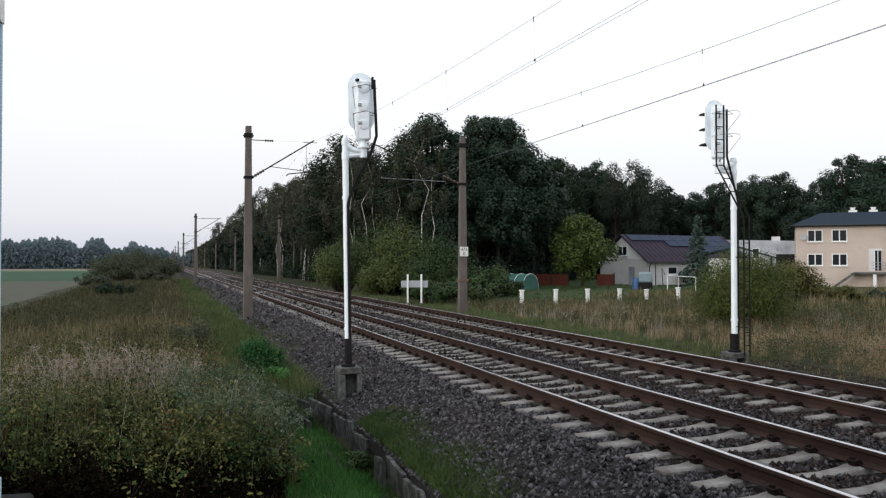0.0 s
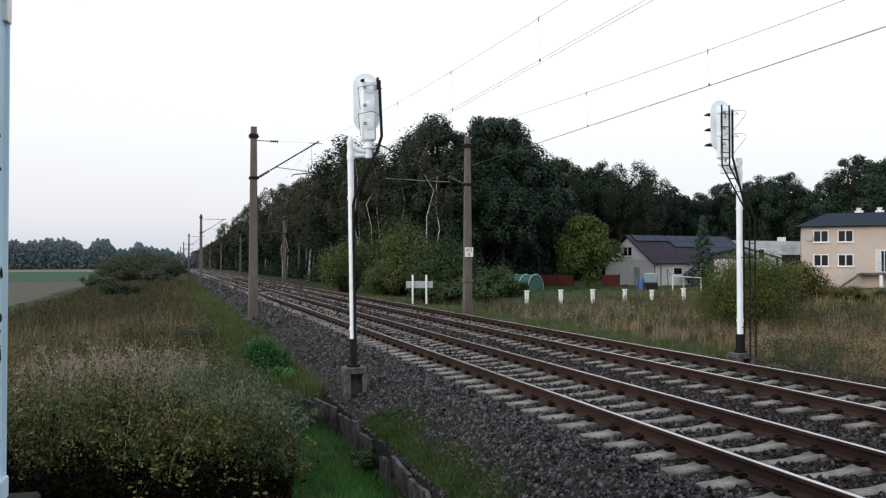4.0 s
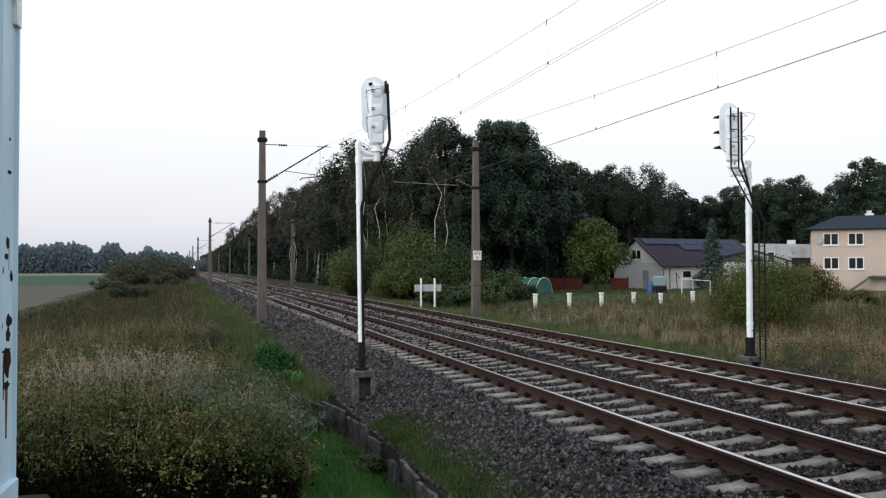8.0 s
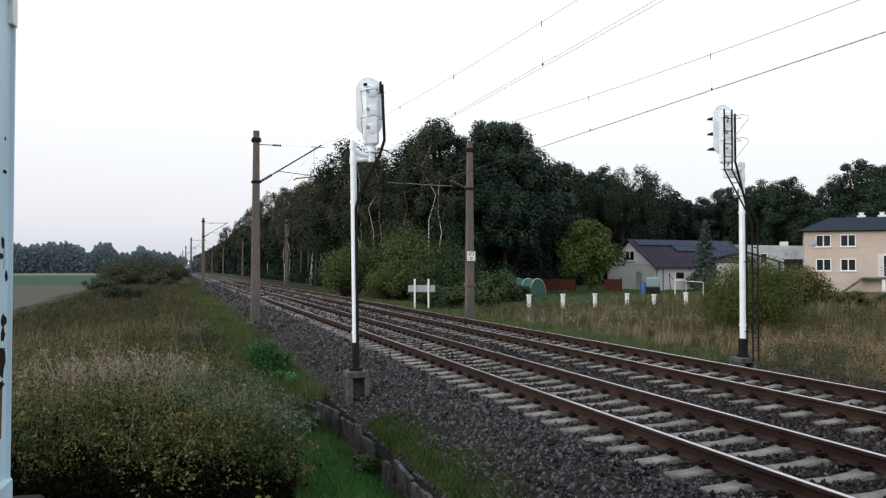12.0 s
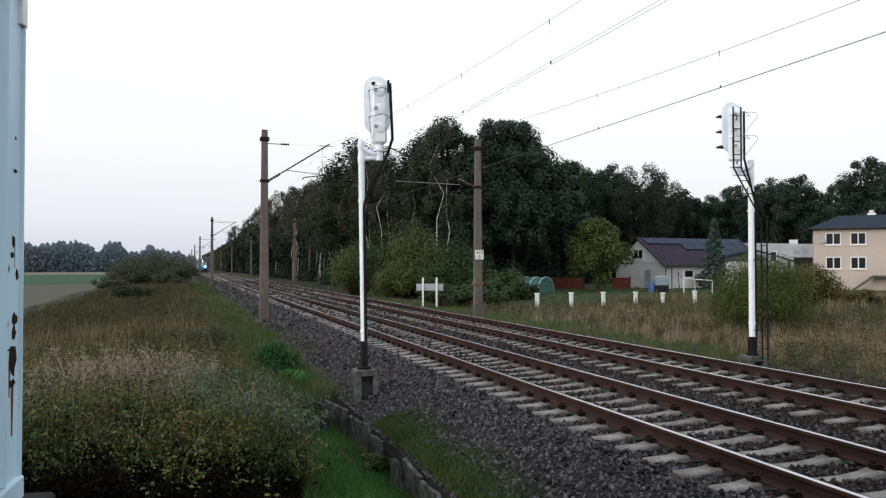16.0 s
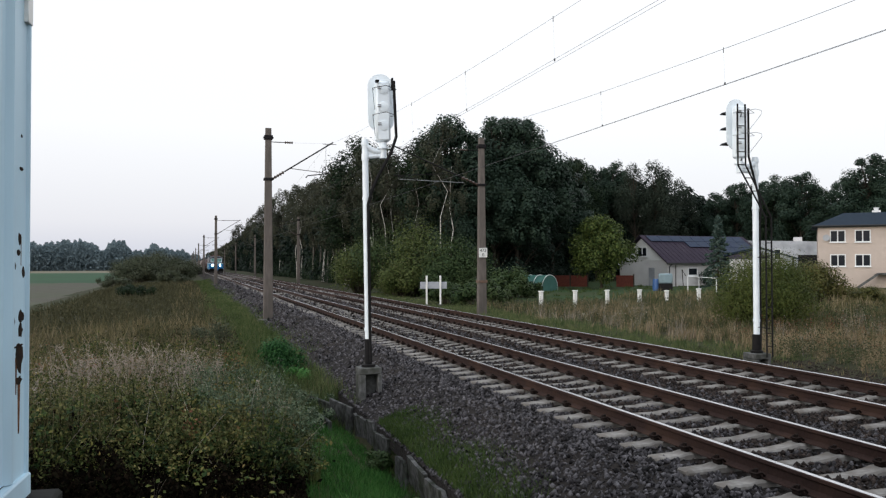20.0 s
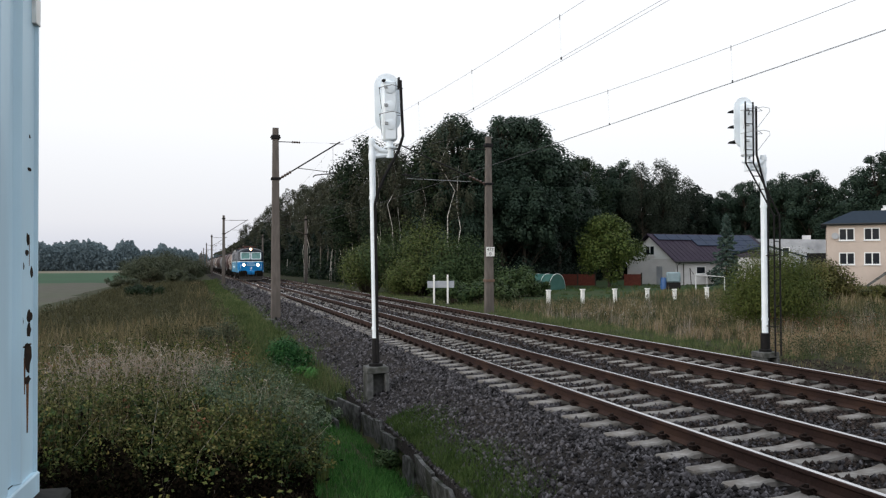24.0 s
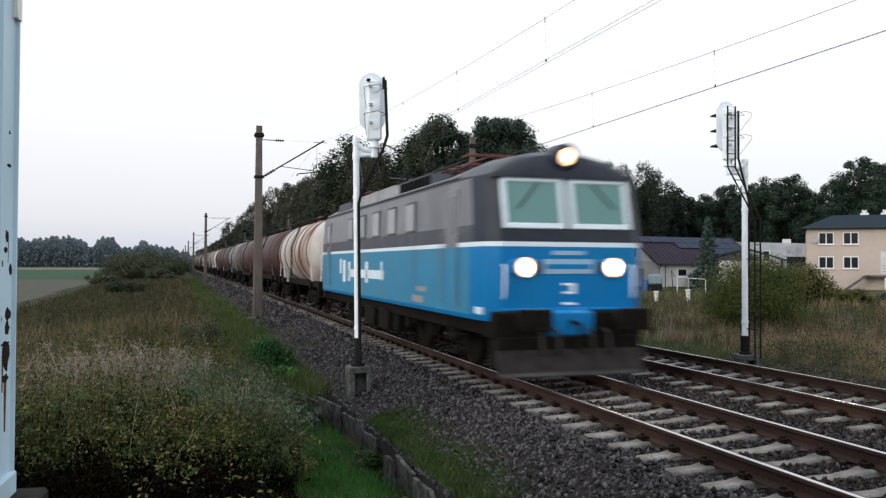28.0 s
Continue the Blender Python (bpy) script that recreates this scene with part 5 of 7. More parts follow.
    weeds("weeds", 70, 260, (14.6, 17.5, 14.0, 19), 0.3, 0.75, 0.022, "meadow_weeds", "dark green weeds at the edge of the meadow", 1.0, 30)




build_grass()


def build_brambles():
    """The tangled leafy weeds before the camera: arching stems with a leafy roof over a dark hollow."""
    rng = np.random.default_rng(51)
    stems, leaf_c, leaf_n, leaf_s, sprig, dim, dead = Build(), [], [], [], [], [], []
    for i in range(430):
        x = -3.1 + 4.5 * rng.random()
        east = float(smoothstep((x + 0.7) / 0.9))
        y = 10.5 - 0.25 * east + 1.5 * rng.random() ** 1.1
        z = float(ground_z(x, y))
        wave = 0.13 * math.sin(x * 2.6 + 1.0 + 1.7 * math.sin(y * 2.3)) + 0.08 * math.sin(x * 6.3 + y * 4.0)
        top = float(np.interp(y, [9.75, 10.3, 11.5], [-0.42, -0.14, 0.02])) + wave - 0.30 * east - 0.25 * max(0, x - 0.7) + 0.22 * rng.random() ** 2
        h = max(0.22, top - z)
        upright = rng.random() < 0.3
        a, l = rng.random() * 6.28, (0.1 if upright else 0.42) * rng.random()
        if upright:
            h += 0.22 * rng.random()
        d = Vector((math.cos(a), math.sin(a), 0))
        base = Vector((x, y, z - 0.05))
        p = [base, base + d * (0.3 * l) + Vector((0, 0, 0.65 * h)), base + d * l + Vector((0, 0, h)), base + d * (1.5 * l) + Vector((0, 0, h * (1.12 if upright else 0.84)))]
        stems.tube(p, [0.006, 0.005, 0.004, 0.002], 4, cap=False)
        low = 1.55 - 0.45 * east
        if upright:
            for q in range(54):
                u = 1.0 + 1.95 * rng.random()
                k = min(2, int(u))
                c = p[k].lerp(p[k + 1], u - k)
                sprig.append((c.x + rng.normal(0, 0.035), c.y + rng.normal(0, 0.035), c.z + rng.normal(0, 0.04)))
        else:
            for q in range(19):
                u = low + (2.98 - low) * rng.random() ** 0.75
                k = min(2, int(u))
                c = p[k].lerp(p[k + 1], u - k) + Vector((rng.normal(0, 0.07), rng.normal(0, 0.07), rng.normal(0, 0.045)))
                size = 0.018 + 0.026 * rng.random() ** 1.3
                n = Vector((rng.normal(0, 0.5), rng.normal(-0.25, 0.5), 0.9))
                for e in range(3):
                    b = e * 2.1 + q
                    leaf_c.append((c.x + 0.9 * size * math.cos(b), c.y + 0.9 * size * math.sin(b), c.z - 0.01 * e))
                    leaf_n.append((n.x + 0.4 * math.cos(b), n.y + 0.4 * math.sin(b), n.z))
                    leaf_s.append(size * (1.1 if e == 0 else 0.85))
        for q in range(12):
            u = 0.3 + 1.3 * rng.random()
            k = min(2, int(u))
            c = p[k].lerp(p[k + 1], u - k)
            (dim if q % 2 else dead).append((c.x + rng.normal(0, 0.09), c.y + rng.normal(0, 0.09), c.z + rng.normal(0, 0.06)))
    # withered leaves packed under the roof, near black for the hollow's shade
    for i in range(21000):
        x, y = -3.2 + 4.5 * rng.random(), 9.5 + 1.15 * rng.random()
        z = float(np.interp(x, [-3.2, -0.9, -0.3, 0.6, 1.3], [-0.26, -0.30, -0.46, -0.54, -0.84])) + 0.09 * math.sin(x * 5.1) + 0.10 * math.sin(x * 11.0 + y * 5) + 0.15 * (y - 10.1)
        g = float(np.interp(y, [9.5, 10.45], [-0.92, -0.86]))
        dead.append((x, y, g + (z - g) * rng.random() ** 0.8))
    # leafy sprays that hang before the hollow
    for i in range(8):
        x = -2.9 + 4.0 * (rng.random() ** 0.35)
        y = 9.42 + 0.25 * rng.random()
        z = -0.86 + (0.42 if x > -0.6 else 0.30) * rng.random() + (0.0 if x < 0.7 else -0.05)
        for q in range(int(6 + 12 * rng.random())):
            size = 0.018 + 0.024 * rng.random() ** 1.2
            leaf_c.append((x + rng.normal(0, 0.09), y + rng.normal(0, 0.05), z + rng.normal(0, 0.09)))
            leaf_n.append((rng.normal(0, 0.5), rng.normal(-0.5, 0.4), 0.8))
            leaf_s.append(size)
    patch_ = thing("bramble_patch", "tangled bramble and weeds with yellowing leaves", "weeds", kind="stuff")
    # stems take the same near-black shade colour as the withered leaves
    part("stem_tangle", stems, "dead_leaves", patch_)
    v, f = broad_leaves(rng, np.array(leaf_c), np.array(leaf_s), np.array(leaf_n))
    part("leaves", raw_mesh("leaves", v, f, "bramble_leaves"), "", patch_)
    # lower leaves get their shade from a darker colour
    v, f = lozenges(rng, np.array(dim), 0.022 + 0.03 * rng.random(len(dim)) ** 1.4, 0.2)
    part("shaded_leaves", raw_mesh("shaded_leaves", v, f, "bramble_shade"), "", patch_, "bramble leaves with shade put into their dark colour")
    v, f = lozenges(rng, np.array(sprig), 0.012 + 0.016 * rng.random(len(sprig)), -0.4)
    part("sprigs", raw_mesh("sprigs", v, f, "olive_grass"), "", patch_, "thin upright olive sprigs")
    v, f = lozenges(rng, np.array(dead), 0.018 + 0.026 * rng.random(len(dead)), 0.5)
    part("dead_leaves", raw_mesh("dead_leaves", v, f, "dead_leaves"), "", patch_, "withered leaves blackened for the shade of the hollow")
    tall = Build()
    for i in range(240):
        x0, y0 = -2.9 + 4.1 * rng.random(), 15.2 - 5.2 * rng.random() ** 1.2
        z0 = float(ground_z(x0, y0))
        h, a, l = 0.55 + 0.8 * rng.random() * min(1, (y0 - 8.6) / 2), rng.random() * 6.28, 0.15 + 0.4 * rng.random()
        tall.tube([(x0, y0, z0), (x0 + 0.25 * l * math.cos(a), y0 + 0.25 * l * math.sin(a), z0 + h * 0.6), (x0 + l * math.cos(a), y0 + l * math.sin(a), z0 + h)], [0.005, 0.004, 0.0015], 4)
    # dead stalks leaning out of the hollow
    for i in range(12):
        x0, y0 = -2.5 + 3.4 * rng.random(), 9.42 + 0.25 * rng.random()
        z0 = float(ground_z(x0, y0))
        h, dx, bow = 0.3 + 0.45 * rng.random(), rng.normal(0, 0.28), rng.normal(0, 0.05)
        tall.tube([(x0 + dx * u, y0 - 0.1 * u, z0 + h * u * (1.35 - 0.35 * u) + bow * math.sin(3.14 * u)) for u in np.linspace(0, 1, 7)], [0.0022, 0.0022, 0.002, 0.002, 0.0018, 0.0015, 0.001], 4)
    tagged(part("withered_stalks", tall, "pale_grass"), "pale withered stalks among the weeds", "stalks", kind="stuff")


def build_umbels():
    """Bleached dead stalks that fork towards their tops, in loose groups."""
    rng = np.random.default_rng(77)
    for cx, cy, n, spread, h in ((-1.45, 17.2, 34, 0.55, 1.25), (-2.5, 16.6, 16, 0.5, 1.05), (-0.45, 17.6, 26, 0.55, 1.1), (0.25, 17.0, 12, 0.4, 1.0), (-1.9, 13.0, 9, 0.4, 1.05), (0.95, 12.6, 7, 0.25, 1.05)):
        b = Build()
        for _ in range(n):
            x, y = cx + rng.normal(0, spread * 0.6), cy + rng.normal(0, spread)
            z = float(ground_z(x, y)) - 0.03
            lx, ly, k = rng.normal(0, 0.16), rng.normal(0, 0.12), h * (0.6 + 0.45 * rng.random())
            fork = Vector((x + lx * 0.6, y + ly * 0.6, z + k * 0.62))
            b.tube([(x, y, z), fork], [0.006, 0.0045], 4, cap=False)
            for _q in range(4):
                tip = Vector((x + lx + rng.normal(0, 0.12), y + ly + rng.normal(0, 0.1), z + k * (0.85 + 0.2 * rng.random())))
                b.tube([fork, fork.lerp(tip, 0.5) + Vector((0, 0, 0.04)), tip], [0.004, 0.0035, 0.003], 4, cap=False)
                for _w in range(3):
                    e = tip + Vector((rng.normal(0, 0.04), rng.normal(0, 0.04), 0.05 * rng.random()))
                    b.tube([tip, e], [0.0025, 0.006], 4)
        tagged(part("dead_umbels", b, "pale_stalk"), "bleached forked stalks of dead cow parsley", "stalks", kind="stuff")


build_brambles()
build_umbels()


# ---- hut beside the camera ----
def build_hut():
    hut = thing("equipment_hut", "pale blue corrugated metal equipment hut with rust holes", "hut", Matrix.Translation((-0.908, 5.12, 0.0)) @ pose(0, 0, 0, 0, 0, -4.4))
    z0, z1, L, W = 0.66, 3.42, 6.6, 2.4
    prof = [(-0.008, -0.27)]
    y = -0.30
    while y > -L + 0.4:
        for dy, dx in ((0.0, -0.008), (-0.03, -0.045), (-0.19, -0.045), (-0.22, -0.008), (-0.36 + 0.001, -0.008)):
            prof.append((dx, y + dy))
        y -= 0.36
    back = [(p[0] - 0.012, p[1]) for p in reversed(prof)]
    part("corrugated_wall", Build().prism(prof + back, 2, z0 + 0.08, z1 - 0.05), "hut_blue", hut, smooth=20)
    c = Build().prism([(-0.018, -0.27), (-0.018, -0.032), (0.0, -0.026), (0.0, -0.006), (-0.006, 0.0), (-0.2, 0.0), (-0.2, -0.012), (-0.033, -0.016), (-0.033, -0.27)], 2, z0, z1)
    corner = part("corner_post", c, "hut_blue", hut, "chipped corner trim with rust")
    part("corner_post", Build().prism([(0.0, -L + 0.21), (0.0, -L), (-0.2, -L), (-0.2, -L + 0.012), (-0.014, -L + 0.012), (-0.014, -L + 0.21)], 2, z0, z1), "hut_blue", hut)
    part("bottom_rail", Build().box(-0.05, 0.012, -L, -0.0, z0 - 0.05, z0 + 0.075, 0.008), "hut_blue", hut)
    part("end_wall", Build().box(-W, -0.2, -0.06, -0.012, z0, z1), "hut_blue", hut)
    part("end_wall", Build().box(-W, -0.2, -L + 0.012, -L + 0.06, z0, z1), "hut_blue", hut)
    part("back_wall", Build().box(-W - 0.05, -W, -L, 0, z0, z1), "hut_blue", hut)
    part("roof", Build().box(-W - 0.02, 0.004, -L - 0.02, 0.004, z1 - 0.005, z1 + 0.10, 0.004), "hut_blue", hut)
    part("roof_bracket", Build().box(-0.03, 0.006, -0.09, 0.003, 3.27, 3.42, 0.003), "plate_white", hut)
    part("floor_frame", Build().box(-W, -0.03, -L + 0.05, -0.05, z0 - 0.1, z0 + 0.02), "dark_steel", hut)
    part("foundation", Build().box(-W - 0.1, 0.16, -L - 0.1, 0.10, 0.2, z0 - 0.05, 0.02), "stained_slab", hut, "dark stained concrete slab")
    rng = random.Random(2)
    for z, w, h, y in ((2.05, 0.035, 0.10, -0.12), (1.97, 0.05, 0.05, -0.13), (1.86, 0.045, 0.09, -0.06), (1.62, 0.07, 0.09, -0.09), (1.545, 0.06, 0.10, -0.10), (1.39, 0.10, 0.24, -0.115), (1.27, 0.09, 0.06, -0.12), (1.46, 0.15, 0.02, -0.12), (1.9, 0.03, 0.05, -0.19), (1.6, 0.02, 0.07, -0.195), (2.62, 0.02, 0.03, -0.1), (2.44, 0.05, 0.03, -0.1)):
        ring = []
        for i in range(11):
            a = 2 * math.pi * i / 11
            k = rng.uniform(0.55, 1.1)
            ring.append((1.25 * y + 0.72 * w * k * math.cos(a), z + 0.42 * h * k * math.sin(a)))
        part("rust_hole", Build().prism(ring, 0, -0.019, -0.015), "rust_hole", corner)
    for z, w, h, y in ((1.13, 0.05, 0.30, -0.145), (1.98, 0.008, 0.16, -0.12), (1.30, 0.03, 0.2, -0.2)):
        part("rust_streak", Build().prism([(y - w / 2, z + h / 2), (y + w / 2, z + h / 2), (y + w / 5, z - h / 2), (y - w / 5, z - h / 2)], 0, -0.019, -0.016), "rust", corner)


build_hut()


# ---- drain beside the ballast ----
def build_drain():
    rng = random.Random(9)
    d = thing("drain_channel", "broken concrete drain channel beside the ballast", "drain")
    for i, (y, l, top) in enumerate(((8.6, 1.0, 0.0), (9.65, 1.05, -0.03), (10.7, 0.95, 0.02), (11.55, 0.6, -0.10), (12.9, 0.9, -0.02), (13.75, 0.7, 0.03), (14.6, 0.9, -0.04))):
        m = pose(2.885 + rng.uniform(-0.03, 0.03), y, -0.80 + top, rng.uniform(-3, 3), rng.uniform(-9, 3), rng.uniform(-3, 3))
        slab = Build()
        edge = [(-l / 2, -0.75), (l / 2, -0.75)] + [(l / 2 - l * k / 6, rng.uniform(-0.035, 0.0) - (0.12 if (i % 2 and k == 5) else 0)) for k in range(7)]
        slab.prism(edge, 0, -0.03, 0.025)
        slab.v = [tuple(m @ Vector(p)) for p in slab.v]
        part("slab", slab, "drain_concrete", d, smooth=0)
    for x0, y0, x1, y1, z in ((2.86, 15.3, 2.62, 16.3, -0.78), (2.62, 16.3, 2.30, 17.2, -0.84), (2.42, 15.1, 2.30, 15.95, -0.98)):
        a = math.degrees(math.atan2(-(x1 - x0), y1 - y0))
        l = math.hypot(x1 - x0, y1 - y0) / 2
        part("slab", Build().box(-0.03, 0.03, -l, l, -0.6, 0.0, 0.012, pose((x0 + x1) / 2, (y0 + y1) / 2, z, 2, -3, a)), "drain_concrete", d)


build_drain()


# ---- things on the east side ----
def build_board():
    x, y = 14.1, 48.0
    b = thing("railway_sign_board", "weathered white board on two white posts", "sign", pose(x, y, -0.66, 0, 0, -14))
    for s in (-0.42, 0.42):
        part("post", Build().box(s - 0.055, s + 0.055, -0.05, 0.05, -0.3, 1.88, 0.012), "plate_white", b)
        part("post_foot", Build().box(s - 0.13, s + 0.13, -0.12, 0.12, -0.3, 0.12, 0.03), "concrete", b)
    part("board", Build().box(-0.82, 0.82, 0.055, 0.085, 1.08, 1.50, 0.008), "loco_grey_sign", b, "grey-white back of a board")


mat("loco_grey_sign", (0.36, 0.38, 0.42), (0.30, 0.32, 0.35), 6, 0.5)
build_board()


def build_posts():
    first = None
    for x, y, h in ((19.35, 43.7, 0.95), (21.77, 44.2, 1.0), (24.25, 44.8, 0.98), (26.8, 45.4, 0.95), (29.3, 46.2, 0.85), (30.6, 44.6, 1.0)):
        if first is None:
            p = thing("marker_post", "short white concrete post in the meadow", "post", pose(x, y, -0.62), group="white posts")
            part("shaft", Build().box(-0.10, 0.10, -0.09, 0.09, -0.2, 0.92, 0.015), "plate_white", p)
            part("cap", Build().box(-0.14, 0.14, -0.12, 0.12, 0.90, 0.97, 0.02), "plate_white", p)
            first = p
        else:
            copy_thing(first, pose(x, y, -0.62 + h - 1.0, 0, 2 * math.sin(x), 7 * math.sin(y)))


build_posts()
mat("render_pale", (0.68, 0.67, 0.67), (0.52, 0.51, 0.51), 9, 0.9, bump=0.3, c3=(0.54, 0.53, 0.53), scale3=0.5, stretch=(1, 1, 2.2))
mat("render_grey", (0.459, 0.472, 0.506), (0.392, 0.405, 0.432), 2, 0.9, c3=(0.26, 0.27, 0.29), scale3=0.4)
mat("render_beige", (0.53, 0.445, 0.395), (0.49, 0.41, 0.36), 2, 0.9, c3=(0.45, 0.375, 0.33), scale3=0.35)
mat("roof_purple", (0.036, 0.027, 0.042), (0.027, 0.021, 0.032), 3, 0.7, c3=(0.042, 0.032, 0.045), scale3=0.5, spec=0.2)
mat("roof_slate", (0.016, 0.027, 0.042), (0.013, 0.022, 0.035), 3, 0.7, spec=0.2)
mat("panel_blue", (0.016, 0.028, 0.058), (0.013, 0.023, 0.048), 2, 0.5, spec=0.1)
mat("window_white", (0.75, 0.76, 0.77), (0.68, 0.69, 0.7), 6, 0.45)
mat("window_dark", (0.010, 0.014, 0.019), (0.008, 0.011, 0.016), 2, 0.12, spec=0.3)
mat("brick_red", (0.16, 0.05, 0.035), (0.11, 0.035, 0.028), 5, 0.9)
mat("tarpaulin", (0.028, 0.10, 0.085), (0.020, 0.075, 0.062), 3, 0.5, c3=(0.04, 0.12, 0.10), scale3=1.5)
mat("plastic_blue", (0.05, 0.12, 0.3), (0.04, 0.1, 0.25), 3, 0.4)


def window(parent, m, w, h, panes=2):
    """A window in its own plane x, z; y points into the house."""
    fr = Build()
    t = 0.10
    for x0, x1, z0, z1 in ((-w / 2, -w / 2 + t, 0, h), (w / 2 - t, w / 2, 0, h), (-w / 2 + t, w / 2 - t, 0, t), (-w / 2 + t, w / 2 - t, h - t, h)):
        fr.box(x0, x1, -0.05, 0.04, z0, z1, 0, m)
    for i in range(1, panes):
        x = -w / 2 + w * i / panes
        fr.box(x - 0.05, x + 0.05, -0.05, 0.04, t, h - t, 0, m)
    win = part("window", fr, "window_white", parent, "white framed window")
    for i in range(panes):
        x0, x1 = -w / 2 + w * i / panes + 0.06, -w / 2 + w * (i + 1) / panes - 0.06
        part("pane", Build().box(x0, x1, -0.02, 0.0, t * 0.8, h - t * 0.8, 0, m), "window_dark", win)
    part("sill", Build().box(-w / 2 - 0.08, w / 2 + 0.08, -0.14, 0.0, -0.06, 0.0, 0, m), "window_white", win)


def build_house():
    """Gabled house: local x along the ridge, y into depth."""
    h = thing("house", "small grey house with dark purple roof and solar panels", "house", pose(50.6, 79.6, -0.62, 0, 0, 8))
    L, D, eave, ridge = 15.0, 8.6, 2.9, 5.75
    part("wall", Build().prism([(0, -0.3), (D, -0.3), (D, eave), (D / 2, ridge - 0.12), (0, eave)], 0, 0, L), "render_pale", h, "pale grey rendered walls")
    part("gable_boarding", Build().prism([(0.35, eave + 0.05), (D - 0.35, eave + 0.05), (D / 2, ridge - 0.25)], 0, -0.03, 0.0), "window_white", h, "white upper gable")
    o, t = 0.5, 0.12
    k = (ridge - eave) / (D / 2)
    for s, nm in ((0, "front"), (1, "back")):
        def yy(v):
            return v if s == 0 else D - v
        pts = [(yy(-o), eave - o * k), (yy(D / 2), ridge), (yy(D / 2), ridge + t), (yy(-o), eave - o * k + t)]
        roof = part("roof", Build().prism(pts, 0, -0.5, L + 0.5), "roof_purple", h, "dark purple metal roof")
        for i in range(26):
            x = -0.4 + i * 0.64
            part("seam", Build().prism([(yy(-o), eave - o * k + t), (yy(D / 2), ridge + t), (yy(D / 2), ridge + t + 0.04), (yy(-o), eave - o * k + t + 0.04)], 0, x, x + 0.05), "roof_purple", roof)
    # solar panels follow the front slope
    ang = math.degrees(math.atan(k))
    slope = math.hypot(D / 2, ridge - eave)
    base = Matrix.Translation((0, 0, eave + t + 0.10)) @ pose(0, 0, 0, ang, 0, 0)
    for row in range(3):
        for col in range(9 if row == 2 else (6 if row == 1 else 4)):
            x = L - 0.2 - (col + 1) * 1.62
            v0 = slope - 0.3 - (2 - row + 1) * 1.2
            if v0 < 0.3:
                continue
            p = part("solar_panel", Build().box(x, x + 1.58, v0, v0 + 1.15, 0.0, 0.05, 0.008, base), "panel_blue", h, "dark blue solar panel")
    part("gutter", Build().tube([(-0.5, -o - 0.05, eave - o * k), (L + 0.5, -o - 0.05, eave - o * k)], 0.07, 8), "ink", h)
    part("downpipe", Build().tube([(0.3, -o, eave - o * k), (0.2, -0.1, eave - 0.7), (0.2, -0.1, -0.2)], 0.05, 6), "ink", h)
    gable = Matrix.Translation((-0.03, D / 2, 0)) @ pose(0, 0, 0, 0, 0, -90)
    window(h, gable @ Matrix.Translation((0.0, 0, 3.35)), 1.7, 1.15)
    window(h, Matrix.Translation((3.6, 0, 1.2)), 1.4, 0.9, 1)
    window(h, Matrix.Translation((8.6, 0, 1.2)), 1.4, 0.9, 1)
    part("door", Build().box(-0.04, 0.0, 2.2, 3.2, -0.1, 2.1), "render_grey", h, "faded side door")
    part("trellis", Build().tube([(0.9, -0.3, -0.2), (0.9, -0.3, 2.4)], 0.06, 6).tube([(1.9, -0.4, -0.2), (1.7, -0.4, 1.9), (2.2, -0.4, 1.2)], 0.05, 6), "bark", h)
    rng = np.random.default_rng(3)
    bush("ivy_bush", rng, 1.8, 0.7, 2.1, 9, 1300, 0.10, "leaves_dark", "dark ivy against the house wall", pose(55.6, 79.2, -0.6))


build_house()


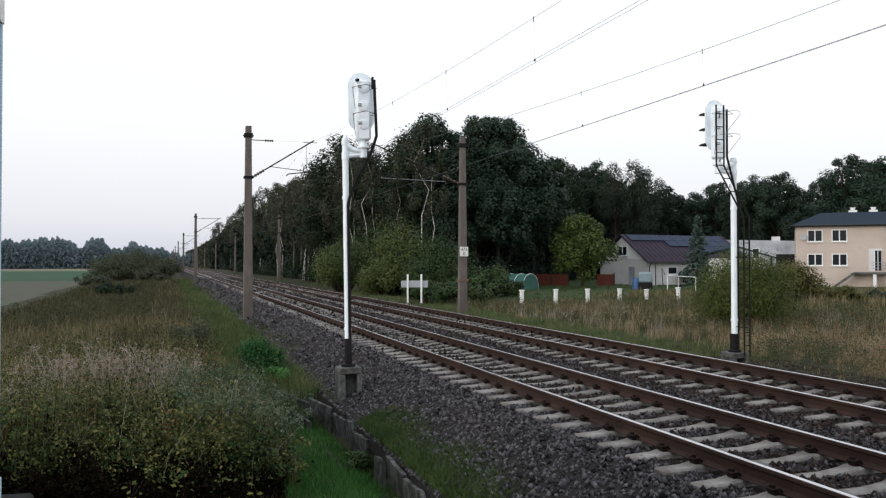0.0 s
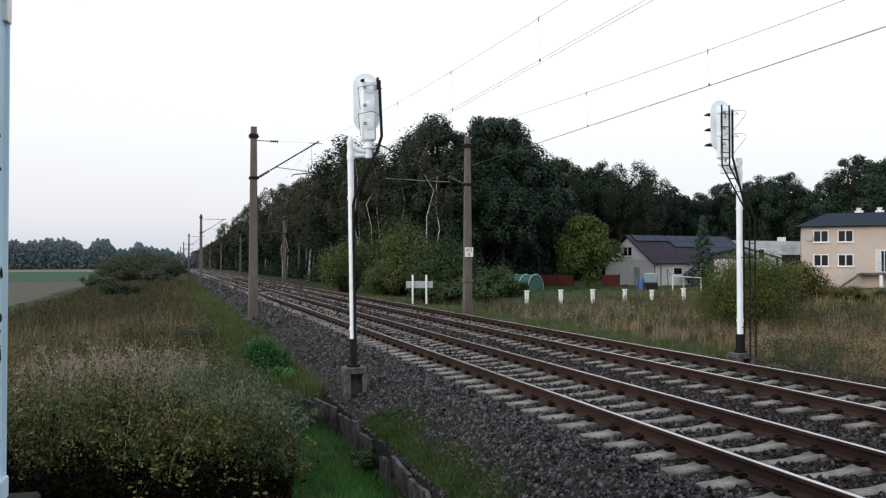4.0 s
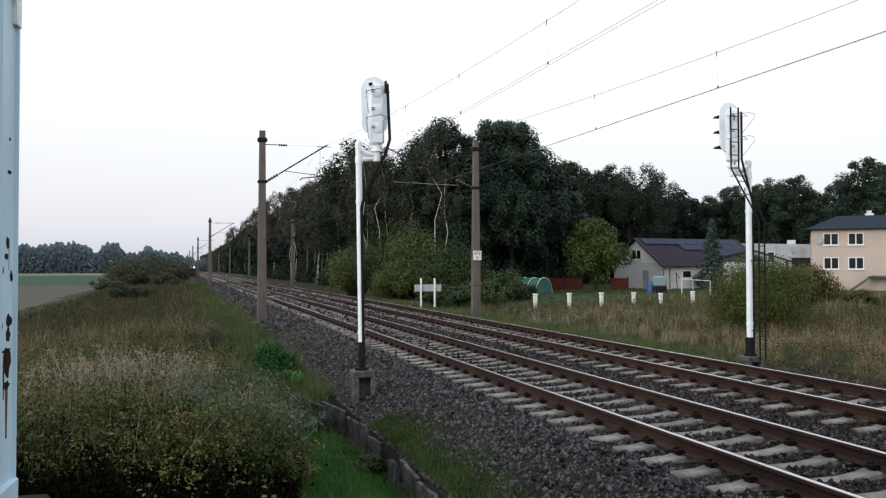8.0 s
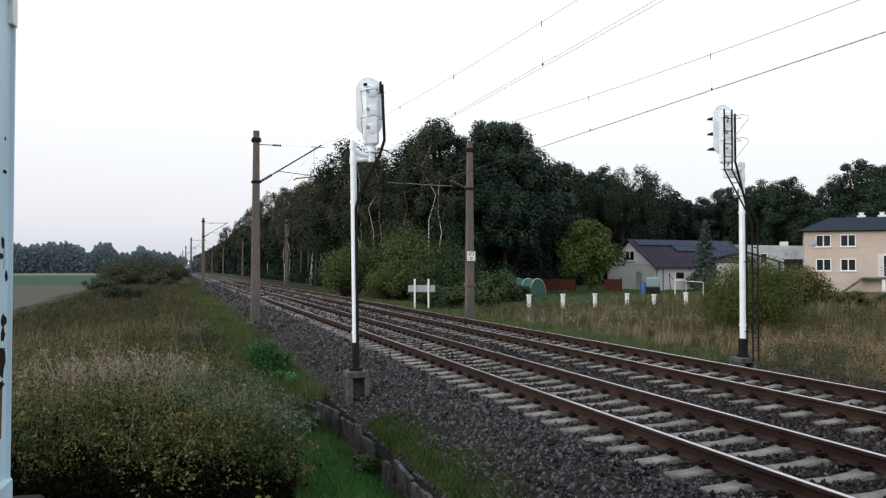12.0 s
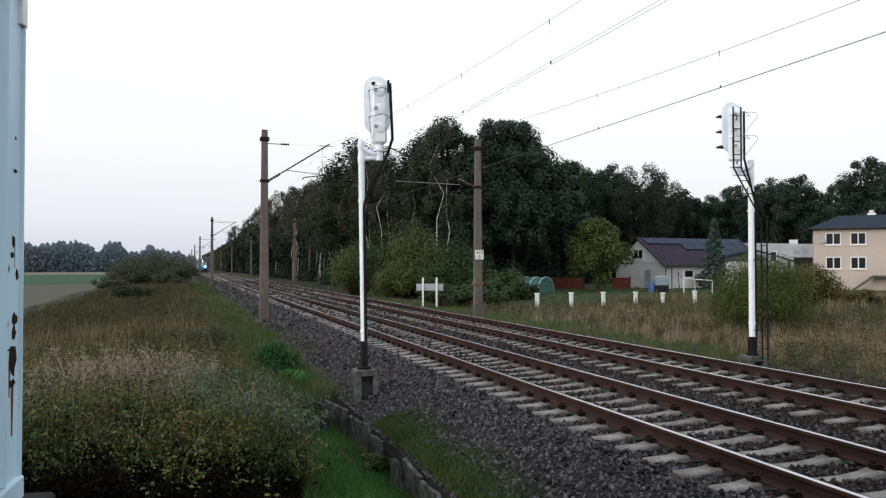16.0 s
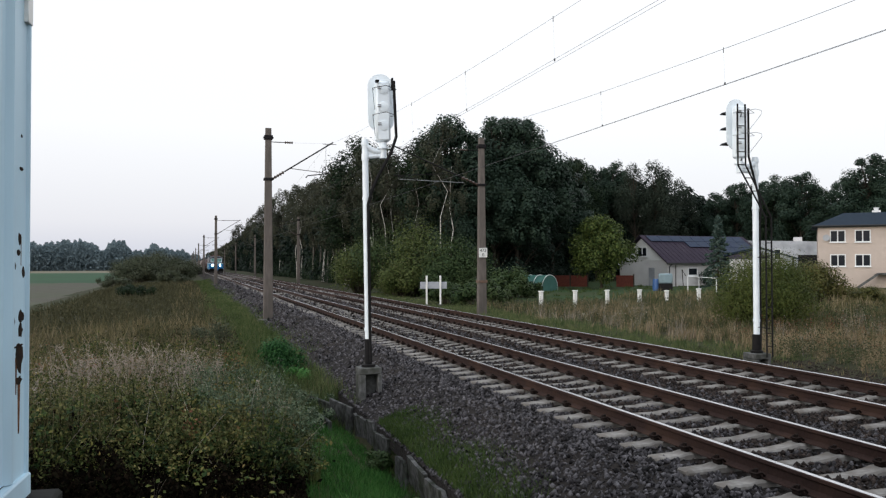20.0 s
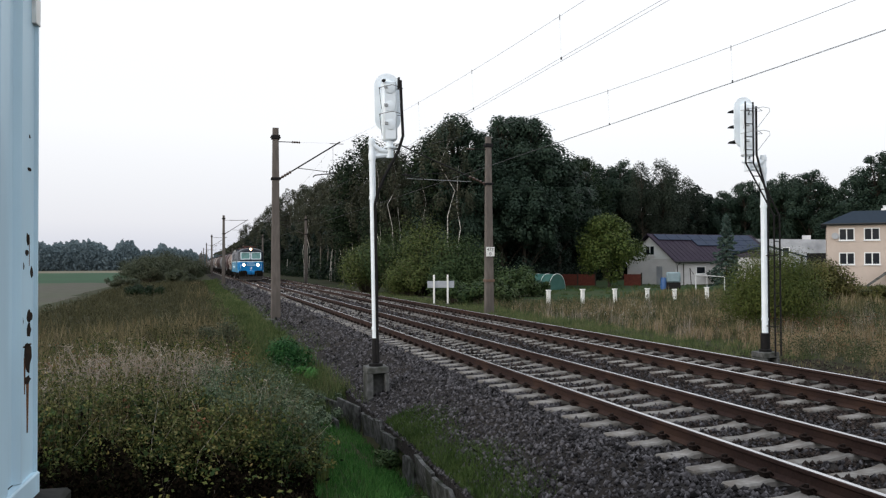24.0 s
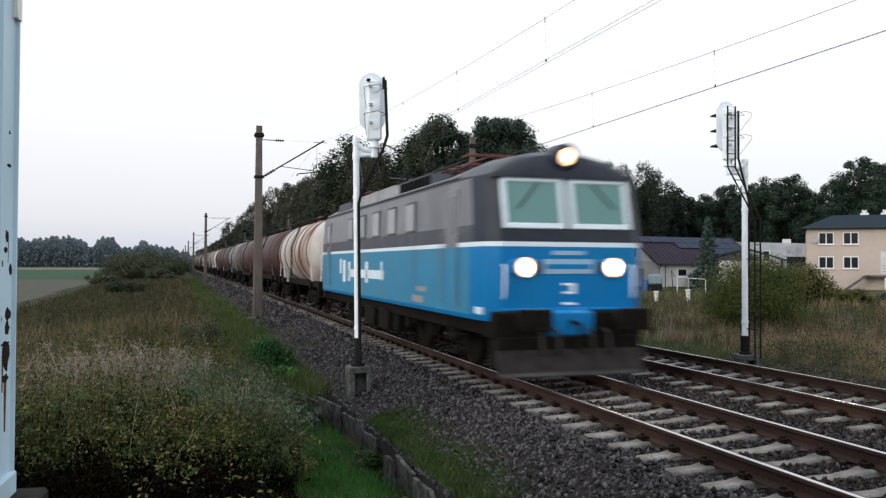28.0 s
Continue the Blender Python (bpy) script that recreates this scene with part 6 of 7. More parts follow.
def build_block():
    """Two-storey beige house, its windowed front towards the line."""
    m = Matrix.Translation((63.6, 71.25, -0.62)) @ pose(0, 0, 0, 0, 0, -41)
    h = thing("apartment_house", "beige two-storey house with dark slate-blue roof", "house", m)
    L, D, E = 8.8, 8.0, 6.5
    part("wall", Build().box(0, L, 0, D, -0.3, E, 0), "render_beige", h, "beige rendered walls")
    # recessed balcony corner is built as a dark bay with its slab and rail
    bay = part("balcony_bay", Build().box(7.0, 8.2, -0.02, 0.0, 1.65, 4.0), "render_pale", h, "grey balcony recess")
    part("balcony_door", Build().box(7.55, 8.15, -0.05, -0.02, 1.7, 3.8), "window_dark", bay)
    part("door_frame", Build().box(7.80, 7.86, -0.07, -0.03, 1.7, 3.8).box(7.5, 7.56, -0.07, -0.03, 1.7, 3.85).box(7.5, 8.2, -0.07, -0.03, 3.8, 3.87), "window_white", bay)
    part("balcony_slab", Build().prism([(5.6, 1.55), (8.8, 1.55), (8.8, 1.35), (5.2, 1.35)], 1, -1.5, -0.003), "concrete", h)
    part("stair_flank", Build().prism([(5.4, 1.5), (5.8, 1.5), (3.8, 0.0), (3.4, 0.0)], 1, -1.5, -1.3), "concrete", h)
    for x in (7.4, 8.6):
        part("pillar", Build().box(x - 0.15, x + 0.15, -1.45, -1.15, -0.3, 1.36), "window_white", h)
    rail = Build()
    for z in (1.95, 2.25, 2.55):
        rail.tube([(8.4, -1.45, z), (8.4, -0.05, z)], 0.025, 5)
        rail.tube([(7.1, -1.45, z), (8.4, -1.45, z)], 0.025, 5)
    part("balcony_rail", rail, "galvanised", h)
    for x, z in ((1.9, 4.75), (4.25, 4.75), (4.25, 2.2), (1.9, 2.2)):
        window(h, Matrix.Translation((x, -0.0, z)), 1.5, 1.3)
    # hipped roof
    o = 0.55
    a = [(-o, -o), (L + 0.25, -o), (L + 0.25, D + o), (-o, D + o)]
    r0, r1, zr = 2.6, L + 0.25, E + 1.5
    v = [(x, y, E) for x, y in a] + [(r0, D / 2 - 1.0, zr), (r1, D / 2 - 1.0, zr)] + [(x, y, E - 0.12) for x, y in a]
    f = [(0, 1, 5, 4), (1, 2, 5), (2, 3, 4, 5), (3, 0, 4), (6, 9, 8, 7), (0, 6, 7, 1), (1, 7, 8, 2), (2, 8, 9, 3), (3, 9, 6, 0)]
    part("roof", Build().add(v, f), "roof_slate", h, "dark slate-blue hipped roof", smooth=0)
    part("gutter", Build().tube([(-o, -o, E - 0.02), (L + 0.2, -o, E - 0.02)], 0.08, 6), "ink", h)
    part("downpipe", Build().tube([(L - 0.2, -o, E - 0.1), (L - 0.05, -0.12, E - 0.6), (L - 0.05, -0.12, 1.6)], 0.08, 6), "render_grey", h)
    part("satellite_dish", Build().tube([(0.8, -0.35, 5.25), (0.8, -0.3, 5.25), (0.8, -0.26, 5.25)], [0.34, 0.29, 0.08], 16).tube([(0.8, -0.3, 5.25), (0.8, 0.05, 5.0)], 0.03, 5), "render_grey", h, "grey satellite dish")
    for x in (L - 1.0, L - 3.0):
        ch = part("chimney", Build().box(x - 0.4, x + 0.4, D / 2 - 0.6, D / 2 + 0.2, E + 0.8, E + 1.75), "window_white", h)
        part("vent_cap", Build().tube([(x, D / 2 - 0.2, E + 1.75), (x, D / 2 - 0.2, E + 2.05)], [0.2, 0.3], 10), "window_white", ch)
    # grey wing
    part("wing_wall", Build().box(L, L + 7, 1.2, D, -0.3, E - 0.3), "render_grey", h, "grey rendered wing")
    part("wing_roof", Build().prism([(0.6, E - 0.35), (D / 2, E + 1.5), (D + 0.3, E - 0.35)], 0, L + 0.26, L + 7.3), "roof_slate", h, smooth=0)
    window(h, Matrix.Translation((L + 1.6, 1.2, 4.7)), 0.9, 1.5, 1)
    window(h, Matrix.Translation((L + 4.4, 1.2, 4.7)), 0.9, 1.5, 1)
    part("porch", Build().box(L + 0.1, L + 6, 1.1, 1.19, 1.4, 2.9), "render_beige", h)


build_block()


def build_outbuildings():
    x, y = polar(37.0, 112)
    g = thing("storage_building", "long pale grey flat-roofed building", "building", pose(x, y, -0.6, 0, 0, -38))
    part("wall", Build().prism([(-3.5, -0.3), (12.0, -0.3), (12.0, 5.2), (1.0, 5.5), (-3.5, 4.6)], 1, 0, 8), "render_grey", g)
    for xx, z, w in ((4.6, 2.9, 0.9), (10.2, 2.6, 1.1)):
        window(g, Matrix.Translation((xx, 0, z)), w, 1.5, 1)
    part("vent", Build().box(6.6, 7.6, 2.0, 3.0, 5.2, 5.9), "render_pale", g)
    part("dark_gate", Build().box(7.0, 9.5, -0.05, 0.0, -0.2, 3.6), "dark_steel", g)
    x, y = polar(37.9, 96)
    s = thing("garden_shed", "low shed with a dark sloping roof", "shed", pose(x, y, -0.6, 0, 0, -40))
    part("wall", Build().box(-2.5, 3.2, 0, 4.0, -0.2, 3.0), "render_pale", s)
    part("roof", Build().prism([(-3.6, 3.4), (0.5, 4.4), (4.6, 3.1), (4.6, 2.95), (0.5, 4.2), (-3.6, 3.2)], 1, -0.5, 4.5), "roof_slate", s, "dark shed roof")
    part("post", Build().box(3.9, 4.1, -0.3, -0.1, -0.2, 3.1), "dark_steel", s)
    # green polytunnel
    x, y = polar(23.5, 78)
    p = thing("polytunnel", "small green tarpaulin greenhouse tunnel", "greenhouse", pose(x, y, -0.62, 0, 0, -60))
    arc = [(1.25 * math.cos(a), 1.5 * math.sin(a) ** 0.8) for a in (math.pi * i / 14 for i in range(15))]
    part("cover", Build().prism(arc, 0, -1.7, 1.7), "tarpaulin", p)
    for xx in (-1.72, -0.6, 0.6, 1.68):
        part("hoop", Build().tube([(xx, q * 1.02, z * 1.02) for q, z in arc], 0.025, 5), "plate_white", p)
    # red fence panels behind the tree
    for i, (a0, dd) in enumerate(((25.3, 92), (26.5, 92), (29.6, 92))):
        x, y = polar(a0, dd)
        q = thing("brick_fence", "low red fence panel in the garden", "fence", pose(x, y, -0.6, 0, 0, -26), group="garden fence")
        part("panel", Build().box(-0.9, 0.9, -0.05, 0.05, 0.0, 1.25, 0.01), "brick_red", q)
        part("post", Build().box(0.9, 1.05, -0.07, 0.07, -0.2, 1.4, 0.01), "bark", q)
    # swing frame and barrels in the garden
    x, y = polar(34.7, 72)
    sw = thing("swing_frame", "white tubular swing frame on the lawn", "swing", pose(x, y, -0.6, 0, 0, -32))
    fr = Build()
    fr.tube([(-1.2, -0.5, 0), (-1.2, 0, 1.45), (1.1, 0, 1.3), (1.1, -0.5, 0)], 0.034, 6)
    fr.tube([(-1.2, 0.5, 0), (-1.2, 0, 1.45)], 0.034, 6)
    fr.tube([(1.1, 0.5, 0), (1.1, 0, 1.3)], 0.034, 6)
    fr.tube([(-0.3, 0, 1.38), (-0.3, 0, 0.4)], 0.02, 5)
    part("frame", fr, "window_white", sw)
    x, y = polar(32.4, 80)
    w = thing("water_tank", "pale plastic water tank beside a blue barrel", "tank", pose(x, y, -0.6, 0, 0, -30))
    part("tank", Build().box(-0.8, 0.5, -0.5, 0.5, 0.65, 1.6, 0.10), "tarpaulin_pale", w)
    part("stand", Build().box(-0.8, 0.5, -0.45, 0.45, -0.1, 0.65, 0.02), "dark_steel", w)
    x, y = polar(31.7, 80)
    b = thing("barrel", "blue plastic barrel on the lawn", "barrel", pose(x, y, -0.6))
    part("body", Build().tube([(0, 0, -0.1), (0, 0, 0.4), (0, 0, 1.1)], [0.34, 0.38, 0.33], 14), "plastic_blue", b)


mat("tarpaulin_pale", (0.20, 0.27, 0.30), (0.16, 0.22, 0.25), 3, 0.4)
build_outbuildings()


# ---- train ----
mat("loco_blue", (0.002, 0.175, 0.46), (0.002, 0.158, 0.42), 4, 0.45, spec=0.2, c3=(0.006, 0.17, 0.38), scale3=1.2)
mat("loco_teal", (0.016, 0.205, 0.37), (0.014, 0.18, 0.33), 3, 0.5, c3=(0.04, 0.18, 0.28), scale3=0.9)
mat("loco_grey", (0.185, 0.19, 0.215), (0.145, 0.15, 0.172), 3, 0.42, c3=(0.10, 0.103, 0.12), scale3=0.8)
mat("loco_roof", (0.017, 0.025, 0.040), (0.012, 0.018, 0.029), 3, 0.42, spec=0.3, c3=(0.026, 0.030, 0.038), scale3=1.2)
mat("loco_white", (0.70, 0.81, 0.88), (0.62, 0.73, 0.80), 5, 0.4)
mat("underframe", (0.005, 0.0046, 0.0042), (0.012, 0.010, 0.008), 6, 0.85, bump=0.2)
mat("loco_navy", (0.050, 0.056, 0.075), (0.036, 0.041, 0.056), 3, 0.45, c3=(0.075, 0.078, 0.092), scale3=1.4, spec=0.3)
mat("loco_pale", (0.34, 0.345, 0.36), (0.27, 0.275, 0.29), 3, 0.5, c3=(0.20, 0.20, 0.205), scale3=1.1)
mat("plate_blue", (0.30, 0.46, 0.60), (0.24, 0.40, 0.54), 6, 0.45)
mat("plough_grey", (0.050, 0.046, 0.045), (0.026, 0.024, 0.023), 5, 0.7)
mat("panto_red", (0.15, 0.036, 0.026), (0.085, 0.026, 0.02), 8, 0.6)
mat("lamp_rim", (0.06, 0.012, 0.010), (0.03, 0.01, 0.008), 8, 0.4)
mat("blind", (0.34, 0.36, 0.40), (0.28, 0.30, 0.33), 3, 0.4)
glass("cab_glass", (0.075, 0.205, 0.195), 0.06)
glass("side_glass", (0.02, 0.025, 0.03))
mat("headlight", (0.9, 0.9, 0.9), emit=(1.0, 0.86, 0.64), power=300.0)
mat("toplight", (0.9, 0.9, 0.9), emit=(1.0, 0.72, 0.42), power=60.0)
mat("lamp_reflector", (0.7, 0.6, 0.5), emit=(1.0, 0.54, 0.25), power=1.9)
mat("tank_white", (0.52, 0.49, 0.46), (0.40, 0.37, 0.34), 1.5, 0.6, c3=(0.16, 0.062, 0.032), scale3=0.55, stretch=(1, 1, 0.6))
mat("tank_maroon", (0.060, 0.022, 0.021), (0.042, 0.017, 0.016), 2, 0.6, c3=(0.03, 0.018, 0.017), scale3=0.6)
mat("tank_brown", (0.066, 0.031, 0.025), (0.046, 0.024, 0.020), 2, 0.6, c3=(0.034, 0.021, 0.019), scale3=0.6)
mat("tank_grey", (0.10, 0.098, 0.10), (0.065, 0.063, 0.065), 2, 0.55, c3=(0.04, 0.036, 0.034), scale3=0.6)
mat("tank_band", (0.30, 0.30, 0.31), (0.22, 0.22, 0.23), 3, 0.6)
mat("tank_rust", (0.12, 0.06, 0.038), (0.08, 0.042, 0.03), 3, 0.7)


def wheel_mesh():
    b = Build()
    b.tube([(-0.07, 0, 0), (-0.065, 0, 0), (0.02, 0, 0), (0.025, 0, 0), (0.055, 0, 0), (0.06, 0, 0)], [0.42, 0.46, 0.47, 0.50, 0.50, 0.46], 24)
    b.tube([(-0.10, 0, 0), (0.09, 0, 0)], 0.12, 12)
    me = mesh_of(b, "wheel")
    me.materials.append(MATS["underframe"])
    return me


WHEEL = wheel_mesh()
SPINNING = []


def bogie(parent, y, base, r=0.46, big=False):
    """A two-axle bogie: side frames, springs, axle boxes and wheels."""
    k = 1.32 if big else 1.0
    b = Build()
    for s in (-1, 1):
        x0, x1 = sorted((s * 0.98, s * 1.12))
        poly = [(y - base / 2 - 0.45, 0.62 * k), (y - base / 2 - 0.2, 0.82 * k), (y + base / 2 + 0.2, 0.82 * k), (y + base / 2 + 0.45, 0.62 * k), (y + base / 2 + 0.2, 0.48 * k), (y + 0.5, 0.52 * k), (y + 0.3, 0.34 * k), (y - 0.3, 0.34 * k), (y - 0.5, 0.52 * k), (y - base / 2 - 0.2, 0.48 * k)]
        b.prism(poly, 0, x0, x1)
        for e in (-1, 1):
            yy = y + e * base / 2
            xb = sorted((s * 1.06, s * 1.24))
            b.box(xb[0], xb[1], yy - 0.16, yy + 0.16, r * k - 0.15, r * k + 0.16, 0.03)
            for q in (-0.28, 0.28):
                b.tube([(s * 1.12, yy + q, 0.45 * k), (s * 1.12, yy + q, 0.8 * k)], 0.07, 8)
        for q in (-0.15, 0.15):
            b.tube([(s * 1.14, y + q, 0.38 * k), (s * 1.14, y + q, 0.72 * k)], 0.09, 8)
    b.box(-1.0, 1.0, y - 0.2, y + 0.2, 0.5 * k, 0.8 * k, 0.03)
    bg = part("bogie", b, "underframe", parent)
    for e in (-1, 1):
        yy = y + e * base / 2
        for s in (-1, 1):
            w = new("wheel", WHEEL)
            w.parent = bg
            w.scale = (1, k, k)
            w.rotation_mode = "QUATERNION"
            w.location = (s * 0.75, yy, r * k)
            w.rotation_quaternion = Euler((0, 0, math.pi if s > 0 else 0)).to_quaternion()
            if big:
                SPINNING.append((w, s))
        part("axle", Build().tube([(-0.75, yy, r * k), (0.75, yy, r * k)], 0.08, 8), "underframe", bg)


def buffers(parent, y, d, z=1.05, square=False):
    """Two sprung buffers on a beam at y; d is the way they point."""
    for s in (-1, 1):
        b = Build().tube([(s * 0.875, y, z), (s * 0.875, y + d * 0.32, z)], 0.12, 12).tube([(s * 0.875, y + d * 0.3, z), (s * 0.875, y + d * 0.52, z)], 0.08, 10)
        if square:
            b.box(s * 0.875 - 0.30, s * 0.875 + 0.30, *sorted((y + d * 0.50, y + d * 0.57)), z - 0.18, z + 0.18, 0.025)
        else:
            b.tube([(s * 0.875, y + d * 0.52, z), (s * 0.875, y + d * 0.55, z), (s * 0.875, y + d * 0.57, z)], [0.25, 0.25, 0.2], 18)
        part("buffer", b, "underframe", parent)


def build_loco():
    """Front at local y 0, body towards +y, rails at z 0."""
    t = thing("locomotive", "blue and grey electric locomotive with lit headlights", "locomotive")
    L, H = 16.2, 1.47

    def plan(z, inset, rake):
        """Ring of the body at height z; rake sets the ends back."""
        w = H - inset
        return [(-w * 0.82, rake, z), (w * 0.82, rake, z), (w * 0.95, rake + 0.14, z), (w, rake + 0.55, z), (w, L - rake - 0.55, z), (w * 0.95, L - rake - 0.14, z), (w * 0.82, L - rake, z), (-w * 0.82, L - rake, z),
                (-w * 0.95, L - rake - 0.14, z), (-w, L - rake - 0.55, z), (-w, rake + 0.55, z), (-w * 0.95, rake + 0.14, z)]
    part("lower_body", Build().loft([plan(0.98, 0.03, 0.02), plan(1.06, 0, 0.0), plan(2.20, 0, 0.0)]), "loco_blue", t, "blue lower body", smooth=25)
    part("waist_stripe", Build().loft([plan(2.196, -0.006, -0.006), plan(2.274, -0.006, -0.006)]), "loco_white", t, "white waist stripe", smooth=25)
    part("upper_body", Build().loft([plan(2.27, 0, 0.0), plan(2.5, 0, 0.02), plan(3.36, 0.03, 0.2)]), "loco_grey", t, "grey upper body", smooth=25)
    w = H + 0.005
    edge = [(-w, 0.55), (-w * 0.95, 0.13), (-w * 0.82, -0.006), (w * 0.82, -0.006), (w * 0.95, 0.13), (w, 0.55)]
    inner = [(x * 0.99, y + 0.02) for x, y in reversed(edge)]
    part("front_mask", Build().loft([[(x * k, y + r, z) for x, y in edge + inner] for z, k, r in ((2.276, 1.0, 0.0), (2.5, 1.0, 0.02), (3.36, 0.98, 0.2))]), "loco_roof", t, "dark navy band round the windscreens", smooth=25)
    for s in (-1, 1):
        part("side_panel", Build().box(*sorted((s * H, s * (H + 0.004))), 0.75, L - 0.6, 1.06, 2.192), "loco_teal", t, "faded teal-blue side panel")
        part("side_band", Build().box(*sorted((s * (H - 0.002), s * (H + 0.004))), 0.57, L - 0.6, 2.278, 2.56), "loco_navy", t, "dark navy band above the stripe")
    roof = Build()
    rings = []
    for y, hh in ((0.12, 3.36), (0.14, 3.60), (0.22, 3.74), (0.5, 3.83), (1.2, 3.84), (2.2, 3.80), (2.7, 3.68), (L - 2.7, 3.68), (L - 2.2, 3.80), (L - 1.2, 3.84), (L - 0.5, 3.83), (L - 0.22, 3.74), (L - 0.14, 3.60), (L - 0.12, 3.36)):
        w = 1.44 if 0.5 < y < L - 0.5 else 1.30
        rings.append([(-w, y, 3.33), (-w, y, min(hh, 3.40)), (-w * 0.86, y, 3.35 + (hh - 3.35) * 0.45), (-w * 0.62, y, 3.35 + (hh - 3.35) * 0.78), (-w * 0.3, y, 3.35 + (hh - 3.35) * 0.96), (0, y, hh),
                      (w * 0.3, y, 3.35 + (hh - 3.35) * 0.96), (w * 0.62, y, 3.35 + (hh - 3.35) * 0.78), (w * 0.86, y, 3.35 + (hh - 3.35) * 0.45), (w, y, min(hh, 3.40)), (w, y, 3.33)])
    roof.loft(rings)
    part("roof", roof, "loco_roof", t, "dark blue-grey rounded roof")
    for s in (-1, 1):
        part("roof_louvre", Build().prism([(2.9, 3.40), (3.2, 3.70), (5.7, 3.70), (5.7, 3.40)], 0, *sorted((s * 1.0, s * 1.40))), "loco_roof", t, "dark louvred roof panel")
        part("roof_louvre", Build().prism([(11.2, 3.40), (11.2, 3.70), (13.0, 3.70), (13.3, 3.40)], 0, *sorted((s * 1.0, s * 1.40))), "loco_roof", t, "dark louvred roof panel")
        part("roof_panel", Build().prism([(5.8, 3.39), (6.1, 3.72), (10.8, 3.72), (11.1, 3.39)], 0, *sorted((s * 1.0, s * 1.41))), "loco_pale", t, "pale grey roof side panel")
        for j in range(9):
            y0 = 3.3 + 0.26 * j
            part("louvre_slat", Build().box(*sorted((s * 1.395, s * 1.425)), y0, y0 + 0.13, 3.44, 3.67), "underframe", t)
        part("roof_rail", Build().tube([(s * 1.43, 1.4, 3.44), (s * 1.43, L - 1.4, 3.44)], 0.03, 6), "loco_grey", t)
    # lamp in the roof's brow
    part("roof_lamp", Build().tube([(0, 0.5, 3.70), (0, 0.10, 3.70), (0, 0.06, 3.70)], [0.24, 0.225, 0.18], 20), "loco_roof", t)
    part("roof_lamp_reflector", Build().tube([(0, 0.064, 3.70), (0, 0.045, 3.70), (0, 0.03, 3.70)], [0.15, 0.145, 0.11], 20), "lamp_reflector", t, "warm glowing roof lamp reflector")
    part("roof_lamp_lens", Build().tube([(0, 0.035, 3.70), (0, 0.02, 3.70), (0, 0.014, 3.70)], [0.075, 0.07, 0.04], 16), "toplight", t, "glowing warm roof headlight")
    # windscreens
    for s in (-1, 1):
        rk = math.degrees(math.atan2(0.18, 0.86))
        m = Matrix.Translation((s * 0.605, 0.098, 2.92)) @ pose(0, 0, 0, -rk, 0, 0)
        fr = Build()
        for x0, x1, z0, z1 in ((-0.56, -0.47, -0.44, 0.44), (0.47, 0.56, -0.44, 0.44), (-0.47, 0.47, 0.35, 0.44), (-0.47, 0.47, -0.44, -0.35)):
            fr.box(x0, x1, -0.035, 0.03, z0, z1, 0.012, m)
        win = part("windscreen_frame", fr, "loco_white", t, "white windscreen frame")
        part("windscreen", Build().box(-0.475, 0.475, -0.012, 0.005, -0.355, 0.355, 0, m), "cab_glass", win, "greenish windscreen")
        part("wiper", Build().tube([m @ Vector((s * -0.1, -0.03, 0.34)), m @ Vector((s * 0.28, -0.035, -0.1))], 0.012, 5), "ink", win)
    # headlights with red-brown surrounds
    for s in (-1, 1):
        pod = part("lamp_housing", Build().box(s * 0.80 - 0.27, s * 0.80 + 0.27, -0.05, 0.05, 1.72, 2.0, 0.05), "loco_blue", t)
        part("lamp_rim", Build().tube([(s * 0.80, -0.045, 1.86), (s * 0.80, -0.065, 1.86)], [0.175, 0.17], 20).box(*sorted((s * 0.80 - s * 0.12, s * 0.80 - s * 0.26)), -0.06, -0.045, 1.78, 1.94), "lamp_rim", pod, "dark red lamp surround")
        part("reflector", Build().tube([(s * 0.80, -0.06, 1.86), (s * 0.80, -0.07, 1.86), (s * 0.80, -0.074, 1.86)], [0.165, 0.16, 0.12], 20), "lamp_reflector", pod, "warm glowing reflector")
        part("headlight", Build().tube([(s * 0.80, -0.072, 1.86), (s * 0.80, -0.084, 1.86), (s * 0.80, -0.09, 1.86)], [0.105, 0.10, 0.06], 20), "headlight", pod, "glowing headlight")
        part("handrail", Build().tube([(s * 1.17, -0.01, 1.35), (s * 1.17, -0.07, 1.4), (s * 1.17, -0.07, 1.85), (s * 1.17, -0.01, 1.9)], 0.016, 6), "loco_white", t)
        part("marker_plate", Build().box(s * 1.42 - 0.05, s * 1.42 + 0.05, 0.25, 0.5, 1.08, 1.2, 0.01), "loco_white", t)
    bars = part("number_panel", Build().box(-0.46, 0.46, -0.02, 0.0, 1.75, 1.99, 0.006), "plate_blue", t, "pale blue number panel")
    part("number_bar", Build().box(-0.40, 0.40, -0.026, -0.019, 1.83, 1.91), "loco_blue", bars)
    part("front_plate", Build().box(-0.3, 0.3, -0.012, 0.0, 2.06, 2.13), "plate_blue", t)
    part("front_emblem", Build().box(-0.10, 0.12, -0.012, 0.0, 1.56, 1.60).box(0.04, 0.12, -0.012, 0.0, 1.46, 1.56).box(-0.10, 0.12, -0.012, 0.0, 1.42, 1.46), "loco_white", t)
    part("front_bar", Build().box(-0.11, 0.13, -0.012, 0.0, 1.24, 1.28), "loco_white", t)
    part("front_step", Build().box(-1.2, 1.2, -0.05, 0.02, 1.15, 1.19, 0.01), "loco_blue", t)
    # beam, coupler, hoses and plough
    part("buffer_beam", Build().box(-1.35, 1.35, -0.08, 0.45, 0.70, 1.14, 0.03), "underframe", t, "black buffer beam")
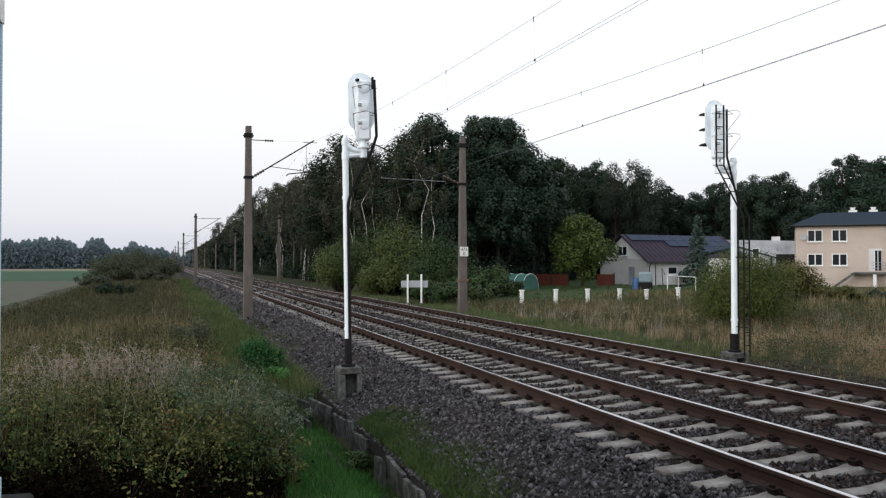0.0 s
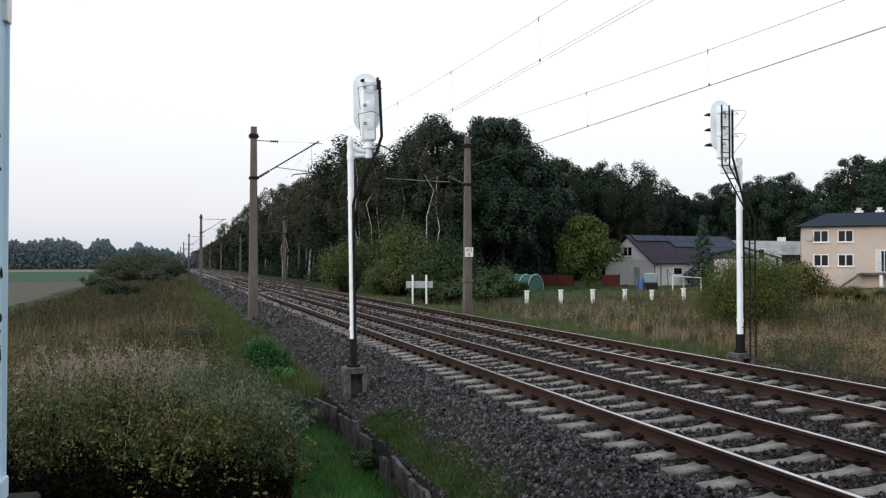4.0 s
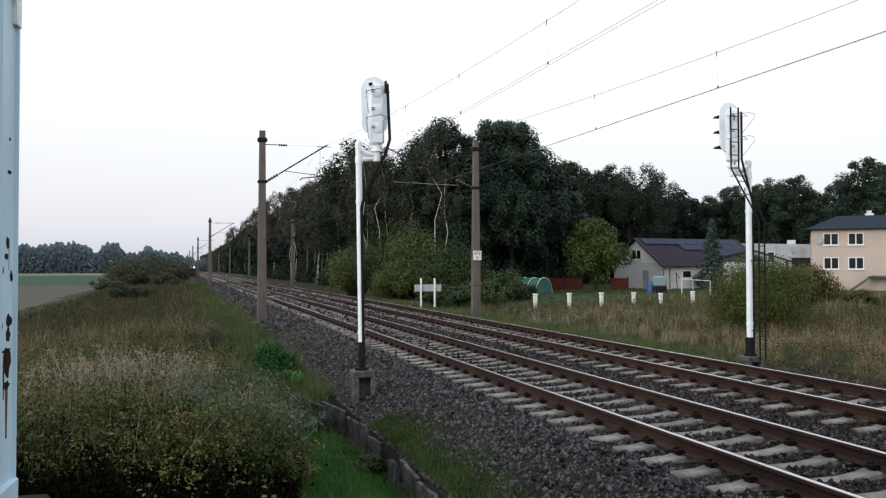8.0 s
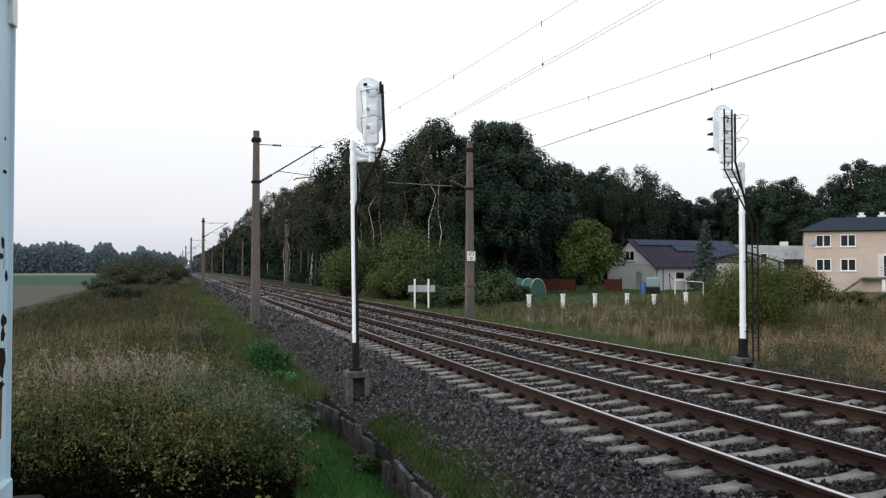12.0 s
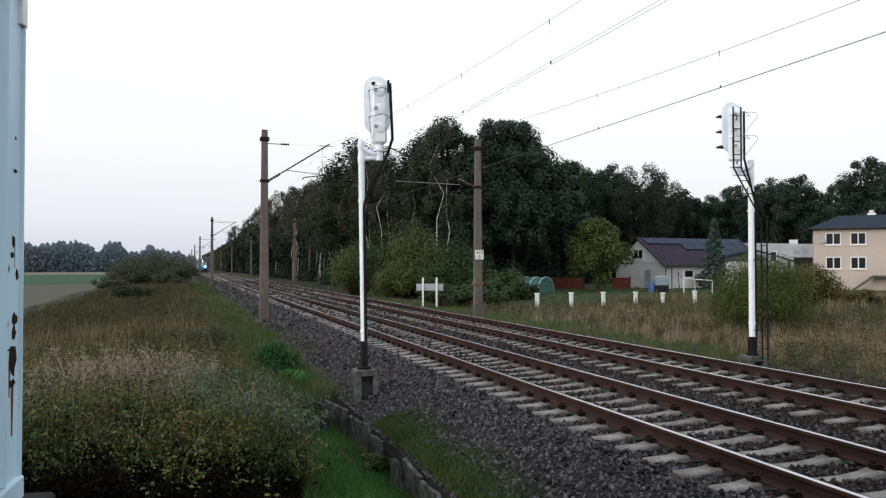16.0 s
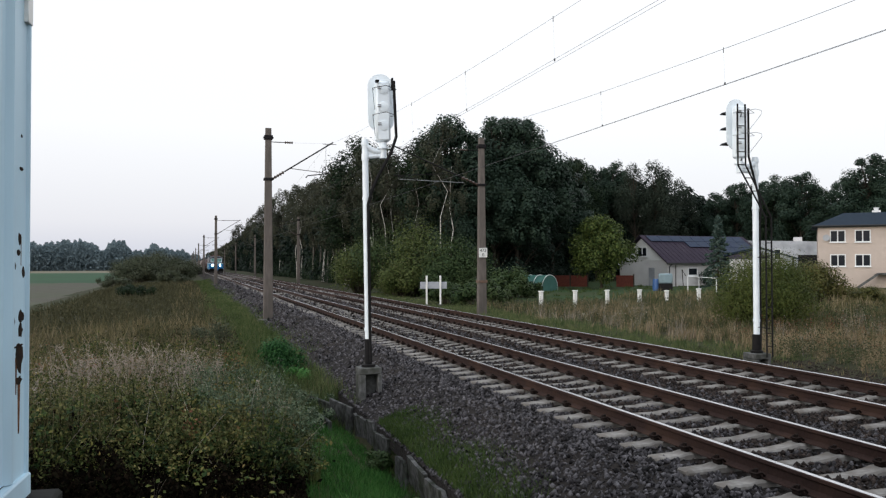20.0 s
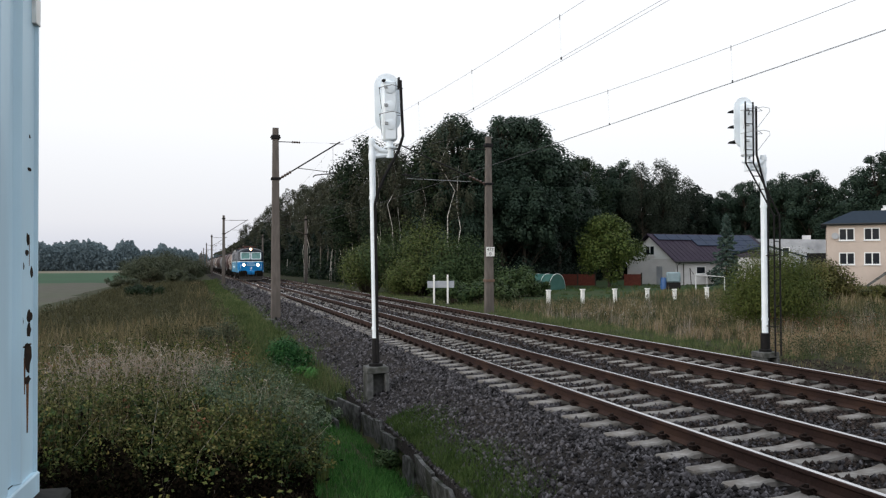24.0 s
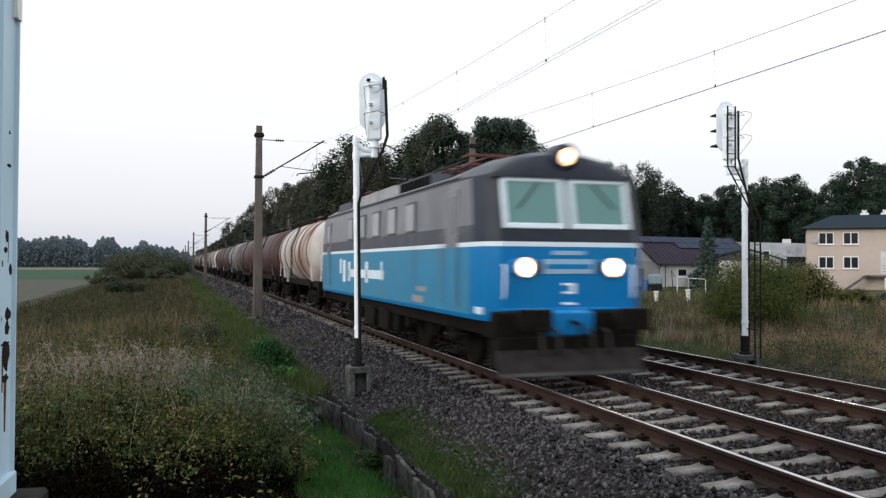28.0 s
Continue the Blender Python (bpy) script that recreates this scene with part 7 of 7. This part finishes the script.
    part("buffer_beam", Build().box(-1.35, 1.35, L - 0.45, L + 0.08, 0.70, 1.14, 0.03), "underframe", t, "black buffer beam")
    part("coupler_box", Build().box(-0.42, 0.42, -0.12, 0.1, 0.72, 1.16, 0.05), "loco_blue", t, "blue coupler housing")
    part("coupling", Build().tube([(0, -0.1, 0.98), (0, -0.4, 0.95), (0, -0.45, 0.75), (0, -0.40, 0.5)], 0.035, 8), "underframe", t)
    for x in (-0.6, -0.3, 0.3, 0.6):
        part("air_hose", Build().tube([(x, -0.08, 0.85), (x, -0.25, 0.8), (x, -0.3, 0.55), (x, -0.2, 0.45)], 0.025, 6), "ink", t)
    part("plough", Build().prism([(-1.3, 0.10), (1.3, 0.10), (1.32, 0.52), (-1.32, 0.52)], 1, -0.16, -0.12), "plough_grey", t, "scuffed grey plough plate")
    part("plough_lip", Build().box(-1.28, 1.28, -0.168, -0.15, 0.10, 0.155, 0.004), "tank_grey", t, "pale worn lower lip")
    # added black box that stands in for the shade behind the plough
    part("apron", Build().box(-1.3, 1.3, -0.10, 0.30, 0.22, 0.74, 0.03), "underframe", t, "added black box for the shade below the beam")
    buffers(t, -0.08, -1, 1.03, True)
    buffers(t, L + 0.08, 1, 1.03, True)
    # sides
    for s in (-1, 1):
        x = s * 1.472
        for y0 in (4.1, 5.7, 7.3, 8.9, 10.5):
            wf = part("side_window_frame", Build().box(*sorted((x - s * 0.02, x + s * 0.012)), y0, y0 + 0.75, 2.55, 3.2, 0.01), "tank_grey", t)
            part("side_window", Build().box(*sorted((x - s * 0.01, x + s * 0.018)), y0 + 0.05, y0 + 0.70, 2.60, 3.15), "blind" if y0 < 8 else "side_glass", wf)
        for y0 in (1.35, L - 2.1):
            dr = part("cab_door", Build().box(*sorted((x - s * 0.02, x + s * 0.01)), y0, y0 + 0.72, 1.15, 3.22, 0.008), "loco_grey", t)
            part("door_window", Build().box(*sorted((x - s * 0.01, x + s * 0.016)), y0 + 0.14, y0 + 0.58, 2.45, 3.1), "side_glass", dr)
            part("door_panel", Build().box(*sorted((x - s * 0.01, x + s * 0.014)), y0 + 0.0, y0 + 0.72, 1.15, 2.19), "loco_teal", dr)
            for q in (-0.08, 0.80):
                part("door_rail", Build().tube([(x, y0 + q, 1.2), (x + s * 0.06, y0 + q, 1.25), (x + s * 0.06, y0 + q, 2.4), (x, y0 + q, 2.45)], 0.013, 5), "loco_grey", t)
            part("steps", Build().box(*sorted((x - s * 0.25, x)), y0 + 0.08, y0 + 0.64, 0.62, 0.66).box(*sorted((x - s * 0.25, x)), y0 + 0.08, y0 + 0.64, 0.32, 0.36).box(*sorted((x - s * 0.05, x - s * 0.02)), y0 + 0.06, y0 + 0.1, 0.32, 1.0).box(*sorted((x - s * 0.05, x - s * 0.02)), y0 + 0.62, y0 + 0.66, 0.32, 1.0), "underframe", t)
        # white name lettering kept as plain bars, with its emblem
        part("side_emblem", Build().box(*sorted((x, x + s * 0.006)), 11.6, 12.0, 1.35, 2.0).box(*sorted((x, x + s * 0.006)), 12.25, 12.5, 1.6, 2.05), "loco_white", t, "white emblem")
        part("side_lettering", Build().box(*sorted((x, x + s * 0.006)), 6.9, 11.2, 1.52, 1.74).box(*sorted((x, x + s * 0.006)), 8.6, 8.9, 1.4, 1.95).box(*sorted((x, x + s * 0.006)), 10.9, 11.2, 1.4, 1.95).box(*sorted((x, x + s * 0.006)), 7.0, 7.15, 1.5, 1.95), "loco_white", t, "white lettering bars")
        part("side_plate", Build().box(*sorted((x, x + s * 0.006)), 3.5, 4.3, 1.12, 1.26).box(*sorted((x, x + s * 0.006)), 3.3, 4.0, 1.35, 1.45), "tank_band", t)
    # running gear
    part("underframe", Build().box(-1.3, 1.3, 0.4, L - 0.4, 0.72, 1.0, 0.02).box(-1.25, 1.25, 6.4, 9.8, 0.28, 0.75, 0.05).box(-1.38, -1.1, 6.8, 7.8, 0.3, 0.8, 0.03).box(-1.38, -1.1, 8.3, 9.4, 0.3, 0.8, 0.03), "underframe", t)
    bogie(t, 4.0, 3.2, 0.47, True)
    bogie(t, L - 4.0, 3.2, 0.47, True)
    # roof gear: two pantographs, folded front and raised rear, insulators and busbars
    for yc, up in ((3.6, 0.12), (L - 3.6, 0.12)):
        p = part("pantograph", Build().tube([(-0.7, yc - 0.6, 3.87), (0.7, yc - 0.6, 3.87), (0.7, yc + 0.6, 3.87), (-0.7, yc + 0.6, 3.87), (-0.7, yc - 0.6, 3.87)], 0.03, 6), "panto_red", t, "folded dull red pantograph")
        for x in (-0.45, 0.45):
            part("lower_arm", Build().tube([(x, yc - 0.6, 3.88), (x * 1.1, yc + 1.2, 3.86 + up)], 0.025, 6), "panto_red", p)
            part("upper_arm", Build().tube([(x * 1.1, yc + 1.2, 3.86 + up), (x * 0.7, yc - 0.7, 3.90 + up)], 0.02, 6), "panto_red", p)
        part("contact_strip", Build().tube([(-0.85, yc - 0.7, 3.88 + up), (-0.7, yc - 0.7, 3.93 + up), (0.7, yc - 0.7, 3.93 + up), (0.85, yc - 0.7, 3.88 + up)], 0.03, 6), "panto_red", p)
        for x in (-0.7, 0.7):
            for q in (-0.5, 0.5):
                part("roof_insulator", ribbed((x, yc + q, 3.66), (x, yc + q, 3.86), 0.035, 0.07, 4), "insulator", p)
    bus = Build()
    for x in (-0.5, 0.35):
        bus.tube([(x, 3.6, 4.05), (x, L - 3.6, 4.05)], 0.02, 5)
    for q in range(6):
        y = 4.4 + q * 1.5
        bus.box(-0.4 + 0.1 * (q % 2), 0.25, y, y + 0.7, 3.78, 3.98, 0.03)
        bus.tube([(-0.5, y, 3.8), (-0.5, y, 4.05)], 0.04, 6)
    for q in range(5):
        y = 2.9 + q * 0.55
        for x in (-0.95, 0.95):
            part("roof_insulator", ribbed((x, y, 3.62), (x, y, 3.84), 0.03, 0.06, 4), "insulator", t)
    for x in (-0.95, 0.95):
        bus.tube([(x, 2.8, 3.86), (x, L - 2.8, 3.86)], 0.018, 5)
    part("roof_busbar", bus, "dark_steel", t)
    return t


def build_wagon(tank, bands, band_mat, label):
    """A four-axle tank wagon; front buffer face at local y 0, 14.2 m long."""
    w = thing("tank_wagon", label, "tank wagon", group="tank wagons")
    L, r, zc = 13.1, 1.40, 2.36
    y0, y1 = 0.85, L - 0.85
    pts, rs = [], []
    for d, k in ((0.0, 0.35), (0.03, 0.62), (0.10, 0.82), (0.22, 0.94), (0.38, 1.0)):
        pts.append((0, y0 + d, zc))
        rs.append(r * k)
    for d, k in ((0.38, 1.0), (0.22, 0.94), (0.10, 0.82), (0.03, 0.62), (0.0, 0.35)):
        pts.append((0, y1 - d, zc))
        rs.append(r * k)
    barrel = part("tank", Build().tube(pts, rs, 40), tank, w)
    for y in bands:
        part("band", Build().tube([(0, y - 0.05, zc), (0, y - 0.04, zc), (0, y + 0.04, zc), (0, y + 0.05, zc)], [r, r + 0.025, r + 0.025, r], 40), band_mat, barrel)
    part("dome", Build().tube([(0, L / 2, zc + r - 0.1), (0, L / 2, zc + r + 0.16), (0, L / 2, zc + r + 0.2)], [0.34, 0.34, 0.25], 18), tank, barrel)
    walk_way = Build().box(-0.45, 0.45, L / 2 - 2.4, L / 2 + 2.4, zc + r + 0.06, zc + r + 0.10)
    for x in (-0.45, 0.45):
        walk_way.tube([(x, L / 2 - 2.4, zc + r + 0.1), (x, L / 2 - 2.4, zc + r + 0.45), (x, L / 2 + 2.4, zc + r + 0.45), (x, L / 2 + 2.4, zc + r + 0.1)], 0.018, 5)
    part("walkway", walk_way, "dark_steel", w)
    fr = Build()
    for s in (-1, 1):
        fr.box(*sorted((s * 1.05, s * 1.2)), 0.25, L - 0.25, 0.98, 1.22, 0.015)
    fr.box(-0.25, 0.25, 0.25, L - 0.25, 0.95, 1.2, 0.02)
    for y in (0.25, 2.3, L - 2.3, L - 0.55):
        fr.box(-1.3, 1.3, y, y + 0.3, 0.9, 1.24, 0.02)
    part("frame", fr, "underframe", w, "dark wagon underframe")
    for y in (2.0, L - 2.6):
        sd = Build().prism([(-1.25, 1.2), (1.25, 1.2), (1.3, 1.9), (1.15, 1.55), (0.7, 1.12), (-0.7, 1.12), (-1.15, 1.55), (-1.3, 1.9)], 1, y, y + 0.5)
        part("saddle", sd, tank, w)
    for s in (-1, 1):
        ld = Build()
        for y in (L / 2 - 0.2, L / 2 + 0.2):
            ld.tube([(s * 1.47, y, 1.0), (s * 1.47, y, 2.6), (s * 1.1, y, zc + r * 0.8), (s * 0.5, y, zc + r + 0.1)], 0.018, 5)
        for i in range(8):
            ld.tube([(s * 1.47, L / 2 - 0.2, 1.15 + 0.22 * i), (s * 1.47, L / 2 + 0.2, 1.15 + 0.22 * i)], 0.012, 5)
        part("ladder", ld, "dark_steel", w)
        part("placard", Build().box(*sorted((s * 1.19, s * 1.215)), L - 3.6, L - 2.9, 1.0, 1.5), "tank_band", w)
    pl = Build()
    for y in (0.3, L - 0.3):
        pl.tube([(-1.2, y, 1.2), (-1.2, y, 2.2), (1.2, y, 2.2), (1.2, y, 1.2)], 0.02, 5)
        pl.tube([(-1.2, y, 1.7), (1.2, y, 1.7)], 0.016, 5)
    part("end_rail", pl, "loco_white" if tank == "tank_white" else "dark_steel", w)
    bogie(w, 2.4, 1.8)
    bogie(w, L - 2.4, 1.8)
    buffers(w, 0.25, -1)
    buffers(w, L - 0.25, 1)
    return w


LOCO = build_loco()
LOCO_LENGTH, WAGON_PITCH = 17.3, 13.75
KINDS = {
    "white": build_wagon("tank_white", (2.6, 4.6, 6.0, 9.4, 11.2), "tank_rust", "dirty white tank wagon with rust stains"),
    "maroon": build_wagon("tank_maroon", (2.6, 10.5), "tank_maroon", "dull maroon tank wagon"),
    "grey": build_wagon("tank_grey", (2.4, 3.6, 4.8, 6.0, 8.6, 9.8, 11.0), "tank_band", "dark grey tank wagon with pale bands"),
    "brown": build_wagon("tank_brown", (2.6, 6.5, 10.5), "tank_brown", "rusty brown tank wagon"),
}
ORDER = ["white", "maroon", "maroon", "grey", "brown", "brown", "white", "grey", "brown", "white", "maroon", "grey", "brown", "grey", "maroon", "brown"]
WAGONS = []
for i, k in enumerate(ORDER):
    WAGONS.append(KINDS[k] if k not in ORDER[:i] else copy_thing(KINDS[k], pose(0, 0, 0)))

FRONT_AT_END, SPEED = 12.2, 21.3


def motions():
    """The train runs steadily down the near track."""
    def rows(lag):
        out = []
        for k in range(0, 29):
            y = FRONT_AT_END + SPEED * (SECONDS - k) + lag
            out.append((float(k), pose(NEAR + float(bend(y)), y, 0, 0, 0, heading(y))))
        return out
    walk(LOCO, rows(0.0))
    for i, w in enumerate(WAGONS):
        walk(w, rows(LOCO_LENGTH + WAGON_PITCH * i))
    # the locomotive's wheels roll while they can be seen
    rate = SPEED / (0.47 * 1.32)
    for w, s in SPINNING:
        at = w.location.copy()
        turns = [(0.0, 0.0)] + [(24.0 + k / FPS, rate * k / FPS) for k in range(0, 4 * FPS + 1)]
        rows_w = []
        for t, a in turns:
            m = Matrix.Translation(at) @ pose(0, 0, 0, 0, 0, 180 if s > 0 else 0) @ pose(0, 0, 0, math.degrees(a) * (-1 if s > 0 else 1))
            rows_w.append((t, m))
        walk(w, rows_w)


motions()
